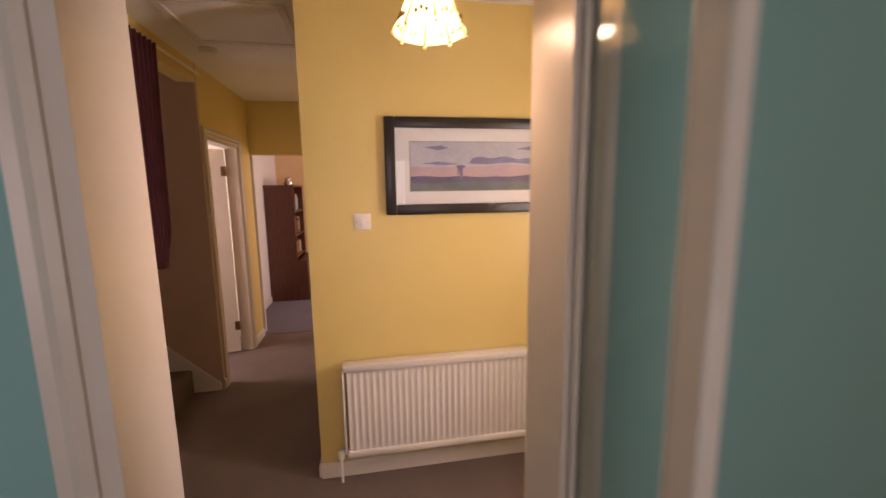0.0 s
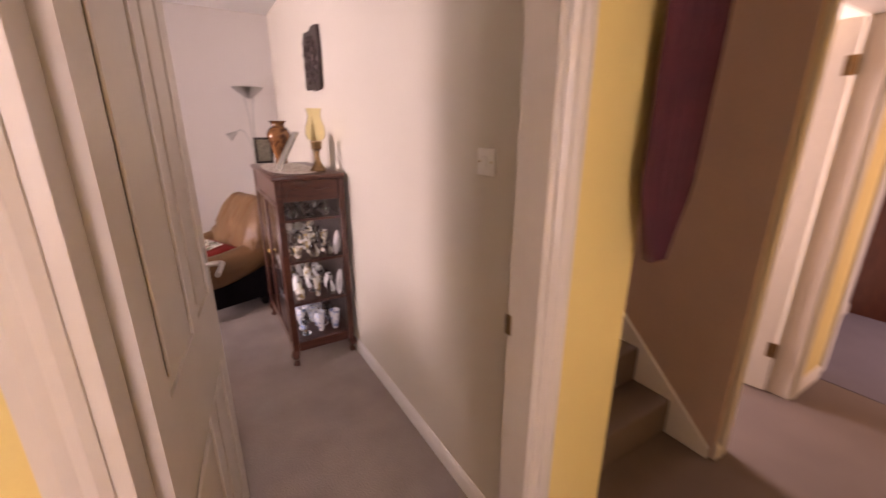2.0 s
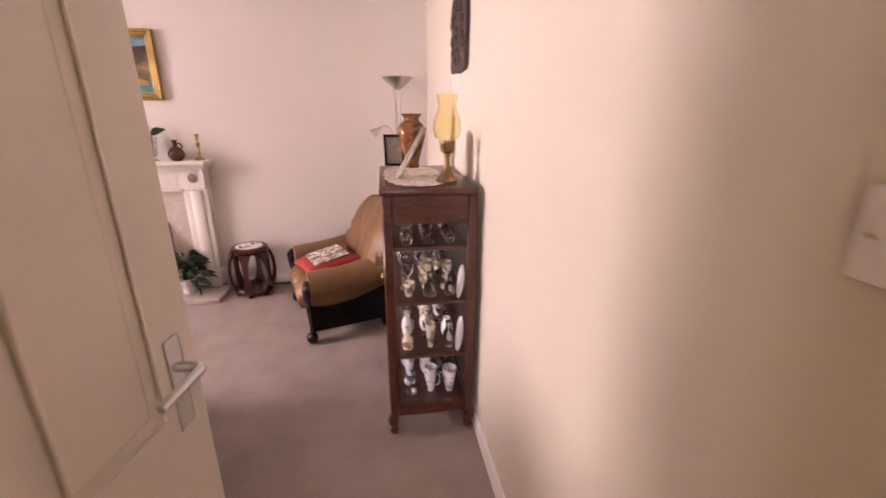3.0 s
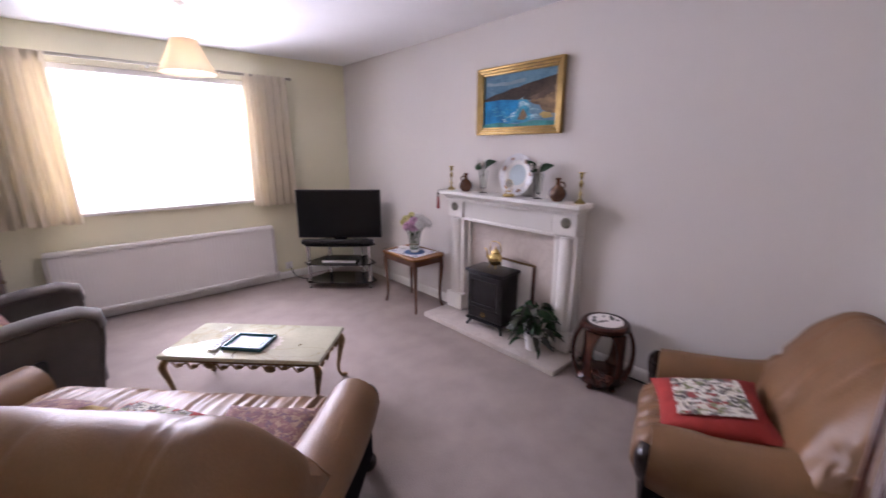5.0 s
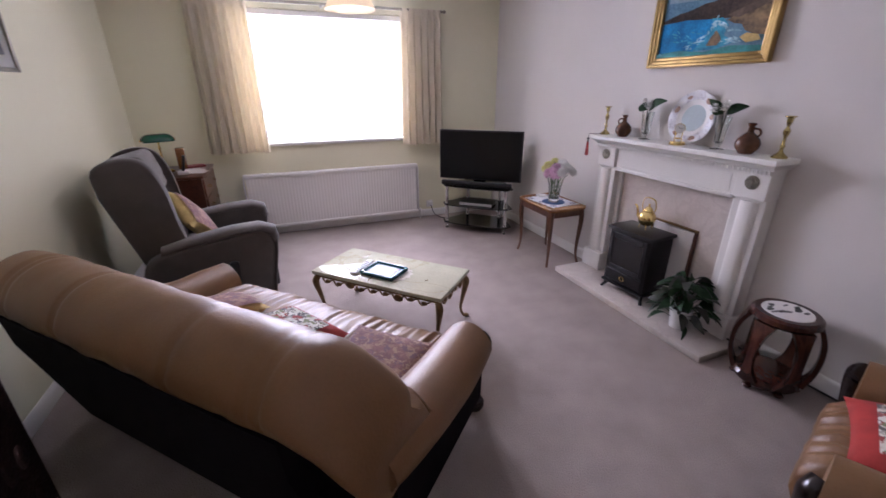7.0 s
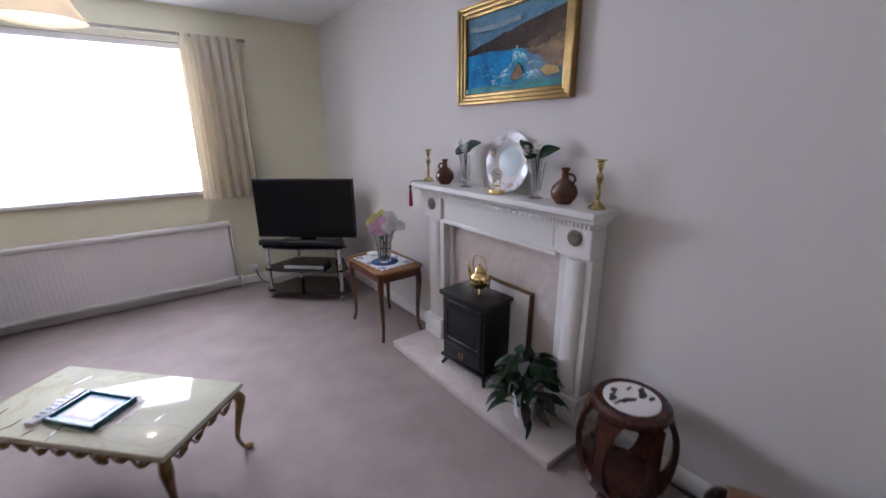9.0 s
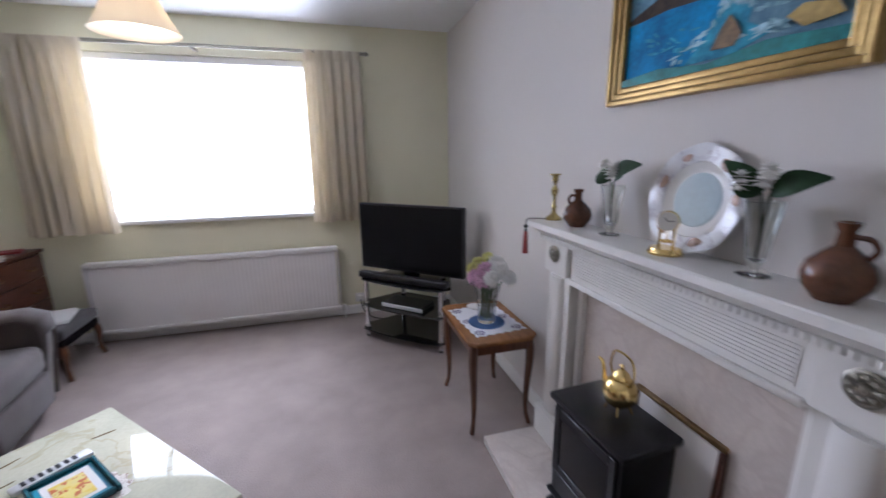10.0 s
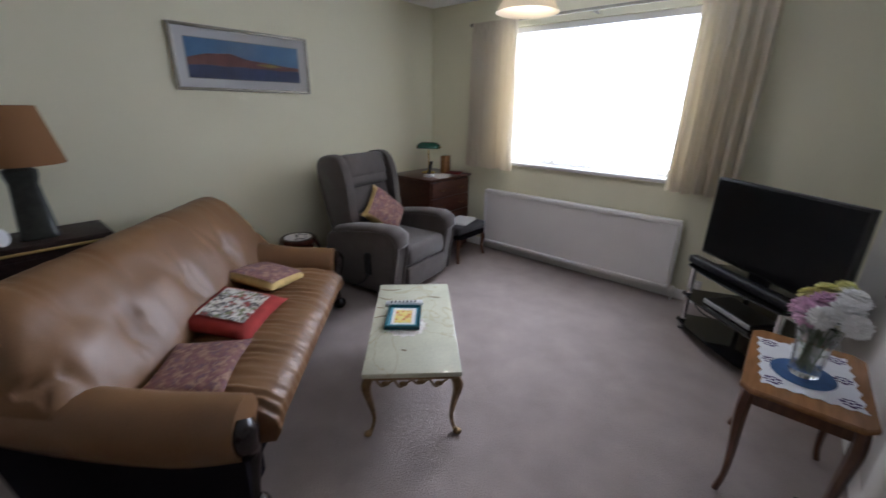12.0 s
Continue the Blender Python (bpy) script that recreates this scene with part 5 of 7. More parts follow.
# ---- fireplace ----
def fire_surround():
    f = thing("fire_surround", "white painted fire surround with dentil mantel shelf", "fireplace", pose(-4.92, -0.003, 0))
    z0 = 0.045
    bm = bmesh.new()
    # mantel shelf in three steps
    rings = []
    for d, hy, z in ((0.138, 0.672, 1.118), (0.145, 0.678, 1.124), (0.160, 0.688, 1.140), (0.180, 0.698, 1.148), (0.198, 0.708, 1.156), (0.198, 0.708, 1.180), (0.194, 0.704, 1.184)):
        rings.append([(0.001, -hy, z), (d, -hy, z), (d, hy, z), (0.001, hy, z)])
    loft(bm, rings)
    part("mantel_shelf", bm, "white", f, sharp=25)
    n = 62
    bm = bmesh.new()
    quad_box(bm, 0.1385, 0.152, -0.0065, 0.0065, 1.098, 1.1175)
    first = None
    for i in range(n):
        m = pose(0, -0.66 + 1.32 * i / (n - 1), 0)
        if first is None:
            first = part("dentil", bm, "white", f, m=m)
        else:
            again(first, m)
    bm = bmesh.new()
    quad_box(bm, 0.001, 0.138, -0.666, 0.666, 1.095, 1.117)
    rbox(bm, 0.001, 0.100, -0.475, 0.475, 0.925, 1.0945, 0.004, 1)
    part("frieze", bm, "white", f)
    bm = bmesh.new()
    rbox(bm, 0.1005, 0.118, -0.472, 0.472, 0.9255, 0.950, 0.006, 2)
    part("frieze_bead", bm, "white", f)
    bm = bmesh.new()
    quad_box(bm, 0.1005, 0.1055, -0.44, 0.44, 0.0, 0.008)
    first = part("reed", bm, "white", f, m=pose(0, 0, 0.965))
    for i in range(1, 9):
        again(first, pose(0, 0, 0.965 + i * 0.0115))
    for s in (-1, 1):
        y0, y1 = sorted((s * 0.480, s * 0.662))
        bm = bmesh.new()
        rbox(bm, 0.001, 0.120, y0, y1, 0.945, 1.0945, 0.004, 1)
        part("corner_block", bm, "white", f)
        bm = bmesh.new()
        yc = s * 0.575
        rot = pose(0.1205, yc, 1.04, 0, 90)
        lathe(bm, [(0.0, 0), (0.038, 0), (0.040, 0.006), (0.034, 0.010), (0.030, 0.006), (0.016, 0.008), (0.012, 0.016), (0.0, 0.018)], 24)
        ros = part("rosette", bm, "rosette", f, "round carved metal rosette", m=rot)
        for k in range(8):
            a = k * math.pi / 4
            bm = bmesh.new()
            ball(bm, (0.023 * math.cos(a), 0.023 * math.sin(a), 0.009), 0.008, 0.008, 0.006, 8, 5)
            part("petal", bm, "rosette", ros)
        bm = bmesh.new()
        rbox(bm, 0.001, 0.095, y0, y1, z0 + 0.16, 0.944, 0.004, 1)
        part("pilaster", bm, "white", f)
        bm = bmesh.new()
        loft(bm, [[(0.095 + 0.025 * math.sin(math.pi * i / 10), yc + 0.052 * math.cos(math.pi * i / 10), z) for i in range(11)] for z in (z0 + 0.161, 0.930)])
        part("half_column", bm, "white", f, sharp=60)
        bm = bmesh.new()
        rbox(bm, 0.001, 0.135, min(s * 0.470, s * 0.672), max(s * 0.470, s * 0.672), z0 + 0.001, z0 + 0.155, 0.006, 2)
        part("plinth", bm, "white", f)
        bm = bmesh.new()
        rbox(bm, 0.001, 0.048, min(s * 0.445, s * 0.478), max(s * 0.445, s * 0.478), z0 + 0.001, 0.924, 0.006, 2)
        part("inner_bead", bm, "white", f)
    bm = bmesh.new()
    quad_box(bm, 0.001, 0.022, -0.444, 0.444, z0 + 0.001, 0.924)
    part("back_panel", bm, "marble", f, "beige marble back panel")
    h = thing("hearth", "beige marble hearth slab", "hearth", pose(-4.92, 0.025, 0))
    bm = bmesh.new()
    rbox(bm, 0.018, 0.42, -0.71, 0.71, 0.001, z0, 0.005, 2)
    part("slab", bm, "marble", h)


fire_surround()


def stove():
    s = thing("stove_heater", "small black electric stove heater on the hearth", "heater", pose(-4.75, -0.055, 0.046, 0, 0, 4) @ Matrix.Diagonal((1, 1, 0.96, 1)))
    bm = bmesh.new()
    rbox(bm, -0.115, 0.115, -0.180, 0.180, 0.085, 0.515, 0.008, 2)
    part("body", bm, "iron", s)
    bm = bmesh.new()
    rbox(bm, -0.125, 0.135, -0.198, 0.198, 0.5155, 0.545, 0.010, 2)
    part("top_plate", bm, "iron", s)
    bm = bmesh.new()
    rbox(bm, -0.12, 0.13, -0.19, 0.19, 0.065, 0.0845, 0.006, 2)
    part("base_plate", bm, "iron", s)
    bm = bmesh.new()
    for b in ((-0.165, -0.13, 0.20, 0.50), (0.13, 0.165, 0.20, 0.50), (-0.13, 0.13, 0.20, 0.235), (-0.13, 0.13, 0.455, 0.50)):
        rbox(bm, 0.1155, 0.128, *b, 0.004, 1)
    d = part("door", bm, "iron", s)
    bm = bmesh.new()
    quad_box(bm, 0.117, 0.121, -0.13, 0.13, 0.235, 0.455)
    part("window", bm, "blackglass", d)
    bm = bmesh.new()
    rbox(bm, 0.1155, 0.124, -0.16, 0.16, 0.10, 0.19, 0.004, 1)
    part("drawer", bm, "iron", s)
    bm = bmesh.new()
    tube(bm, [(0.13, 0.018 * math.cos(a), 0.145 + 0.018 * math.sin(a)) for a in (2 * math.pi * i / 16 for i in range(17))], 0.004, 6)
    part("ring_pull", bm, "brass", s)
    for y in (-1, 1):
        for x in (-1, 1):
            bm = bmesh.new()
            tube(bm, [(x * 0.09, y * 0.155, 0.066), (x * 0.10, y * 0.17, 0.03), (x * 0.118, y * 0.188, 0.0)], [0.022, 0.013, 0.012], 8)
            part("leg", bm, "iron", s)


stove()


def kettle():
    k = thing("brass_kettle", "polished brass spirit kettle with a swing handle", "kettle", pose(-4.775, -0.055, 0.5702, 0, 0, 180))
    bm = bmesh.new()
    lathe(bm, [(0.0, 0.025), (0.028, 0.025), (0.052, 0.045), (0.062, 0.075), (0.056, 0.105), (0.040, 0.128), (0.030, 0.134), (0.0, 0.135)], 24)
    part("body", bm, "brass", k)
    bm = bmesh.new()
    lathe(bm, [(0.0, 0.1355), (0.033, 0.1355), (0.028, 0.15), (0.014, 0.165), (0.006, 0.170), (0.009, 0.180), (0.0, 0.192)], 20)
    part("lid", bm, "brass", k)
    bm = bmesh.new()
    p = curve([(0.0, 0.050, 0.06), (0.0, 0.080, 0.075), (0.0, 0.092, 0.11), (0.0, 0.105, 0.145), (0.0, 0.125, 0.152)], 4)
    tube(bm, p, lerp_list([0.014, 0.011, 0.008, 0.007, 0.006], len(p)), 8)
    part("spout", bm, "brass", k)
    bm = bmesh.new()
    tube(bm, curve([(0.0, -0.045, 0.125), (0.0, -0.060, 0.165), (0.0, -0.048, 0.215), (0.0, -0.02, 0.228), (0.0, 0.02, 0.228), (0.0, 0.048, 0.215), (0.0, 0.060, 0.165), (0.0, 0.045, 0.125)], 4), 0.0045, 6)
    part("handle", bm, "brass", k)
    for i in range(4):
        a = i * math.pi / 2 + 0.78
        bm = bmesh.new()
        tube(bm, [(0.034 * math.cos(a), 0.034 * math.sin(a), 0.035), (0.046 * math.cos(a), 0.046 * math.sin(a), 0.001)], 0.004, 6)
        part("foot", bm, "brass", k)
    s = thing("fire_screen", "brass-framed folded picture leaning behind the stove", "fire screen", pose(-4.878, 0.08, 0.046, 0, -2, 0))
    bm = bmesh.new()
    rbox(bm, -0.012, 0.012, -0.16, 0.171, 0.0, 0.57, 0.004, 1)
    part("board", bm, "mount", s)
    bm = bmesh.new()
    bm.free()
    for b in ((-0.18, -0.161, 0.0, 0.575), (0.172, 0.192, 0.0, 0.575)):
        bm = bmesh.new()
        rbox(bm, -0.018, 0.020, *b, 0.004, 1)
        part("stile", bm, "mahog", s, "dark brown wooden frame side")
    bm = bmesh.new()
    rbox(bm, -0.018, 0.020, -0.18, 0.192, 0.5755, 0.592, 0.004, 1)
    part("top_rail", bm, "antique", s, "dull brass top rail")


kettle()


def potted_plant():
    p = thing("potted_plant", "leafy dark green houseplant in a white pot on the hearth", "potted plant", pose(-4.665, 0.44, 0.046))
    bm = bmesh.new()
    lathe(bm, [(0.0, 0), (0.048, 0), (0.052, 0.004), (0.066, 0.125), (0.070, 0.128), (0.070, 0.142), (0.062, 0.142), (0.058, 0.118), (0.0, 0.116)], 28)
    part("pot", bm, "porcelain", p, "plain white ceramic pot")
    bm = bmesh.new()
    lathe(bm, [(0.0, 0.1165), (0.056, 0.1165), (0.05, 0.124), (0.0, 0.126)], 16)
    part("soil", bm, "soil", p)
    rng = random.Random(8)
    made = []
    for i in range(72):
        a = i * 2.39996 + rng.uniform(-0.3, 0.3)
        q = (i + 0.5) / 72
        out = 0.05 + 0.16 * q ** 0.6 * rng.uniform(0.75, 1.15)
        hgt = 0.36 - 0.24 * q * rng.uniform(0.8, 1.2)
        mid = Vector((out * 0.55 * math.cos(a), out * 0.55 * math.sin(a), hgt))
        tip = mid + Vector((0.10 * math.cos(a) * rng.uniform(0.8, 1.3), 0.10 * math.sin(a) * rng.uniform(0.8, 1.3), rng.uniform(-0.06, 0.02)))
        if tip.x < -0.19:
            tip.x = -0.19
        bm = bmesh.new()
        leaf(bm, mid, tip, rng.uniform(0.030, 0.046), 0.12, roll=rng.uniform(-1.1, 1.1))
        tube(bm, curve([(0.01 * math.cos(a), 0.01 * math.sin(a), 0.12), (mid.x * 0.5, mid.y * 0.5, hgt * 0.75), tuple(mid)], 3), 0.0022, 5)
        part("leaf", bm, "leaf" if i % 3 else "leafred", p)


potted_plant()


def drum_stool(label, m, h=0.45, r=0.172):
    d = thing("drum_stool", label, "stool", m, "rosewood drum stools")
    bm = bmesh.new()
    lathe(bm, [(0.0, h - 0.055), (r * 0.80, h - 0.055), (r * 0.92, h - 0.035), (r * 0.90, h - 0.012), (r * 0.82, h), (r * 0.66, h), (r * 0.655, h - 0.006), (0.0, h - 0.006)], 40)
    part("seat", bm, "rose", d)
    bm = bmesh.new()
    lathe(bm, [(0.0, h - 0.0055), (r * 0.65, h - 0.0055), (r * 0.645, h + 0.001), (0.0, h + 0.001)], 36)
    part("marble_inset", bm, "mount", d, "white painted marble inset")
    rng = random.Random(2)
    for i in range(14):
        bm = bmesh.new()
        a, q = rng.uniform(0, 6.28), r * 0.5 * rng.random() ** 0.5
        ball(bm, (q * math.cos(a), q * math.sin(a), h + 0.0012), rng.uniform(0.012, 0.030), rng.uniform(0.005, 0.014), 0.0010, 8, 4)
        part("painted_sprig", bm, "bronze", d)
    bm = bmesh.new()
    lathe(bm, [(0.0, 0.022), (r * 0.70, 0.022), (r * 0.86, 0.030), (r * 0.92, 0.055), (r * 0.84, 0.075), (r * 0.70, 0.080), (0.0, 0.078)], 40)
    part("base_ring", bm, "rose", d)
    n = 6
    for i in range(n):
        a = 2 * math.pi * i / n
        bm = bmesh.new()
        pts = curve([(r * 0.86 * math.cos(a), r * 0.86 * math.sin(a), 0.055), (r * 1.04 * math.cos(a), r * 1.04 * math.sin(a), 0.13), (r * 1.10 * math.cos(a), r * 1.10 * math.sin(a), h * 0.5), (r * 1.04 * math.cos(a), r * 1.04 * math.sin(a), h - 0.13), (r * 0.86 * math.cos(a), r * 0.86 * math.sin(a), h - 0.045)], 4)
        side = Vector((-math.sin(a), math.cos(a), 0))
        out = Vector((math.cos(a), math.sin(a), 0))
        rings = []
        for k, p in enumerate(pts):
            w = 0.018 + 0.034 * abs(2 * k / (len(pts) - 1) - 1) ** 2.2
            rings.append([p + side * w - out * 0.012, p + side * w + out * 0.012, p - side * w + out * 0.012, p - side * w - out * 0.012])
        loft(bm, rings)
        part("stave", bm, "rose", d)
        b2 = bmesh.new()
        ball(b2, (r * 0.80 * math.cos(a), r * 0.80 * math.sin(a), 0.012), 0.024, 0.024, 0.012, 10, 6)
        part("foot", b2, "rose", d)


drum_stool("rosewood drum stool with a white marble inset by the hearth", pose(-4.705, 0.975, 0))
drum_stool("rosewood drum stool with a white marble inset beside the sofa", pose(-1.27, -0.72, 0))
c = thing("heater_cable", "black cable running along the wall from the heater", "cable", pose(0, 0, 0))
bm = bmesh.new()
tube(bm, curve([(-4.80, 0.22, 0.10), (-4.78, 0.50, 0.056), (-4.82, 0.66, 0.056), (-4.86, 0.78, 0.012), (-4.875, 1.0, 0.010), (-4.885, 1.3, 0.010), (-4.885, 1.6, 0.010)], 6), 0.006, 6)
part("flex", bm, "cable", c)


# ---- mantel ornaments ----
MZ = 1.1845


def candlestick(label, y):
    c = thing("candlestick", label, "candlestick", pose(-4.835, y, MZ) @ Matrix.Diagonal((0.88, 0.88, 1, 1)), "brass candlesticks")
    bm = bmesh.new()
    lathe(bm, [(0.0, 0), (0.042, 0), (0.044, 0.006), (0.038, 0.012), (0.024, 0.022), (0.012, 0.034), (0.009, 0.05), (0.015, 0.062), (0.009, 0.075), (0.008, 0.105), (0.017, 0.128), (0.019, 0.142), (0.009, 0.158), (0.008, 0.168), (0.014, 0.178)], 20)
    part("stem", bm, "agedbrass", c)
    bm = bmesh.new()
    lathe(bm, [(0.010, 0.1785), (0.016, 0.184), (0.017, 0.205), (0.030, 0.212), (0.030, 0.216), (0.013, 0.215), (0.011, 0.19), (0.0, 0.188)], 20)
    part("drip_pan", bm, "agedbrass", c)


candlestick("polished brass candlestick at the end of the mantel", -0.665)
candlestick("polished brass candlestick on the mantel beside the brown jug", 0.645)


def jug(label, y, s, turn):
    j = thing("stoneware_jug", label, "jug", pose(-4.835, y, MZ, 0, 0, turn), "brown stoneware jugs")
    bm = bmesh.new()
    lathe(bm, [(r * s, z * s) for r, z in ((0.0, 0), (0.036, 0), (0.040, 0.006), (0.060, 0.032), (0.064, 0.055), (0.056, 0.082), (0.034, 0.105), (0.017, 0.120), (0.015, 0.150), (0.021, 0.162), (0.022, 0.170), (0.015, 0.170), (0.011, 0.150), (0.0, 0.145))], 26)
    part("body", bm, "earth", j)
    bm = bmesh.new()
    tube(bm, curve([(0.0, 0.014 * s, 0.140 * s), (0.0, 0.040 * s, 0.138 * s), (0.0, 0.052 * s, 0.118 * s), (0.0, 0.042 * s, 0.098 * s)], 4), 0.006 * s, 7)
    part("handle", bm, "earth", j)


jug("small brown glazed stoneware jug on the mantel", -0.475, 0.94, 200)
jug("large brown glazed stoneware jug with a loop handle on the mantel", 0.465, 0.99, 10)


def bud_vase(y, turn, label, tips):
    v = thing("bud_vase", label, "vase", pose(-4.845, y, MZ, 0, 0, turn), "glass vases with leaves")
    bm = bmesh.new()
    lathe(bm, [(0.0, 0), (0.036, 0), (0.037, 0.004), (0.012, 0.010), (0.011, 0.022), (0.024, 0.045), (0.034, 0.14), (0.042, 0.19), (0.039, 0.191), (0.030, 0.14), (0.019, 0.05), (0.0, 0.036)], 24, flute=0.05, waves=12)
    part("vase", bm, "crystal", v)
    rng = random.Random(int(y * 100) + 50)
    for dy, dz, w in tips:
        bm = bmesh.new()
        b = Vector((0.004, 0.01 if dy > 0 else -0.01, 0.212))
        leaf(bm, b, (0.012, dy, 0.20 + dz), w, 0.10, 8, 1.13 if dy > 0 else -1.13)
        tube(bm, [(0.0, 0.0, 0.05), (0.004, 0.002, 0.12), tuple(b)], 0.0028, 5)
        part("leaf", bm, "leaf", v)
    for k in range(5):
        bm = bmesh.new()
        bloom(bm, Vector((rng.uniform(-0.02, 0.03), rng.uniform(-0.06, 0.025), 0.230 + 0.010 * k)), 0.026, 4, rng)
        part("bloom", bm, "petalw", v, "small white flower")


bud_vase(-0.275, 0, "glass vase with a broad dark leaf and white flowers", ((0.150, 0.085, 0.050), (-0.085, 0.030, 0.046), (0.06, 0.03, 0.040)))
bud_vase(0.285, 14, "glass vase with dark pointed leaves and white flowers behind the plate", ((0.120, 0.065, 0.042), (-0.075, 0.03, 0.038), (-0.10, 0.10, 0.032)))


def show_plate():
    p = thing("display_plate", "large white flowered porcelain plate standing on the mantel", "plate", pose(-4.872, 0.05, MZ, 0, 80, 0))
    prof = [(0.0, 0.004), (0.085, 0.004), (0.10, 0.010), (0.115, 0.016)]
    rim = [(0.1155, 0.0163), (0.165, 0.026), (0.168, 0.029), (0.164, 0.031), (0.1155, 0.0213)]
    up = pose(-0.168, 0, 0)
    bm = bmesh.new()
    lathe(bm, prof + [(0.114, 0.0205), (0.098, 0.0145), (0.085, 0.009), (0.0, 0.009)], 44)
    bmesh.ops.transform(bm, matrix=up, verts=bm.verts)
    part("well", bm, "porcelain", p)
    bm = bmesh.new()
    rings = [[(q * (1 + 0.012 * math.cos(8 * a)) * math.cos(a), q * (1 + 0.012 * math.cos(8 * a)) * math.sin(a), z) for a in (2 * math.pi * i / 48 for i in range(48))] for q, z in rim]
    loft(bm, rings + rings[:1], caps=False)
    bmesh.ops.transform(bm, matrix=up, verts=bm.verts)
    part("rim", bm, "platerim", p, "flower painted rim")
    bm = bmesh.new()
    lathe(bm, [(0.0, 0.0096), (0.083, 0.0096), (0.081, 0.0116), (0.0, 0.0116)], 30)
    bmesh.ops.transform(bm, matrix=up, verts=bm.verts)
    part("centre_print", bm, "aqua", p, "pale aqua glazed centre")
    for an, rr in ((20, 0.022), (95, 0.018), (140, 0.024), (205, 0.017), (250, 0.023), (320, 0.019)):
        bm = bmesh.new()
        a = radians(an)
        ball(bm, (0.142 * math.cos(a) - 0.168, 0.142 * math.sin(a), 0.0262), rr * 1.05, rr * 1.3, 0.0016, 12, 4)
        part("printed_flower", bm, "platepatch", p, "brown printed flower spray")
    c = thing("anniversary_clock", "small brass anniversary clock with a white dial", "clock", pose(-4.815, 0.03, MZ, 0, 0, 35))
    bm = bmesh.new()
    lathe(bm, [(0.0, 0), (0.050, 0), (0.052, 0.006), (0.046, 0.012), (0.044, 0.020), (0.0, 0.021)], 26)
    part("base", bm, "brass", c)
    for s in (-1, 1):
        bm = bmesh.new()
        lathe(bm, [(0.004, 0.021), (0.003, 0.05), (0.004, 0.062), (0.0028, 0.085)], 8, (0, s * 0.020, 0))
        part("pillar", bm, "brass", c)
    bm = bmesh.new()
    lathe(bm, [(0.0, 0), (0.031, 0), (0.033, 0.006), (0.030, 0.016), (0.0, 0.016)], 24)
    part("case", bm, "brass", c, m=pose(-0.008, 0, 0.103, 0, 90))
    bm = bmesh.new()
    lathe(bm, [(0.0, 0), (0.029, 0), (0.029, 0.002), (0.0, 0.002)], 24)
    part("dial", bm, "porcelain", c, "round white dial", m=pose(0.0085, 0, 0.103, 0, 90))
    for an, ln in ((35, 0.014), (-80, 0.018)):
        bm = bmesh.new()
        quad_box(bm, 0.0108, 0.0118, -0.0012, 0.0012, 0.0, ln, pose(0, 0, 0.103, an))
        part("pointer", bm, "blackplastic", c)
    bm = bmesh.new()
    for k in range(4):
        a = k * math.pi / 2
        ball(bm, (0.010 * math.cos(a), 0.010 * math.sin(a), 0.040), 0.006)
    tube(bm, [(0, 0, 0.036), (0, 0, 0.085)], 0.0012, 5)
    part("pendulum", bm, "brass", c)
    t = thing("tassel", "dark red silk tassel hanging from the mantel corner", "tassel", pose(-4.745, -0.712, MZ))
    bm = bmesh.new()
    tube(bm, curve([(-0.06, 0.045, 0.005), (-0.02, 0.01, 0.004), (0.018, -0.008, 0.0), (0.024, -0.012, -0.03), (0.024, -0.012, -0.06)], 5), 0.002, 5)
    part("cord", bm, "blackplastic", t)
    bm = bmesh.new()
    ball(bm, (0.024, -0.012, -0.035), 0.012, 0.012, 0.010, 10, 6)
    ball(bm, (0.024, -0.012, -0.055), 0.008, 0.008, 0.010, 10, 6)
    part("knot", bm, "blackplastic", t)
    bm = bmesh.new()
    lathe(bm, [(0.006, -0.06), (0.009, -0.07), (0.010, -0.10), (0.013, -0.17), (0.0, -0.172)], 14, (0.024, -0.012, 0), flute=0.12, waves=7)
    part("fringe", bm, "tassel", t)


show_plate()


# ---- pictures ----
def wavy(x0, x1, z, amp, seed, n=22, f=5.0):
    return [(x0 + (x1 - x0) * i / n, z + amp * noise.noise(Vector((i / n * f, seed, 0.3)))) for i in range(n + 1)]


def strokes(line, count, spread, seed):
    """Short tapered dabs of paint scattered along a line."""
    rng = random.Random(seed)
    pts = curve([(x, y, 0) for x, y in line], 8)
    out = []
    for _ in range(count):
        k = rng.randrange(len(pts) - 1)
        d = (pts[k + 1] - pts[k]).normalized()
        turn = rng.uniform(-0.7, 0.7)
        d = Vector((d.x * math.cos(turn) - d.y * math.sin(turn), d.x * math.sin(turn) + d.y * math.cos(turn)))
        c = Vector((pts[k].x + rng.uniform(-spread, spread), pts[k].y + rng.uniform(-spread, spread)))
        a, b = rng.uniform(0.03, 0.09), rng.uniform(0.008, 0.022)
        n = Vector((-d.y, d.x * 1.5))
        out.append([tuple(c + d * a * u + n * b * v) for u, v in ((-1, 0), (-0.4, -1), (0.5, -0.8), (1, 0.1), (0.3, 1), (-0.6, 0.7))])
    return out


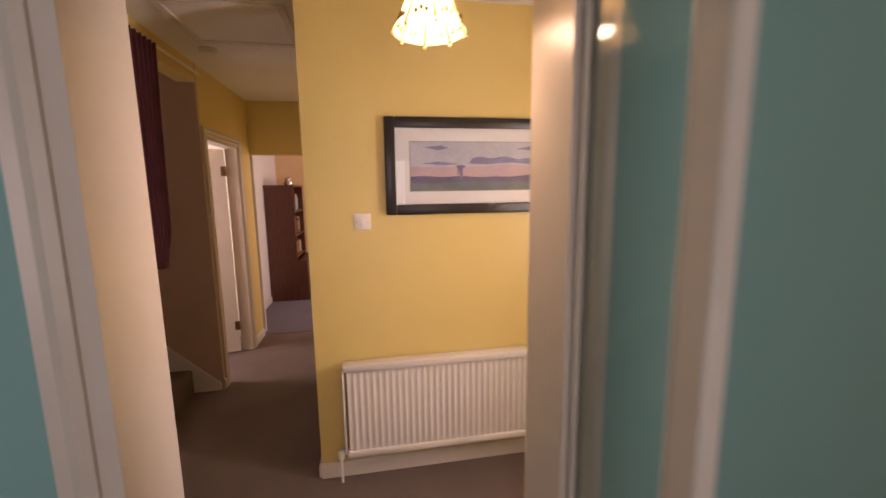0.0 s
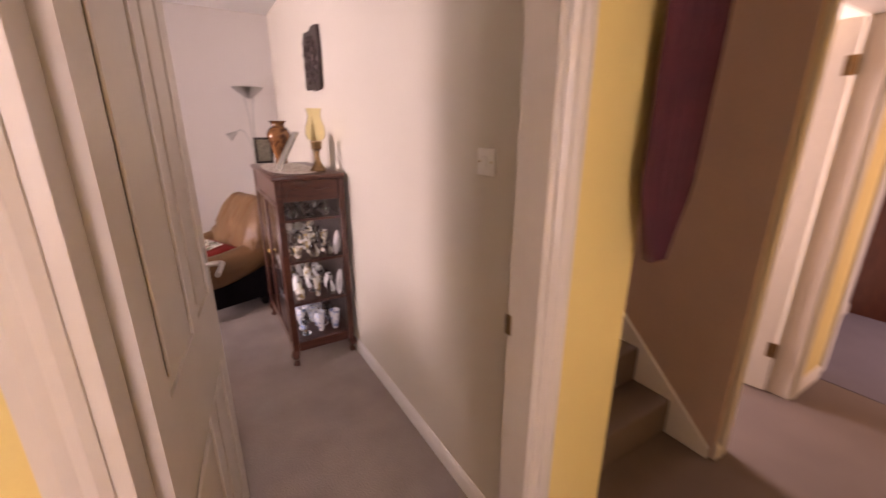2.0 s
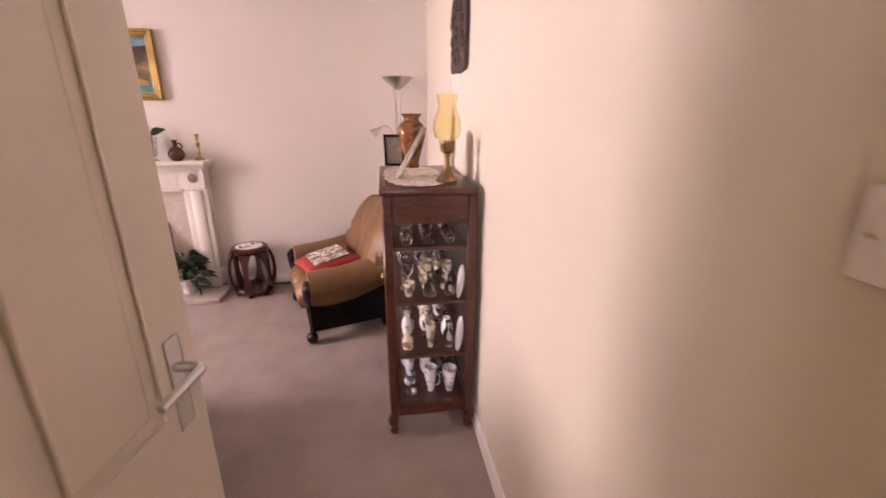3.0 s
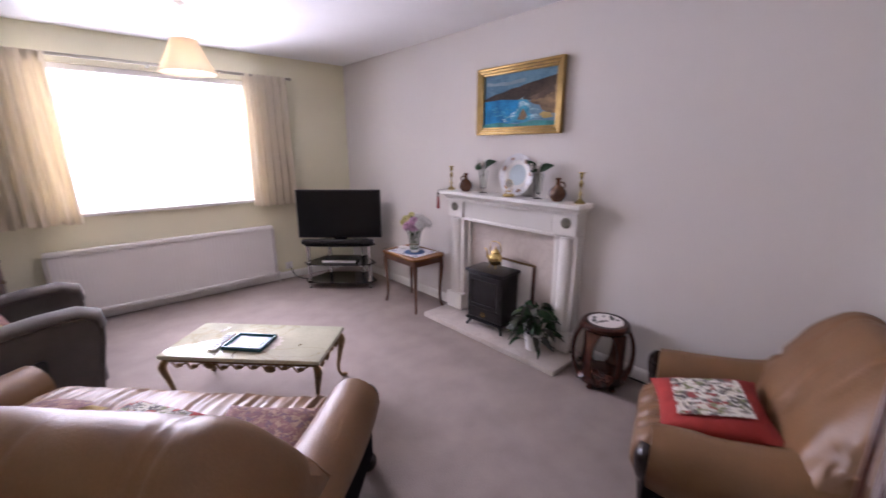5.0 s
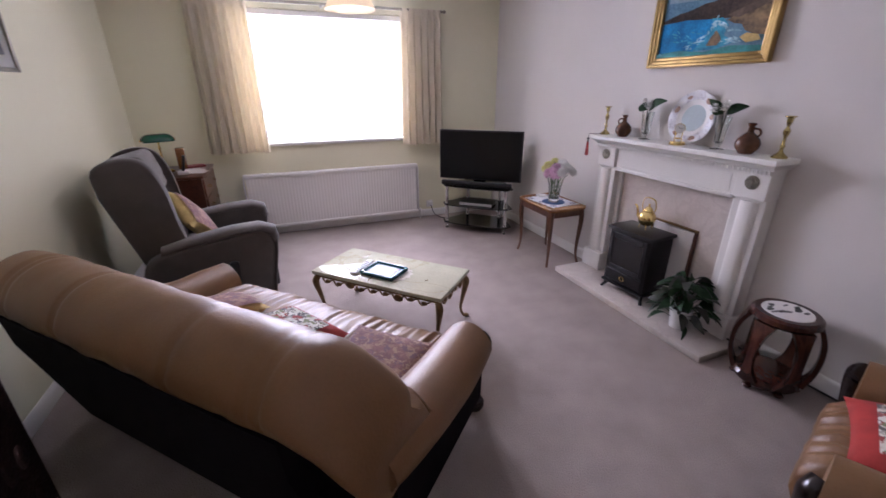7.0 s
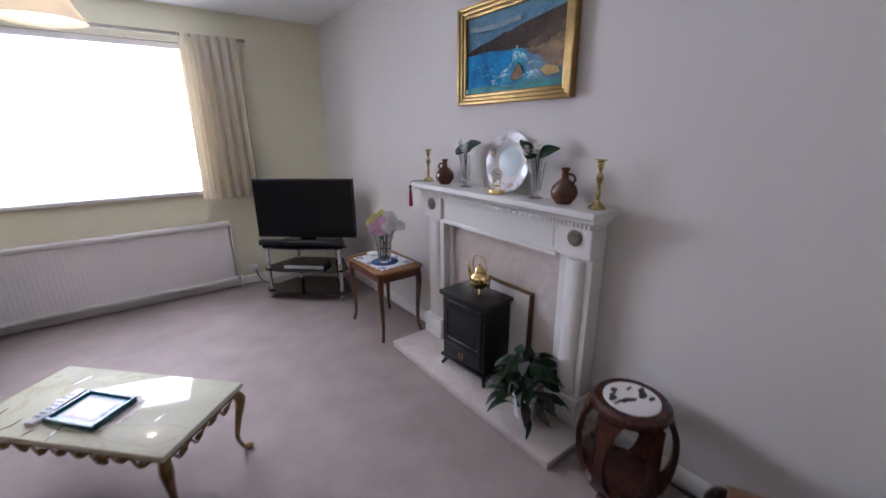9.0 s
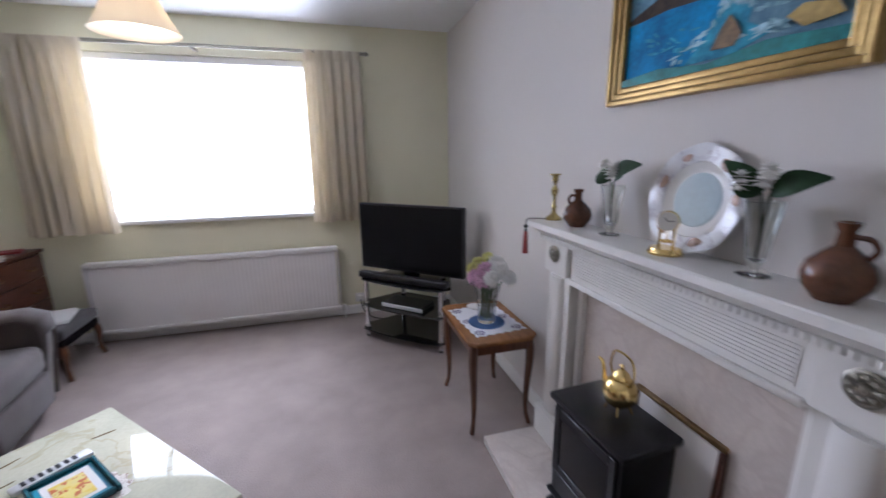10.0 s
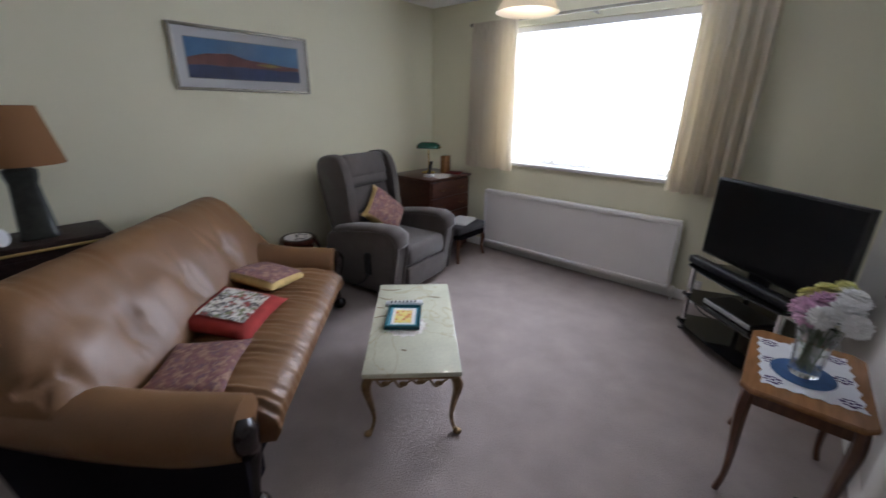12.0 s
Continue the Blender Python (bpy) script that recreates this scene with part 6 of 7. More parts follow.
def picture(name, label, w, h, m, frame_w, depth, frame_mt, mount, layers, steps=1, pane=False):
    """x across, z up, hung against the wall at y = 0 and facing -y. layers: outlines in metres from the centre, back to front."""
    p = thing(name, label, "picture", m)
    for k in range(steps):
        a, b = frame_w * k / steps, frame_w * (k + 1) / steps
        d = depth * (1 - 0.35 * k / max(1, steps - 1)) if steps > 1 else depth
        bm = bmesh.new()
        for x0, x1, z0, z1 in ((-w / 2 + a, -w / 2 + b, -h / 2 + a, h / 2 - a), (w / 2 - b, w / 2 - a, -h / 2 + a, h / 2 - a), (-w / 2 + b, w / 2 - b, h / 2 - b, h / 2 - a), (-w / 2 + b, w / 2 - b, -h / 2 + a, -h / 2 + b)):
            rbox(bm, x0, x1, -d, -0.001, z0, z1, min(0.006, frame_w / steps * 0.3), 2)
        part("frame" if k == 0 else "frame_slip", bm, frame_mt, p)
    iw, ih = w / 2 - frame_w, h / 2 - frame_w
    bm = bmesh.new()
    quad_box(bm, -iw, iw, -0.008, -0.002, -ih, ih)
    part("mount_board" if mount else "canvas", bm, "mount" if mount else layers[0][0], p)
    y = -0.0085
    cw, chh = iw - mount, ih - mount * 0.9
    if mount:
        bm = bmesh.new()
        quad_box(bm, -cw - 0.004, cw + 0.004, y, y + 0.0005, -chh - 0.004, chh + 0.004)
        part("bevel_line", bm, "greyframe", p)
    for k, (mt, poly) in enumerate(layers):
        yy = y - 0.0012 * (k + 1)
        if poly is None:
            poly = [(-1, -1), (1, -1), (1, 1), (-1, 1)]
        dabs = isinstance(poly[0], list)
        bm = bmesh.new()
        for i, one in enumerate(poly if dabs else [poly]):
            pts = [(max(-1, min(1, u)) * cw, max(-1, min(1, v)) * chh) for u, v in one]
            prism(bm, pts, 0, 0.001, Matrix(((1, 0, 0, 0), (0, 0, -1, yy + 0.001 - 0.00003 * i), (0, 1, 0, 0), (0, 0, 0, 1))))
        area = part("brush_strokes" if dabs else "painted_area", bm, mt, p)
        if dabs:
            tagged(area, kind="stuff")
    if pane:
        bm = bmesh.new()
        yy = -depth * 0.72
        quad_box(bm, -iw, iw, yy - 0.002, yy, -ih, ih)
        part("pane", bm, "pane", p).visible_shadow = False
    return p


sea = flat("painted_sea", (0.004, 0.10, 0.30), 0.45, 8, 0.7, (0.008, 0.22, 0.46))
skyp = flat("painted_sky", (0.06, 0.16, 0.26), 0.3, 5, 0.7, (0.15, 0.27, 0.34))
hill = flat("painted_headland", (0.020, 0.018, 0.022), 0.6, 6, 0.7, (0.07, 0.045, 0.03))
surf = flat("painted_surf", (0.10, 0.32, 0.46), 0.5, 14, 0.6, (0.42, 0.62, 0.70))
rock = flat("painted_rock", (0.05, 0.045, 0.05), 0.6, 20, tint=(0.20, 0.13, 0.06))
sand = flat("painted_sand", (0.42, 0.30, 0.10), 0.4, 16)
turq = flat("painted_shallows", (0.03, 0.22, 0.22), 0.5, 14)
shallow = flat("painted_blue_shallows", (0.02, 0.20, 0.36), 0.4, 14, 0.7, (0.06, 0.34, 0.48))
dusky = flat("painted_brown_slope", (0.055, 0.040, 0.034), 0.5, 9, 0.7, (0.11, 0.075, 0.05))
cloudp = flat("painted_grey_cloud", (0.17, 0.25, 0.31), 0.3, 7, 0.7, (0.24, 0.32, 0.36))
seascape = [
    (skyp, None),
    (hill, [(-1, 0.05)] + [(-1 + 2 * i / 12, 0.12 + 0.62 * (i / 12) ** 0.8 + 0.05 * noise.noise(Vector((i * 0.9, 2, 0)))) for i in range(13)] + [(1, -0.1)]),
    (sea, [(-1, -0.85), (-1, 0.02), (-0.5, 0.06), (0.05, -0.02), (0.35, -0.25), (0.1, -0.7), (-0.3, -0.9)]),
    (shallow, [(-0.25, -0.86), (-0.05, -0.55), (0.06, -0.2), (0.02, 0.0), (0.22, -0.02), (0.34, -0.22), (0.30, -0.5), (0.5, -0.7), (0.2, -0.86)]),
    (surf, strokes(((0.08, 0.0), (0.05, -0.25), (-0.10, -0.55), (-0.38, -0.78)), 26, 0.055, 5)),
    (surf, strokes(((0.18, -0.10), (0.34, -0.34), (0.56, -0.46)), 14, 0.045, 6)),
    (surf, strokes(((0.16, -0.68), (0.36, -0.64), (0.60, -0.68)), 16, 0.07, 7)),
    (shallow, strokes(((-0.8, -0.3), (-0.4, -0.45), (0.0, -0.6)), 18, 0.16, 8)),
    (rock, [(0.02, -0.75), (0.08, -0.52), (0.16, -0.34), (0.24, -0.50), (0.28, -0.62), (0.22, -0.76)]),
    (rock, [(0.32, -0.10), (0.45, -0.22), (0.58, -0.26), (0.66, -0.44), (0.82, -0.56), (1, -0.60), (1, 0.15), (0.6, 0.1)]),
    (dusky, [(0.30, 0.02), (0.55, 0.16), (0.85, 0.30), (1, 0.42), (1, 0.20), (0.7, 0.02), (0.5, -0.08)]),
    (sand, [(0.60, -0.60), (0.70, -0.50), (0.90, -0.58), (0.95, -0.72), (0.72, -0.76)]),
    (cloudp, [(-0.9, 0.62)] + wavy(-0.9, 0.2, 0.72, 0.10, 12) + [(0.2, 0.62), (-0.3, 0.56)]),
    (turq, [(-1, -1), (1, -1), (1, -0.86), (0.5, -0.80), (0.0, -0.92), (-0.5, -0.82), (-1, -0.88)]),
]
picture("oil_painting", "gilt-framed oil painting of a blue bay and headland", 0.825, 0.525, pose(-4.9195, 0.012, 1.928, 0, 0, 90), 0.062, 0.045, "gilt", 0.0, seascape, steps=3)
dusk = flat("printed_dusk_sky", (0.40, 0.44, 0.52), 0.14, 4, tint=(0.52, 0.48, 0.50))
pinkband = flat("printed_pink_band", (0.50, 0.36, 0.38), 0.15, 4)
cloud = flat("printed_violet_cloud", (0.22, 0.21, 0.34), 0.3, 14)
dark = flat("printed_dark_shore", (0.15, 0.13, 0.21), 0.25, 9)
base = flat("printed_low_field", (0.15, 0.18, 0.19), 0.25, 9)
hall_art = [
    (dusk, None),
    (pinkband, [(-1, -0.5), (1, -0.5), (1, 0.0), (0.4, 0.08), (-0.2, -0.05), (-1, -0.02)]),
    (cloud, [(-0.15, 0.12)] + wavy(-0.1, 1.0, 0.34, 0.12, 1) + [(1, 0.02), (0.5, 0.16), (0.1, 0.08)]),
    (cloud, [(-0.85, 0.12), (-0.6, 0.2), (-0.3, 0.1), (-0.5, 0.05)]),
    (cloud, [(-0.8, 0.78), (-0.55, 0.86), (-0.45, 0.74), (-0.6, 0.66)]),
    (cloud, [(0.55, 0.72), (0.8, 0.86), (1, 0.9), (1, 0.7), (0.8, 0.66)]),
    (dark, [(-1, -1)] + wavy(-1, 1, -0.42, 0.10, 5) + [(1, -1)]),
    (base, [(-1, -1)] + wavy(-1, 1, -0.66, 0.06, 9) + [(1, -1)]),
    (cloud, [(-0.28, -0.55), (-0.30, -0.1), (-0.36, 0.02), (-0.25, 0.06), (-0.20, -0.02), (-0.255, -0.1), (-0.25, -0.55)]),
]
picture("framed_print", "wide black-framed print of a dusk sky in a white mount", 1.005, 0.50, pose(0.878, 2.4695, 1.715), 0.054, 0.03, "blackframe", 0.078, hall_art, pane=True)
bluesky = flat("printed_blue_sky", (0.09, 0.20, 0.38), 0.2, 4, tint=(0.16, 0.28, 0.44))
redhill = flat("printed_red_mountain", (0.22, 0.10, 0.085), 0.45, 12)
lake = flat("printed_dark_lake", (0.07, 0.085, 0.17), 0.4, 10)
east_art = [
    (bluesky, None),
    (redhill, [(-1, -0.4), (-1, 0.0), (-0.7, 0.25), (-0.3, 0.35), (0.0, 0.1), (0.4, 0.0), (0.7, -0.1), (1, -0.15), (1, -0.4)]),
    (sand, [(0.15, -0.12), (0.4, -0.05), (0.65, -0.16), (0.4, -0.24)]),
    (lake, [(-1, -1)] + wavy(-1, 1, -0.36, 0.10, 3) + [(1, -1)]),
]
picture("framed_print", "wide framed print of a red mountain above a blue lake", 1.035, 0.43, pose(-1.0405, -0.592, 1.843, 0, 0, -90), 0.022, 0.022, "greyframe", 0.07, east_art, pane=True)


def plaque():
    p = thing("carved_plaque", "dark carved wooden wall plaque with a ragged outline", "wall plaque", pose(-3.31, 2.5995, 1.93))
    bm = bmesh.new()
    rng = random.Random(6)
    out = [(-0.20, -0.14), (-0.17, -0.17), (-0.02, -0.165), (0.0, -0.185), (0.16, -0.18), (0.19, -0.16), (0.20, 0.05), (0.185, 0.20), (0.06, 0.21), (0.0, 0.19), (-0.14, 0.20), (-0.20, 0.15), (-0.185, 0.0)]
    prism(bm, out, 0, 0.022, Matrix(((1, 0, 0, 0), (0, 0, -1, 0), (0, 1, 0, 0), (0, 0, 0, 1))))
    part("board", bm, "carved", p)
    for i in range(40):
        bm = bmesh.new()
        ball(bm, (rng.uniform(-0.15, 0.15), -0.024, rng.uniform(-0.13, 0.16)), rng.uniform(0.015, 0.035), 0.012, rng.uniform(0.012, 0.03), 8, 5)
        part("carved_relief", bm, "carved", p)


plaque()


# ---- pendant lamps, uplighter ----
def room_pendant():
    p = thing("pendant_lamp", "cream cloth coolie pendant lampshade, lamp lit", "pendant lamp", pose(-2.97, -1.44, 0))
    bm = bmesh.new()
    lathe(bm, [(0.0, H - 0.001), (0.045, H - 0.001), (0.045, H - 0.012), (0.028, H - 0.024), (0.0, H - 0.026)], 20)
    part("ceiling_rose", bm, "plastic", p)
    bm = bmesh.new()
    tube(bm, [(0, 0, H - 0.025), (0, 0, 2.30)], 0.004, 6)
    part("flex", bm, "plastic", p)
    bm = bmesh.new()
    lathe(bm, [(0.018, 2.30), (0.022, 2.285), (0.022, 2.24), (0.016, 2.225), (0.0, 2.224)], 14)
    part("lampholder", bm, "plastic", p)
    bm = bmesh.new()
    rings = [[(r * math.cos(a), r * math.sin(a), z) for a in (2 * math.pi * i / 40 for i in range(40))] for r, z in ((0.085, 2.305), (0.110, 2.24), (0.145, 2.16), (0.190, 2.085), (0.187, 2.085), (0.142, 2.16), (0.107, 2.24), (0.082, 2.305))]
    loft(bm, rings + rings[:1], caps=False)
    part("shade", bm, "shade", p, "cream flared cloth shade", sharp=60)
    bm = bmesh.new()
    ball(bm, (0, 0, 2.175), 0.026, 0.026, 0.042, 14, 10)
    part("bulb", bm, M["roombulb"], p).visible_shadow = False


M["roombulb"] = glow("white_bulb", (1.0, 0.92, 0.80), 6)
room_pendant()


def hall_pendant():
    p = thing("pendant_lamp", "cream glass petal pendant shade with brass ribs, lamp lit", "pendant lamp", pose(0.443, 1.32, 0))
    bm = bmesh.new()
    lathe(bm, [(0.0, H - 0.001), (0.045, H - 0.001), (0.045, H - 0.012), (0.028, H - 0.024), (0.0, H - 0.026)], 20)
    part("ceiling_rose", bm, "plastic", p)
    bm = bmesh.new()
    tube(bm, [(0, 0, H - 0.025), (0, 0, 2.12)], 0.004, 6)
    part("flex", bm, "plastic", p)
    bm = bmesh.new()
    lathe(bm, [(0.0, 2.13), (0.030, 2.13), (0.034, 2.10), (0.030, 2.095), (0.0, 2.094)], 16)
    part("gallery", bm, "brass", p)
    prof = [(0.032, 2.105), (0.042, 2.07), (0.052, 2.025), (0.068, 1.985), (0.085, 1.955)]
    n = 8
    for i in range(n):
        a0, a1 = 2 * math.pi * i / n, 2 * math.pi * (i + 1) / n
        bm = bmesh.new()
        rows = []
        for r, z in prof:
            row = []
            for k in range(5):
                t = k / 4
                a = a0 + (a1 - a0) * t
                rr = r / math.cos(math.pi / n) * math.cos(math.pi / n) / max(0.9, math.cos((t - 0.5) * 2 * math.pi / n * 0.6))
                drop = 0.014 * math.sin(math.pi * t) if z < 1.94 else 0
                row.append((rr * math.cos(a), rr * math.sin(a), z - drop))
            rows.append(row)
        loft(bm, rows, close=False)
        part("petal", bm, "shadeglow", p, sharp=60)
        bm = bmesh.new()
        tube(bm, [((r + 0.001) * math.cos(a0), (r + 0.001) * math.sin(a0), z) for r, z in prof], 0.0028, 6)
        ball(bm, (0.087 * math.cos(a0), 0.087 * math.sin(a0), 1.948), 0.005)
        part("rib", bm, "brass", p)
        am = (a0 + a1) / 2
        bm = bmesh.new()
        for k in range(3):
            aa = am + (k - 1) * 0.16
            ball(bm, (0.073 * math.cos(aa), 0.073 * math.sin(aa), 1.975 + 0.006 * (k % 2)), 0.005, 0.005, 0.008, 6, 4)
        part("painted_flower", bm, "antique", p)
    bm = bmesh.new()
    ball(bm, (0, 0, 2.015), 0.022, 0.022, 0.04, 14, 10)
    part("bulb", bm, "bulb", p).visible_shadow = False


hall_pendant()


def uplighter():
    u = thing("floor_lamp", "tall steel uplighter floor lamp with a reading arm", "floor lamp", pose(-4.76, 2.33, 0))
    bm = bmesh.new()
    lathe(bm, [(0.0, 0.001), (0.12, 0.001), (0.122, 0.012), (0.11, 0.022), (0.02, 0.03), (0.0, 0.031)], 30)
    part("base", bm, "steel", u)
    bm = bmesh.new()
    for s in (-1, 1):
        p = curve([(0, s * 0.012, 0.03), (0, s * 0.012, 1.0), (0, s * 0.014, 1.50), (0, s * 0.024, 1.66), (0, s * 0.040, 1.77)], 5)
        tube(bm, p, 0.008, 8)
    part("pole", bm, "steel", u)
    bm = bmesh.new()
    lathe(bm, [(0.02, 1.765), (0.045, 1.782), (0.095, 1.822), (0.138, 1.860), (0.140, 1.863), (0.132, 1.863), (0.090, 1.828), (0.042, 1.790), (0.0, 1.785)], 34)
    part("bowl", bm, "steel", u, "wide shallow steel bowl")
    bm = bmesh.new()
    tube(bm, curve([(0, 0, 1.18), (0.02, -0.02, 1.30), (0.04, -0.07, 1.44), (0.05, -0.12, 1.475), (0.06, -0.16, 1.45)], 5), 0.006, 7)
    part("reading_arm", bm, "steel", u)
    bm = bmesh.new()
    lathe(bm, [(0.0, 0.03), (0.014, 0.03), (0.02, 0.0), (0.042, -0.06), (0.040, -0.06), (0.0, -0.01)], 20)
    part("reading_shade", bm, "steel", u, m=pose(0.062, -0.175, 1.44, -55, 0, 0))


uplighter()


# ---- display cabinet ----
def pot(bm, c, r, h, kind):
    x, y, z = c
    prof = {0: [(0.0, 0), (0.6, 0), (1.0, 0.35), (0.95, 0.7), (0.55, 0.85), (0.6, 1.0), (0.5, 1.0), (0.0, 0.8)],
            1: [(0.0, 0), (0.5, 0), (0.55, 0.05), (1.0, 0.9), (1.0, 1.0), (0.93, 1.0), (0.5, 0.1), (0.0, 0.08)],
            2: [(0.0, 0), (0.7, 0), (0.9, 0.2), (0.8, 0.5), (0.35, 0.75), (0.3, 0.9), (0.42, 1.0), (0.0, 0.98)],
            3: [(0.0, 0), (0.9, 0), (1.0, 0.1), (0.25, 0.25), (0.2, 0.5), (0.7, 0.7), (0.8, 1.0), (0.72, 1.0), (0.1, 0.6), (0.0, 0.58)]}[kind]
    lathe(bm, [(a * r, b * h) for a, b in prof], 16, (x, y, z))
    if kind in (0, 1):
        tube(bm, curve([(x, y - r * 0.8, z + h * 0.75), (x, y - r * 1.45, z + h * 0.7), (x, y - r * 1.4, z + h * 0.35), (x, y - r * 0.8, z + h * 0.25)], 3), r * 0.09, 5)


def display_cabinet():
    W, D, T = 0.455, 0.205, 1.24
    c = thing("display_cabinet", "mahogany glazed china cabinet full of glass and porcelain", "display cabinet", pose(-3.20, 2.37, 0))
    bm = bmesh.new()
    rbox(bm, -W - 0.012, W + 0.012, -D - 0.012, D, T - 0.03, T, 0.007, 2)
    for b in ((-W + 0.02, W - 0.02, -D + 0.005, -D + 0.018), ):
        rbox(bm, b[0], b[1], b[2], b[3], T + 0.0, T + 0.004, 0.001, 1)
    part("top", bm, "mahog", c)
    for x in (-1, 1):
        for y in (-1, 1):
            bm = bmesh.new()
            X, Y = x * (W - 0.02), y * (D - 0.02)
            rbox(bm, X - 0.02, X + 0.02, Y - 0.02, Y + 0.02, 0.10, T - 0.031, 0.004, 1)
            part("post", bm, "mahog", c)
            bm = bmesh.new()
            tube(bm, curve([(X, Y, 0.10), (X + x * 0.012, Y + y * 0.008, 0.075), (X, Y, 0.04), (X + x * 0.006, Y + y * 0.006, 0.004)], 4), lerp_list([0.026, 0.028, 0.014, 0.022], 13), 8)
            part("leg", bm, "mahog", c)
    for nm, z0, z1 in (("bottom_rail", 0.10, 0.165), ("frieze", T - 0.155, T - 0.031)):
        bm = bmesh.new()
        for x in (-1, 1):
            a, b = sorted((x * (W - 0.006), x * (W - 0.028)))
            rbox(bm, a, b, -D + 0.041, D - 0.041, z0, z1, 0.003, 1)
        quad_box(bm, -W + 0.041, W - 0.041, -D + 0.006, -D + 0.026, z0, z1)
        quad_box(bm, -W + 0.041, W - 0.041, D - 0.026, D - 0.006, z0, z1)
        part(nm, bm, "mahog", c)
    bm = bmesh.new()
    poly = [(-0.15, 0.0), (-0.13, 0.045)] + [(-0.10 + 0.02 * i, 0.055 + 0.012 * math.sin(i * math.pi / 5)) for i in range(11)] + [(0.13, 0.045), (0.15, 0.0)]
    prism(bm, poly, 0, 0.006, Matrix(((0, 0, 1, W - 0.0055), (1, 0, 0, 0), (0, 1, 0, T - 0.135), (0, 0, 0, 1))))
    part("carved_end_panel", bm, "mahog", c)
    # two front doors with glazing bars
    for s in (-1, 1):
        x0, x1 = sorted((s * 0.002, s * (W - 0.042)))
        bm = bmesh.new()
        for b in ((x0, x0 + 0.03, 0.166, T - 0.156), (x1 - 0.03, x1, 0.166, T - 0.156), (x0 + 0.03, x1 - 0.03, 0.166, 0.196), (x0 + 0.03, x1 - 0.03, T - 0.186, T - 0.156)):
            rbox(bm, b[0], b[1], -D - 0.004, -D + 0.016, b[2], b[3], 0.003, 1)
        d = part("door", bm, "mahog", c)
        bm = bmesh.new()
        quad_box(bm, x0 + 0.03, x1 - 0.03, -D + 0.004, -D + 0.008, 0.196, T - 0.186)
        part("pane", bm, "pane", d).visible_shadow = False
        bm = bmesh.new()
        ball(bm, (s * 0.018, -D - 0.014, 0.68), 0.010)
        part("knob", bm, "brass", d)
    for s in (-1, 1):
        bm = bmesh.new()
        quad_box(bm, s * (W - 0.016) - 0.002, s * (W - 0.016) + 0.002, -D + 0.041, D - 0.041, 0.166, T - 0.156)
        part("side_pane", bm, "pane", c).visible_shadow = False
    bm = bmesh.new()
    quad_box(bm, -W + 0.041, W - 0.041, D - 0.012, D - 0.006, 0.166, T - 0.156)
    part("mirror_back", bm, "carved", c)
    bm = bmesh.new()
    quad_box(bm, -W + 0.03, W - 0.03, -D + 0.03, D - 0.03, 0.15, 0.164)
    part("floor_board", bm, "mahog", c)
    for z in (0.42, 0.70, 0.965):
        bm = bmesh.new()
        quad_box(bm, -W + 0.03, W - 0.03, -D + 0.03, D - 0.03, z, z + 0.008)
        quad_box(bm, -W + 0.022, W - 0.022, -D + 0.022, -D + 0.0299, z - 0.006, z + 0.010)
        quad_box(bm, W - 0.0299, W - 0.022, -D + 0.0301, D - 0.03, z - 0.006, z + 0.010)
        part("shelf", bm, "mahog", c)
    rng = random.Random(21)
    china = {0.165: ["bluechina", "crystal", "bluechina"], 0.429: ["porcelain", "agedchina", "crystal"], 0.709: ["crystal", "glass", "agedchina"], 0.974: ["crystal", "glass", "crystal"]}
    names = {0: ("teapot", "white porcelain teapot"), 1: ("teacup", "white porcelain cup"), 2: ("small_vase", "small ornamental vase"), 3: ("goblet", "cut crystal goblet")}
    for z, kinds in china.items():
        for i in range(9):
            x = W - 0.10 - i * 0.088
            for y in (-0.10, 0.0, 0.095):
                k = rng.choice((0, 1, 2, 3))
                mt = rng.choice(kinds)
                if mt in ("crystal", "glass"):
                    k = rng.choice((2, 3))
                r, h = rng.uniform(0.026, 0.038), rng.uniform(0.07, 0.16 if z < 0.9 else 0.10)
                bm = bmesh.new()
                pot(bm, (0, 0, 0), r, h, k)
                nm, lb = names[k]
                if mt == "crystal" or mt == "glass":
                    lb = "cut crystal " + ("vase" if k == 2 else "goblet")
                elif mt == "agedchina":
                    lb = "gold banded cream china " + nm.replace("_", " ")
                elif mt == "bluechina":
                    lb = "blue and white china " + nm.replace("_", " ")
                o = new(nm, mesh_of(nm, bm, mt))
                o.matrix_basis = pose(-3.20 + x + rng.uniform(-0.01, 0.01), 2.37 + y + rng.uniform(-0.008, 0.008), z, 0, 0, rng.uniform(0, 360))
                tagged(o, lb + " on a cabinet shelf", nm.replace("_", " "), "china in the display cabinet")
    for z, r in ((0.429, 0.085), (0.709, 0.08)):
        bm = bmesh.new()
        lathe(bm, [(0.0, 0), (r * 0.6, 0), (r, 0.012), (r * 0.98, 0.015), (r * 0.6, 0.005), (0.0, 0.005)], 28)
        o = new("saucer_plate", mesh_of("saucer_plate", bm, "porcelain"))
        o.matrix_basis = pose(-2.80, 2.525, z + r, 0, -80, 85)
        tagged(o, "white porcelain plate propped at the cabinet back", "plate", "china in the display cabinet")


display_cabinet()


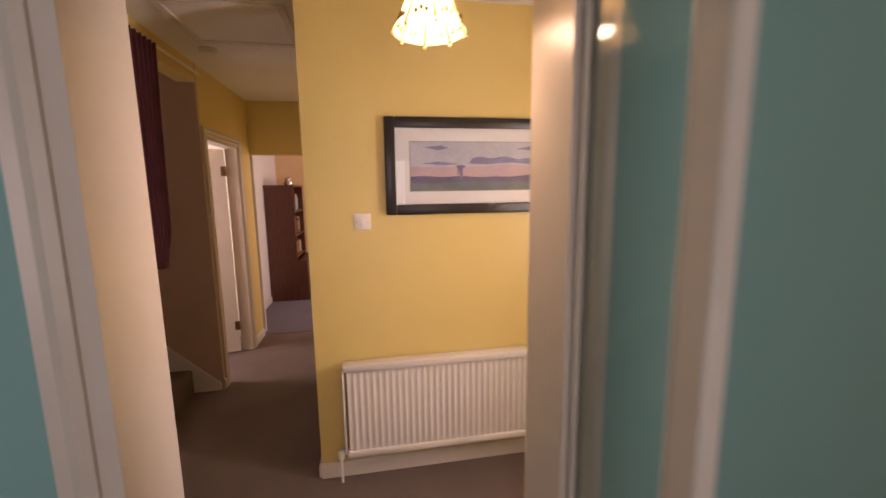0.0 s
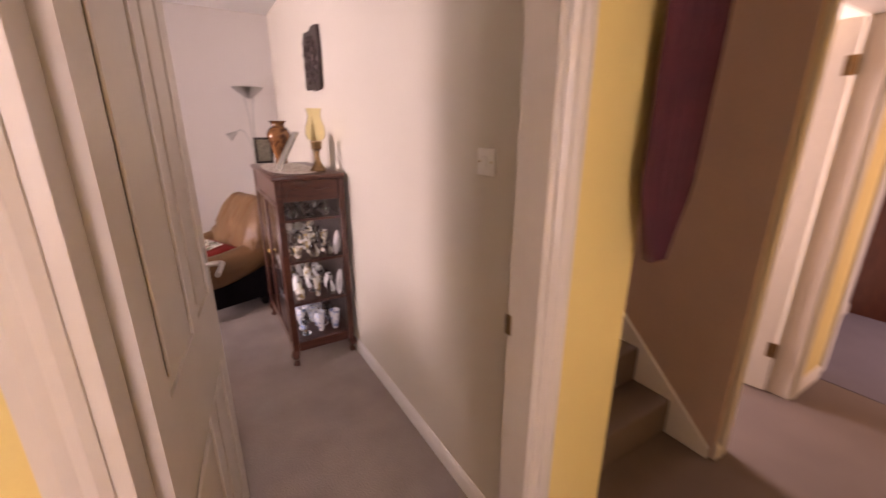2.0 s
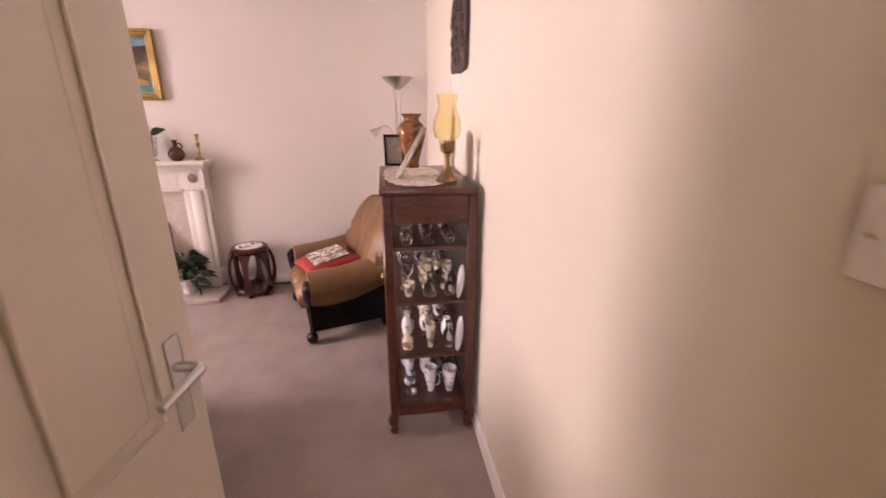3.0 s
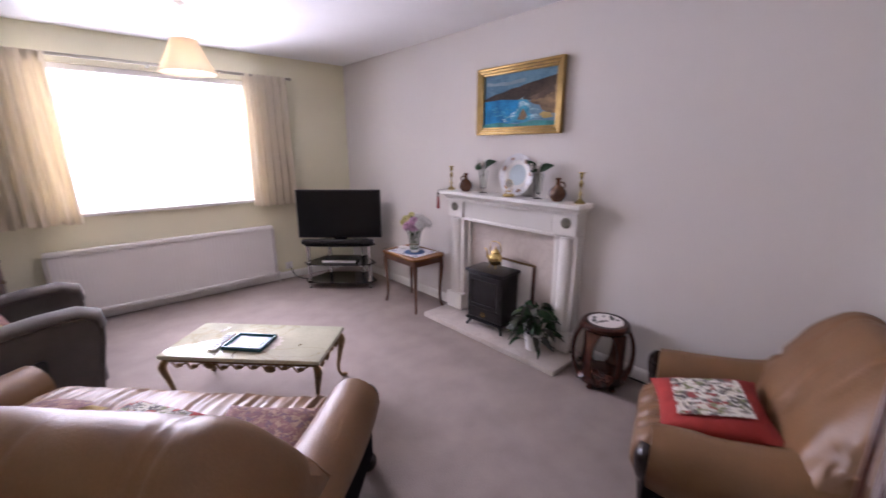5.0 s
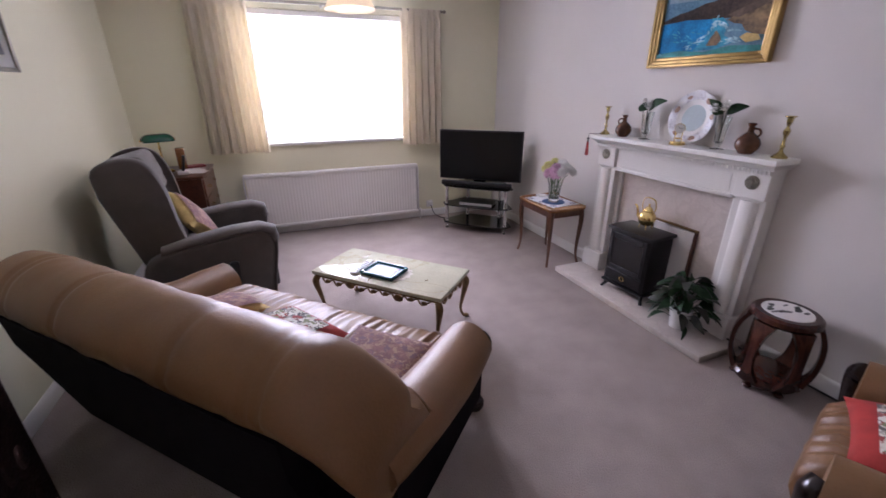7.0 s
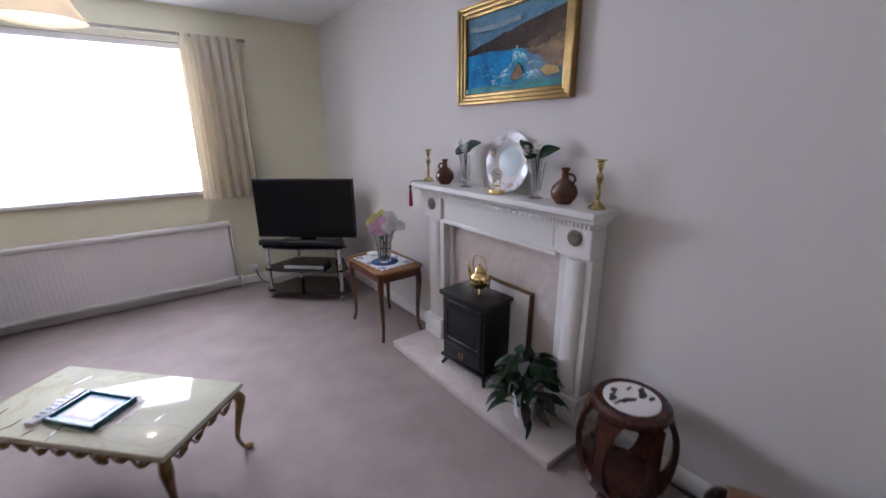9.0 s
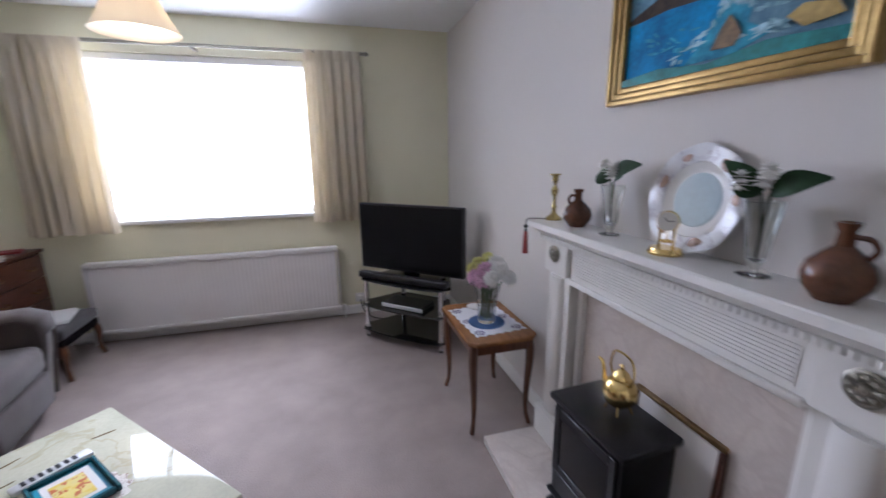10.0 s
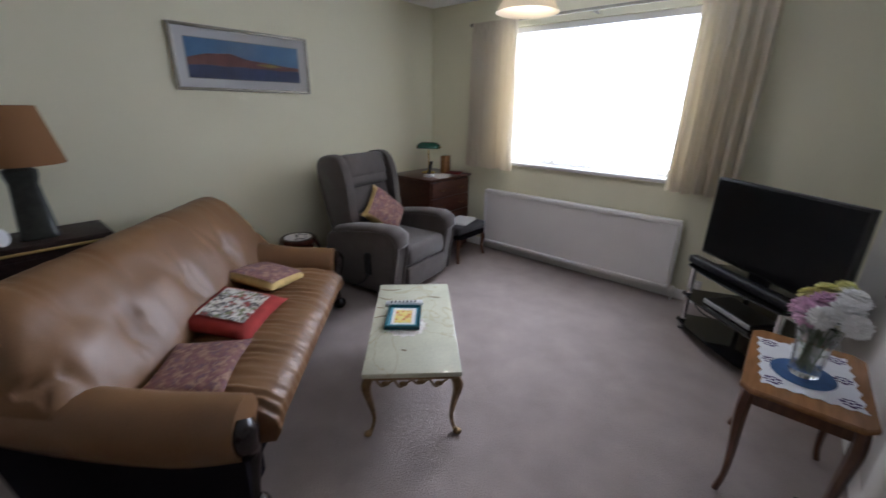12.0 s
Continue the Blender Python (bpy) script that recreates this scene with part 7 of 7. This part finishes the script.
def cabinet_top():
    d = thing("lace_runner", "cream lace runner draped over the cabinet top", "lace cloth", pose(-3.19, 2.34, 1.2455))
    bm = bmesh.new()
    pts = []
    for i in range(80):
        a = 2 * math.pi * i / 80
        r = 1 + 0.02 * math.cos(a * 20)
        pts.append((0.41 * r * math.copysign(abs(math.cos(a)) ** 0.75, math.cos(a)), 0.150 * r * math.copysign(abs(math.sin(a)) ** 0.75, math.sin(a))))
    bmesh.ops.transform(prism(bm, pts, 0, 0.0015), matrix=Matrix.Translation((0.015, -0.012, 0)), verts=bm.verts)
    part("lace", bm, "lace", d)
    v = thing("brown_vase", "tall brown and amber marbled glazed vase", "vase", pose(-3.50, 2.35, 1.247))
    bm = bmesh.new()
    lathe(bm, [(0.0, 0), (0.040, 0), (0.042, 0.006), (0.040, 0.03), (0.058, 0.10), (0.080, 0.18), (0.082, 0.215), (0.062, 0.25), (0.045, 0.262), (0.044, 0.28), (0.062, 0.30), (0.058, 0.302), (0.038, 0.28), (0.0, 0.27)], 30)
    part("body", bm, veined("marbled_glaze", (0.075, 0.027, 0.012), (0.24, 0.10, 0.034), 9.0, 0.12, 0.10), v)
    o = thing("oil_lamp", "brass oil lamp with an amber glass chimney", "oil lamp", pose(-2.88, 2.458, 1.2455) @ Matrix.Diagonal((0.82, 0.82, 1.0, 1.0)))
    bm = bmesh.new()
    lathe(bm, [(0.0, 0), (0.058, 0), (0.060, 0.008), (0.050, 0.018), (0.030, 0.045), (0.018, 0.065), (0.016, 0.10), (0.020, 0.125)], 28)
    part("foot", bm, "antique", o)
    bm = bmesh.new()
    lathe(bm, [(0.020, 0.126), (0.036, 0.135), (0.038, 0.165), (0.042, 0.170), (0.042, 0.180), (0.030, 0.182), (0.0, 0.182)], 24)
    part("burner", bm, "antique", o)
    bm = bmesh.new()
    prof = [(0.040, 0.183), (0.062, 0.195), (0.074, 0.225), (0.070, 0.265), (0.052, 0.305), (0.046, 0.33), (0.056, 0.372)]
    lathe_pts = prof + [(r - 0.0025, z) for r, z in prof[::-1]]
    rings = [[(r * math.cos(a), r * math.sin(a), z) for a in (2 * math.pi * i / 30 for i in range(30))] for r, z in lathe_pts]
    loft(bm, rings + rings[:1], caps=False)
    part("chimney", bm, "amber", o, "amber tinted glass chimney", sharp=70).visible_shadow = False
    p = thing("photo_frame", "silver photograph frame leaning on the cabinet top", "photo frame", pose(-3.05, 2.245, 1.2505, 0, -30, -90) @ Matrix.Diagonal((1, 1.2, 1.25, 1)))
    bm = bmesh.new()
    for b in ((-0.065, -0.052, 0, 0.21), (0.052, 0.065, 0, 0.21), (-0.052, 0.052, 0, 0.013), (-0.052, 0.052, 0.197, 0.21)):
        rbox(bm, -0.006, 0.006, *b, 0.002, 1)
    part("frame", bm, "rosette", p)
    bm = bmesh.new()
    quad_box(bm, -0.003, 0.002, -0.052, 0.052, 0.013, 0.197)
    part("backing", bm, "greyframe", p)
    q = thing("photo_frame", "dark wooden photograph frame standing by the vase", "photo frame", pose(-3.60, 2.25, 1.2475, 12, 0, 84))
    bm = bmesh.new()
    for b in ((-0.06, -0.045, 0, 0.19), (0.045, 0.06, 0, 0.19), (-0.045, 0.045, 0, 0.015), (-0.045, 0.045, 0.175, 0.19)):
        rbox(bm, b[0], b[1], -0.006, 0.006, b[2], b[3], 0.002, 1)
    part("frame", bm, "darkwood", q)
    bm = bmesh.new()
    quad_box(bm, -0.045, 0.045, -0.002, 0.003, 0.015, 0.175)
    part("print", bm, "rosette", q, "dark photograph behind glass")


cabinet_top()


# ---- bureau, stool, lamp chest ----
def bureau():
    b = thing("bureau", "dark mahogany bureau with shaped front in the corner", "bureau", pose(-1.36, -2.34, 0))
    X, Y, T = 0.31, 0.34, 0.83
    bm = bmesh.new()
    rbox(bm, -X, X, -Y, Y, T - 0.025, T, 0.006, 2)
    part("top", bm, "mahog", b)
    bm = bmesh.new()
    quad_box(bm, -X + 0.02, X - 0.004, -Y + 0.015, Y - 0.015, 0.09, T - 0.0255)
    part("carcase", bm, "mahog", b)
    for i in range(4):
        z0 = 0.11 + i * 0.172
        bm = bmesh.new()
        rbox(bm, -X + 0.004, -X + 0.0195, -Y + 0.03, Y - 0.03, z0, z0 + 0.168, 0.003, 1)
        d = part("drawer", bm, "mahog", b)
        for s in (-1, 1):
            bm = bmesh.new()
            tube(bm, curve([(-X + 0.003, s * 0.16 - 0.035, z0 + 0.09), (-X - 0.016, s * 0.16 - 0.028, z0 + 0.08), (-X - 0.018, s * 0.16, z0 + 0.072), (-X - 0.016, s * 0.16 + 0.028, z0 + 0.08), (-X + 0.003, s * 0.16 + 0.035, z0 + 0.09)], 3), 0.004, 6)
            part("drop_handle", bm, "antique", d)
    for x in (-1, 1):
        for y in (-1, 1):
            bm = bmesh.new()
            rbox(bm, x * (X - 0.05) - 0.04, x * (X - 0.05) + 0.04, y * (Y - 0.055) - 0.04, y * (Y - 0.055) + 0.04, 0.0, 0.0895, 0.008, 2)
            part("bracket_foot", bm, "mahog", b)
    l = thing("bankers_lamp", "brass desk lamp with a green glass shade", "desk lamp", pose(-1.32, -2.35, T + 0.001, 0, 0, 30))
    bm = bmesh.new()
    lathe(bm, [(0.0, 0), (0.075, 0), (0.077, 0.008), (0.06, 0.018), (0.02, 0.026), (0.009, 0.04), (0.008, 0.20), (0.013, 0.215), (0.008, 0.23), (0.008, 0.275)], 24)
    part("stem", bm, "brass", l)
    bm = bmesh.new()
    rings = []
    for i in range(13):
        x = -0.125 + 0.25 * i / 12
        k = (1 - abs(2 * i / 12 - 1) ** 5 * 0.45)
        ring = [(x, 0.078 * k * math.cos(a), 0.272 + 0.066 * k * math.sin(a)) for a in (math.pi * q / 10 for q in range(11))]
        ring += [(x, 0.074 * k * math.cos(a), 0.270 + 0.062 * k * math.sin(a)) for a in (math.pi * q / 10 for q in range(10, -1, -1))]
        rings.append(ring)
    loft(bm, rings)
    part("shade", bm, "bankergreen", l, "green glass trough shade", sharp=60)
    for s in (-1, 1):
        bm = bmesh.new()
        ball(bm, (s * 0.133, 0, 0.285), 0.010)
        part("finial", bm, "brass", l)
    p = thing("cordless_phone", "small silver cordless phone on its cradle", "telephone", pose(-1.50, -2.16, T + 0.001, 0, 0, 100))
    bm = bmesh.new()
    rbox(bm, -0.04, 0.04, -0.045, 0.045, 0, 0.03, 0.008, 2)
    part("cradle", bm, "silverplastic", p)
    bm = bmesh.new()
    rbox(bm, -0.022, 0.022, -0.012, 0.012, 0.0, 0.14, 0.007, 2, pose(0, 0, 0.028, -12))
    part("handset", bm, "blackplastic", p)
    b2 = thing("wooden_letter_box", "upright honey wooden letter box on the bureau", "box", pose(-1.44, -2.50, T + 0.001, 0, 0, 8))
    bm = bmesh.new()
    rbox(bm, -0.035, 0.035, -0.05, 0.05, 0, 0.19, 0.004, 2)
    part("body", bm, "yew", b2)
    pp = thing("letter_sheets", "loose white letters spread on the bureau", "papers", pose(-1.55, -2.30, T + 0.001))
    for i, (x, y, r) in enumerate(((0, 0, 12), (-0.03, 0.07, -14), (0.03, -0.04, 33))):
        bm = bmesh.new()
        quad_box(bm, -0.10, 0.10, -0.07, 0.07, 0.0012 * i, 0.0012 * i + 0.001)
        part("sheet", bm, "paper", pp, m=pose(x, y, 0, 0, 0, r))
    bk = thing("red_book", "slim red book lying on the bureau", "book", pose(-1.53, -2.54, T + 0.001, 0, 0, 20))
    bm = bmesh.new()
    rbox(bm, -0.085, 0.085, -0.06, 0.06, 0, 0.016, 0.002, 1)
    part("cover", bm, "redbook", bk)


bureau()


def footstool():
    s = thing("footstool", "dark upholstered footstool on turned wooden legs", "footstool", pose(-1.86, -2.27, 0))
    bm = bmesh.new()
    rbox(bm, -0.165, 0.165, -0.235, 0.235, 0.30, 0.385, 0.028, 3)
    part("pad", bm, "charcoal", s, sharp=75)
    bm = bmesh.new()
    rbox(bm, -0.155, 0.155, -0.225, 0.225, 0.245, 0.2995, 0.006, 2)
    part("apron", bm, "darkcloth", s)
    for x in (-1, 1):
        for y in (-1, 1):
            bm = bmesh.new()
            tube(bm, curve([(x * 0.13, y * 0.20, 0.27), (x * 0.145, y * 0.215, 0.20), (x * 0.138, y * 0.208, 0.10), (x * 0.155, y * 0.225, 0.005)], 4), lerp_list([0.024, 0.026, 0.015, 0.018], 13), 8)
            part("leg", bm, "walnut", s)
    n = thing("newspaper", "folded newspaper lying on the footstool", "newspaper", pose(-1.87, -2.29, 0.3855, 0, 0, 14))
    for i in range(3):
        bm = bmesh.new()
        rbox(bm, -0.10, 0.10, -0.15, 0.15, 0.005 * i, 0.005 * i + 0.0046, 0.002, 1)
        part("section", bm, "paper", n, m=pose(0.004 * i, -0.006 * i, 0, 0, 0, 2 * i))


footstool()


def lamp_chest():
    c = thing("carved_chest", "dark carved wooden chest with a worn gilt top edge", "chest", pose(-1.245, 0.83, 0))
    X, Y, T = 0.19, 0.295, 0.82
    bm = bmesh.new()
    rbox(bm, -X, X, -Y, Y, T - 0.03, T, 0.006, 2)
    part("top", bm, "carved", c)
    bm = bmesh.new()
    rbox(bm, -X - 0.003, X, -Y - 0.003, Y + 0.003, T - 0.045, T - 0.0305, 0.003, 1)
    part("edge_moulding", bm, "goldcloth", c, "dull gold edge moulding")
    bm = bmesh.new()
    quad_box(bm, -X + 0.015, X, -Y + 0.015, Y - 0.015, 0.08, T - 0.0455)
    part("body", bm, "carved", c)
    rng = random.Random(17)
    for s in (-1, 1):
        bm = bmesh.new()
        rbox(bm, -X + 0.009, -X + 0.0148, s * 0.135 - 0.115, s * 0.135 + 0.115, 0.13, 0.74, 0.002, 1)
        d = part("carved_door", bm, "carved", c)
        for i in range(3):
            for j in range(3):
                bm = bmesh.new()
                ball(bm, (-X + 0.008, s * 0.135 + (i - 1) * 0.07, 0.25 + j * 0.18), 0.009, 0.026, 0.05, 10, 6)
                part("carved_boss", bm, "carved", d)
    for x in (-1, 1):
        for y in (-1, 1):
            bm = bmesh.new()
            rbox(bm, x * (X - 0.035) - 0.03, x * (X - 0.035) + 0.03, y * (Y - 0.045) - 0.03, y * (Y - 0.045) + 0.03, 0.0, 0.0795, 0.006, 2)
            part("foot", bm, "carved", c)
    l = thing("table_lamp", "bronze table lamp with a wide tan drum shade", "table lamp", pose(-1.27, 0.83, T + 0.001))
    bm = bmesh.new()
    rings = []
    for w, z in ((0.088, 0.0), (0.09, 0.015), (0.082, 0.03), (0.075, 0.12), (0.066, 0.22), (0.06, 0.30), (0.07, 0.34), (0.072, 0.37), (0.05, 0.385), (0.012, 0.39), (0.010, 0.45)):
        rings.append([(w * 0.8 * math.copysign(abs(math.cos(a)) ** 0.6, math.cos(a)), w * math.copysign(abs(math.sin(a)) ** 0.6, math.sin(a)), z) for a in (2 * math.pi * i / 24 for i in range(24))])
    loft(bm, rings)
    part("base", bm, "bronze", l)
    bm = bmesh.new()
    rings = [[(r * math.cos(a), r * math.sin(a), z) for a in (2 * math.pi * i / 40 for i in range(40))] for r, z in ((0.14, 0.70), (0.205, 0.405), (0.202, 0.405), (0.137, 0.70))]
    loft(bm, rings + rings[:1], caps=False)
    part("shade", bm, "tanshade", l, "tan cloth drum shade", sharp=60)
    d = thing("round_trinket_dish", "small round white china dish standing on edge", "dish", pose(-1.37, 0.99, T + 0.001, 0, 0, -40))
    bm = bmesh.new()
    lathe(bm, [(0.0, 0), (0.04, 0), (0.05, 0.008), (0.048, 0.012), (0.0, 0.008)], 24)
    bmesh.ops.transform(bm, matrix=pose(0, 0, 0.05, 80), verts=bm.verts)
    part("dish", bm, "porcelain", d)


lamp_chest()


# ---- hall, stairs and the rooms beyond ----
def stairs():
    s = thing("staircase", "brown carpeted staircase climbing from the hall", "staircase", pose(0, 0, 0), kind="structure")
    for i in range(7):
        bm = bmesh.new()
        x = -1.17 - 0.205 * i
        rbox(bm, x - (0.207 if i < 6 else 0.19), x + 0.012, 2.832, 3.698, 0.195 * i + 0.002, 0.195 * (i + 1), 0.014, 2)
        part("step", bm, "hallcarpet", s)
    for y0, y1 in ((3.676, 3.699), (2.831, 2.853)):
        bm = bmesh.new()
        poly = [(-0.955, 0.003), (-0.955, 0.055), (-2.5, 1.485), (-2.5, 1.30), (-1.16, 0.003)]
        prism(bm, poly, y0, y1, Matrix(((1, 0, 0, 0), (0, 0, 1, 0), (0, 1, 0, 0), (0, 0, 0, 1))))
        part("stringer", bm, "white", s, "white painted stair string")


stairs()


def door_curtain():
    c = thing("door_curtain", "burgundy velvet curtain gathered beside the stairs", "curtain", pose(-0.885, 2.795, 0))
    bm = bmesh.new()
    n, k = 60, 24
    sheets = []
    for off in (0.0, 0.006):
        rows = []
        for j in range(k + 1):
            v = j / k
            w = 0.30 * (1 - 0.30 * v) if v < 0.85 else 0.30 * (1 - 0.30 * 0.85) * (1 - (v - 0.85) * 4.5)
            cx = 0.10 - 0.06 * v
            row = []
            for i in range(n + 1):
                u = i / n
                amp = 0.022 * (1 - 0.3 * v)
                row.append(bm.verts.new((-0.01 + amp * math.sin(u * 6 * 2 * math.pi + 0.5 * v) + off + 0.01 * v, cx + (u - 0.5) * max(w, 0.03), 2.44 - 1.27 * v)))
            rows.append(row)
        for a, b in zip(rows, rows[1:]):
            for i in range(n):
                bm.faces.new((a[i], a[i + 1], b[i + 1], b[i]))
        sheets.append(rows)
    a, b = sheets
    for r0, r1 in ((a[0], b[0]), (a[-1], b[-1])):
        for i in range(n):
            bm.faces.new((r0[i], r0[i + 1], r1[i + 1], r1[i]))
    part("drape", bm, "burgundy", c, sharp=80)
    r = thing("stair_curtain_rail", "slim white curtain rail over the stair opening", "curtain rail", pose(-0.91, 3.28, 2.455))
    bm = bmesh.new()
    tube(bm, [(0, -0.46, 0), (0, 0.42, 0)], 0.009, 8)
    part("rail", bm, "white", r)
    for y in (-0.44, 0.40):
        bm = bmesh.new()
        quad_box(bm, -0.029, -0.0095, y - 0.01, y + 0.01, -0.01, 0.01)
        part("bracket", bm, "white", r)
    s = thing("smoke_alarm", "round white smoke alarm on the hall ceiling", "smoke alarm", pose(-0.72, 3.38, H))
    bm = bmesh.new()
    lathe(bm, [(0.0, -0.038), (0.045, -0.036), (0.052, -0.028), (0.056, -0.006), (0.058, -0.001), (0.0, -0.001)], 26)
    part("cover", bm, "plastic", s)
    h = thing("loft_hatch", "white painted ceiling hatch with a moulded frame", "hatch", pose(-0.42, 2.95, H))
    bm = bmesh.new()
    for b in ((-0.32, -0.27, -0.30, 0.30), (0.27, 0.32, -0.30, 0.30), (-0.27, 0.27, -0.30, -0.25), (-0.27, 0.27, 0.25, 0.30)):
        rbox(bm, *b, -0.016, -0.001, 0.004, 1)
    part("frame", bm, "white", h)
    bm = bmesh.new()
    quad_box(bm, -0.27, 0.27, -0.25, 0.25, -0.007, -0.001)
    part("panel", bm, "ceil", h)


door_curtain()


def bookcase():
    b = thing("bookcase", "tall dark mahogany bookcase in the back room", "bookcase", pose(-0.975, 6.8, 0))
    X, Y, T = 0.20, 0.40, 1.67
    bm = bmesh.new()
    rbox(bm, -X, X, -Y, -Y + 0.02, 0.0, T, 0.003, 1)
    rbox(bm, -X, X, Y - 0.02, Y, 0.0, T, 0.003, 1)
    part("side", bm, "mahogz", b)
    bm = bmesh.new()
    rbox(bm, -X - 0.004, X + 0.01, -Y - 0.008, Y + 0.008, T + 0.0005, T + 0.022, 0.004, 1)
    part("top", bm, "mahogz", b)
    for z in (0.63, 0.95, 1.30):
        bm = bmesh.new()
        quad_box(bm, -X + 0.005, X - 0.005, -Y + 0.021, Y - 0.021, z, z + 0.018)
        part("shelf", bm, "mahogz", b)
    bm = bmesh.new()
    quad_box(bm, -X, -X + 0.006, -Y + 0.021, Y - 0.021, 0.02, T)
    part("back", bm, "mahogz", b)
    bm = bmesh.new()
    rbox(bm, X + 0.0005, X + 0.14, -Y, Y, 0.0, 0.60, 0.005, 1)
    part("cupboard", bm, "mahogz", b)
    rng = random.Random(3)
    for z, top in ((0.649, 0.24), (0.969, 0.26), (1.319, 0.28)):
        y = -Y + 0.03
        while y < Y - 0.08:
            t, h = rng.uniform(0.025, 0.05), rng.uniform(0.6, 0.95) * top
            bm = bmesh.new()
            rbox(bm, -0.08, 0.09, 0, t, 0, h, 0.002, 1)
            o = new("book", mesh_of("book", bm, rng.choice(("redbook", "paper", "petrol", "goldcloth", "blackplastic"))))
            o.matrix_basis = pose(-0.92, 6.8 + y, z)
            tagged(o, "book standing in the back room bookcase", "book", "books in the bookcase")
            y += t + rng.uniform(0.003, 0.02)
    for y, r, h, mt, lb in ((6.47, 0.045, 0.10, "antique", "small bronze ornament on the bookcase"), (6.58, 0.04, 0.08, "porcelain", "small white ornament on the bookcase"), (6.70, 0.05, 0.12, "chrome", "silver cup on the bookcase")):
        bm = bmesh.new()
        pot(bm, (0, 0, 0), r, h, 2)
        o = new("ornament", mesh_of("ornament", bm, mt))
        o.matrix_basis = pose(-0.87, y, T + 0.0225)
        tagged(o, lb, "ornament")


bookcase()
radiator("white panel radiator on the back room wall", 1.0, 0.5, pose(0.1, 7.25, 0.15), 24, 0.049)
picture("framed_print", "small green picture on the orange back room wall", 0.24, 0.18, pose(-0.62, 7.2995, 1.87), 0.018, 0.018, "blackframe", 0.0, [(flat("printed_green_field", (0.05, 0.22, 0.09), 0.3, 14), None)])
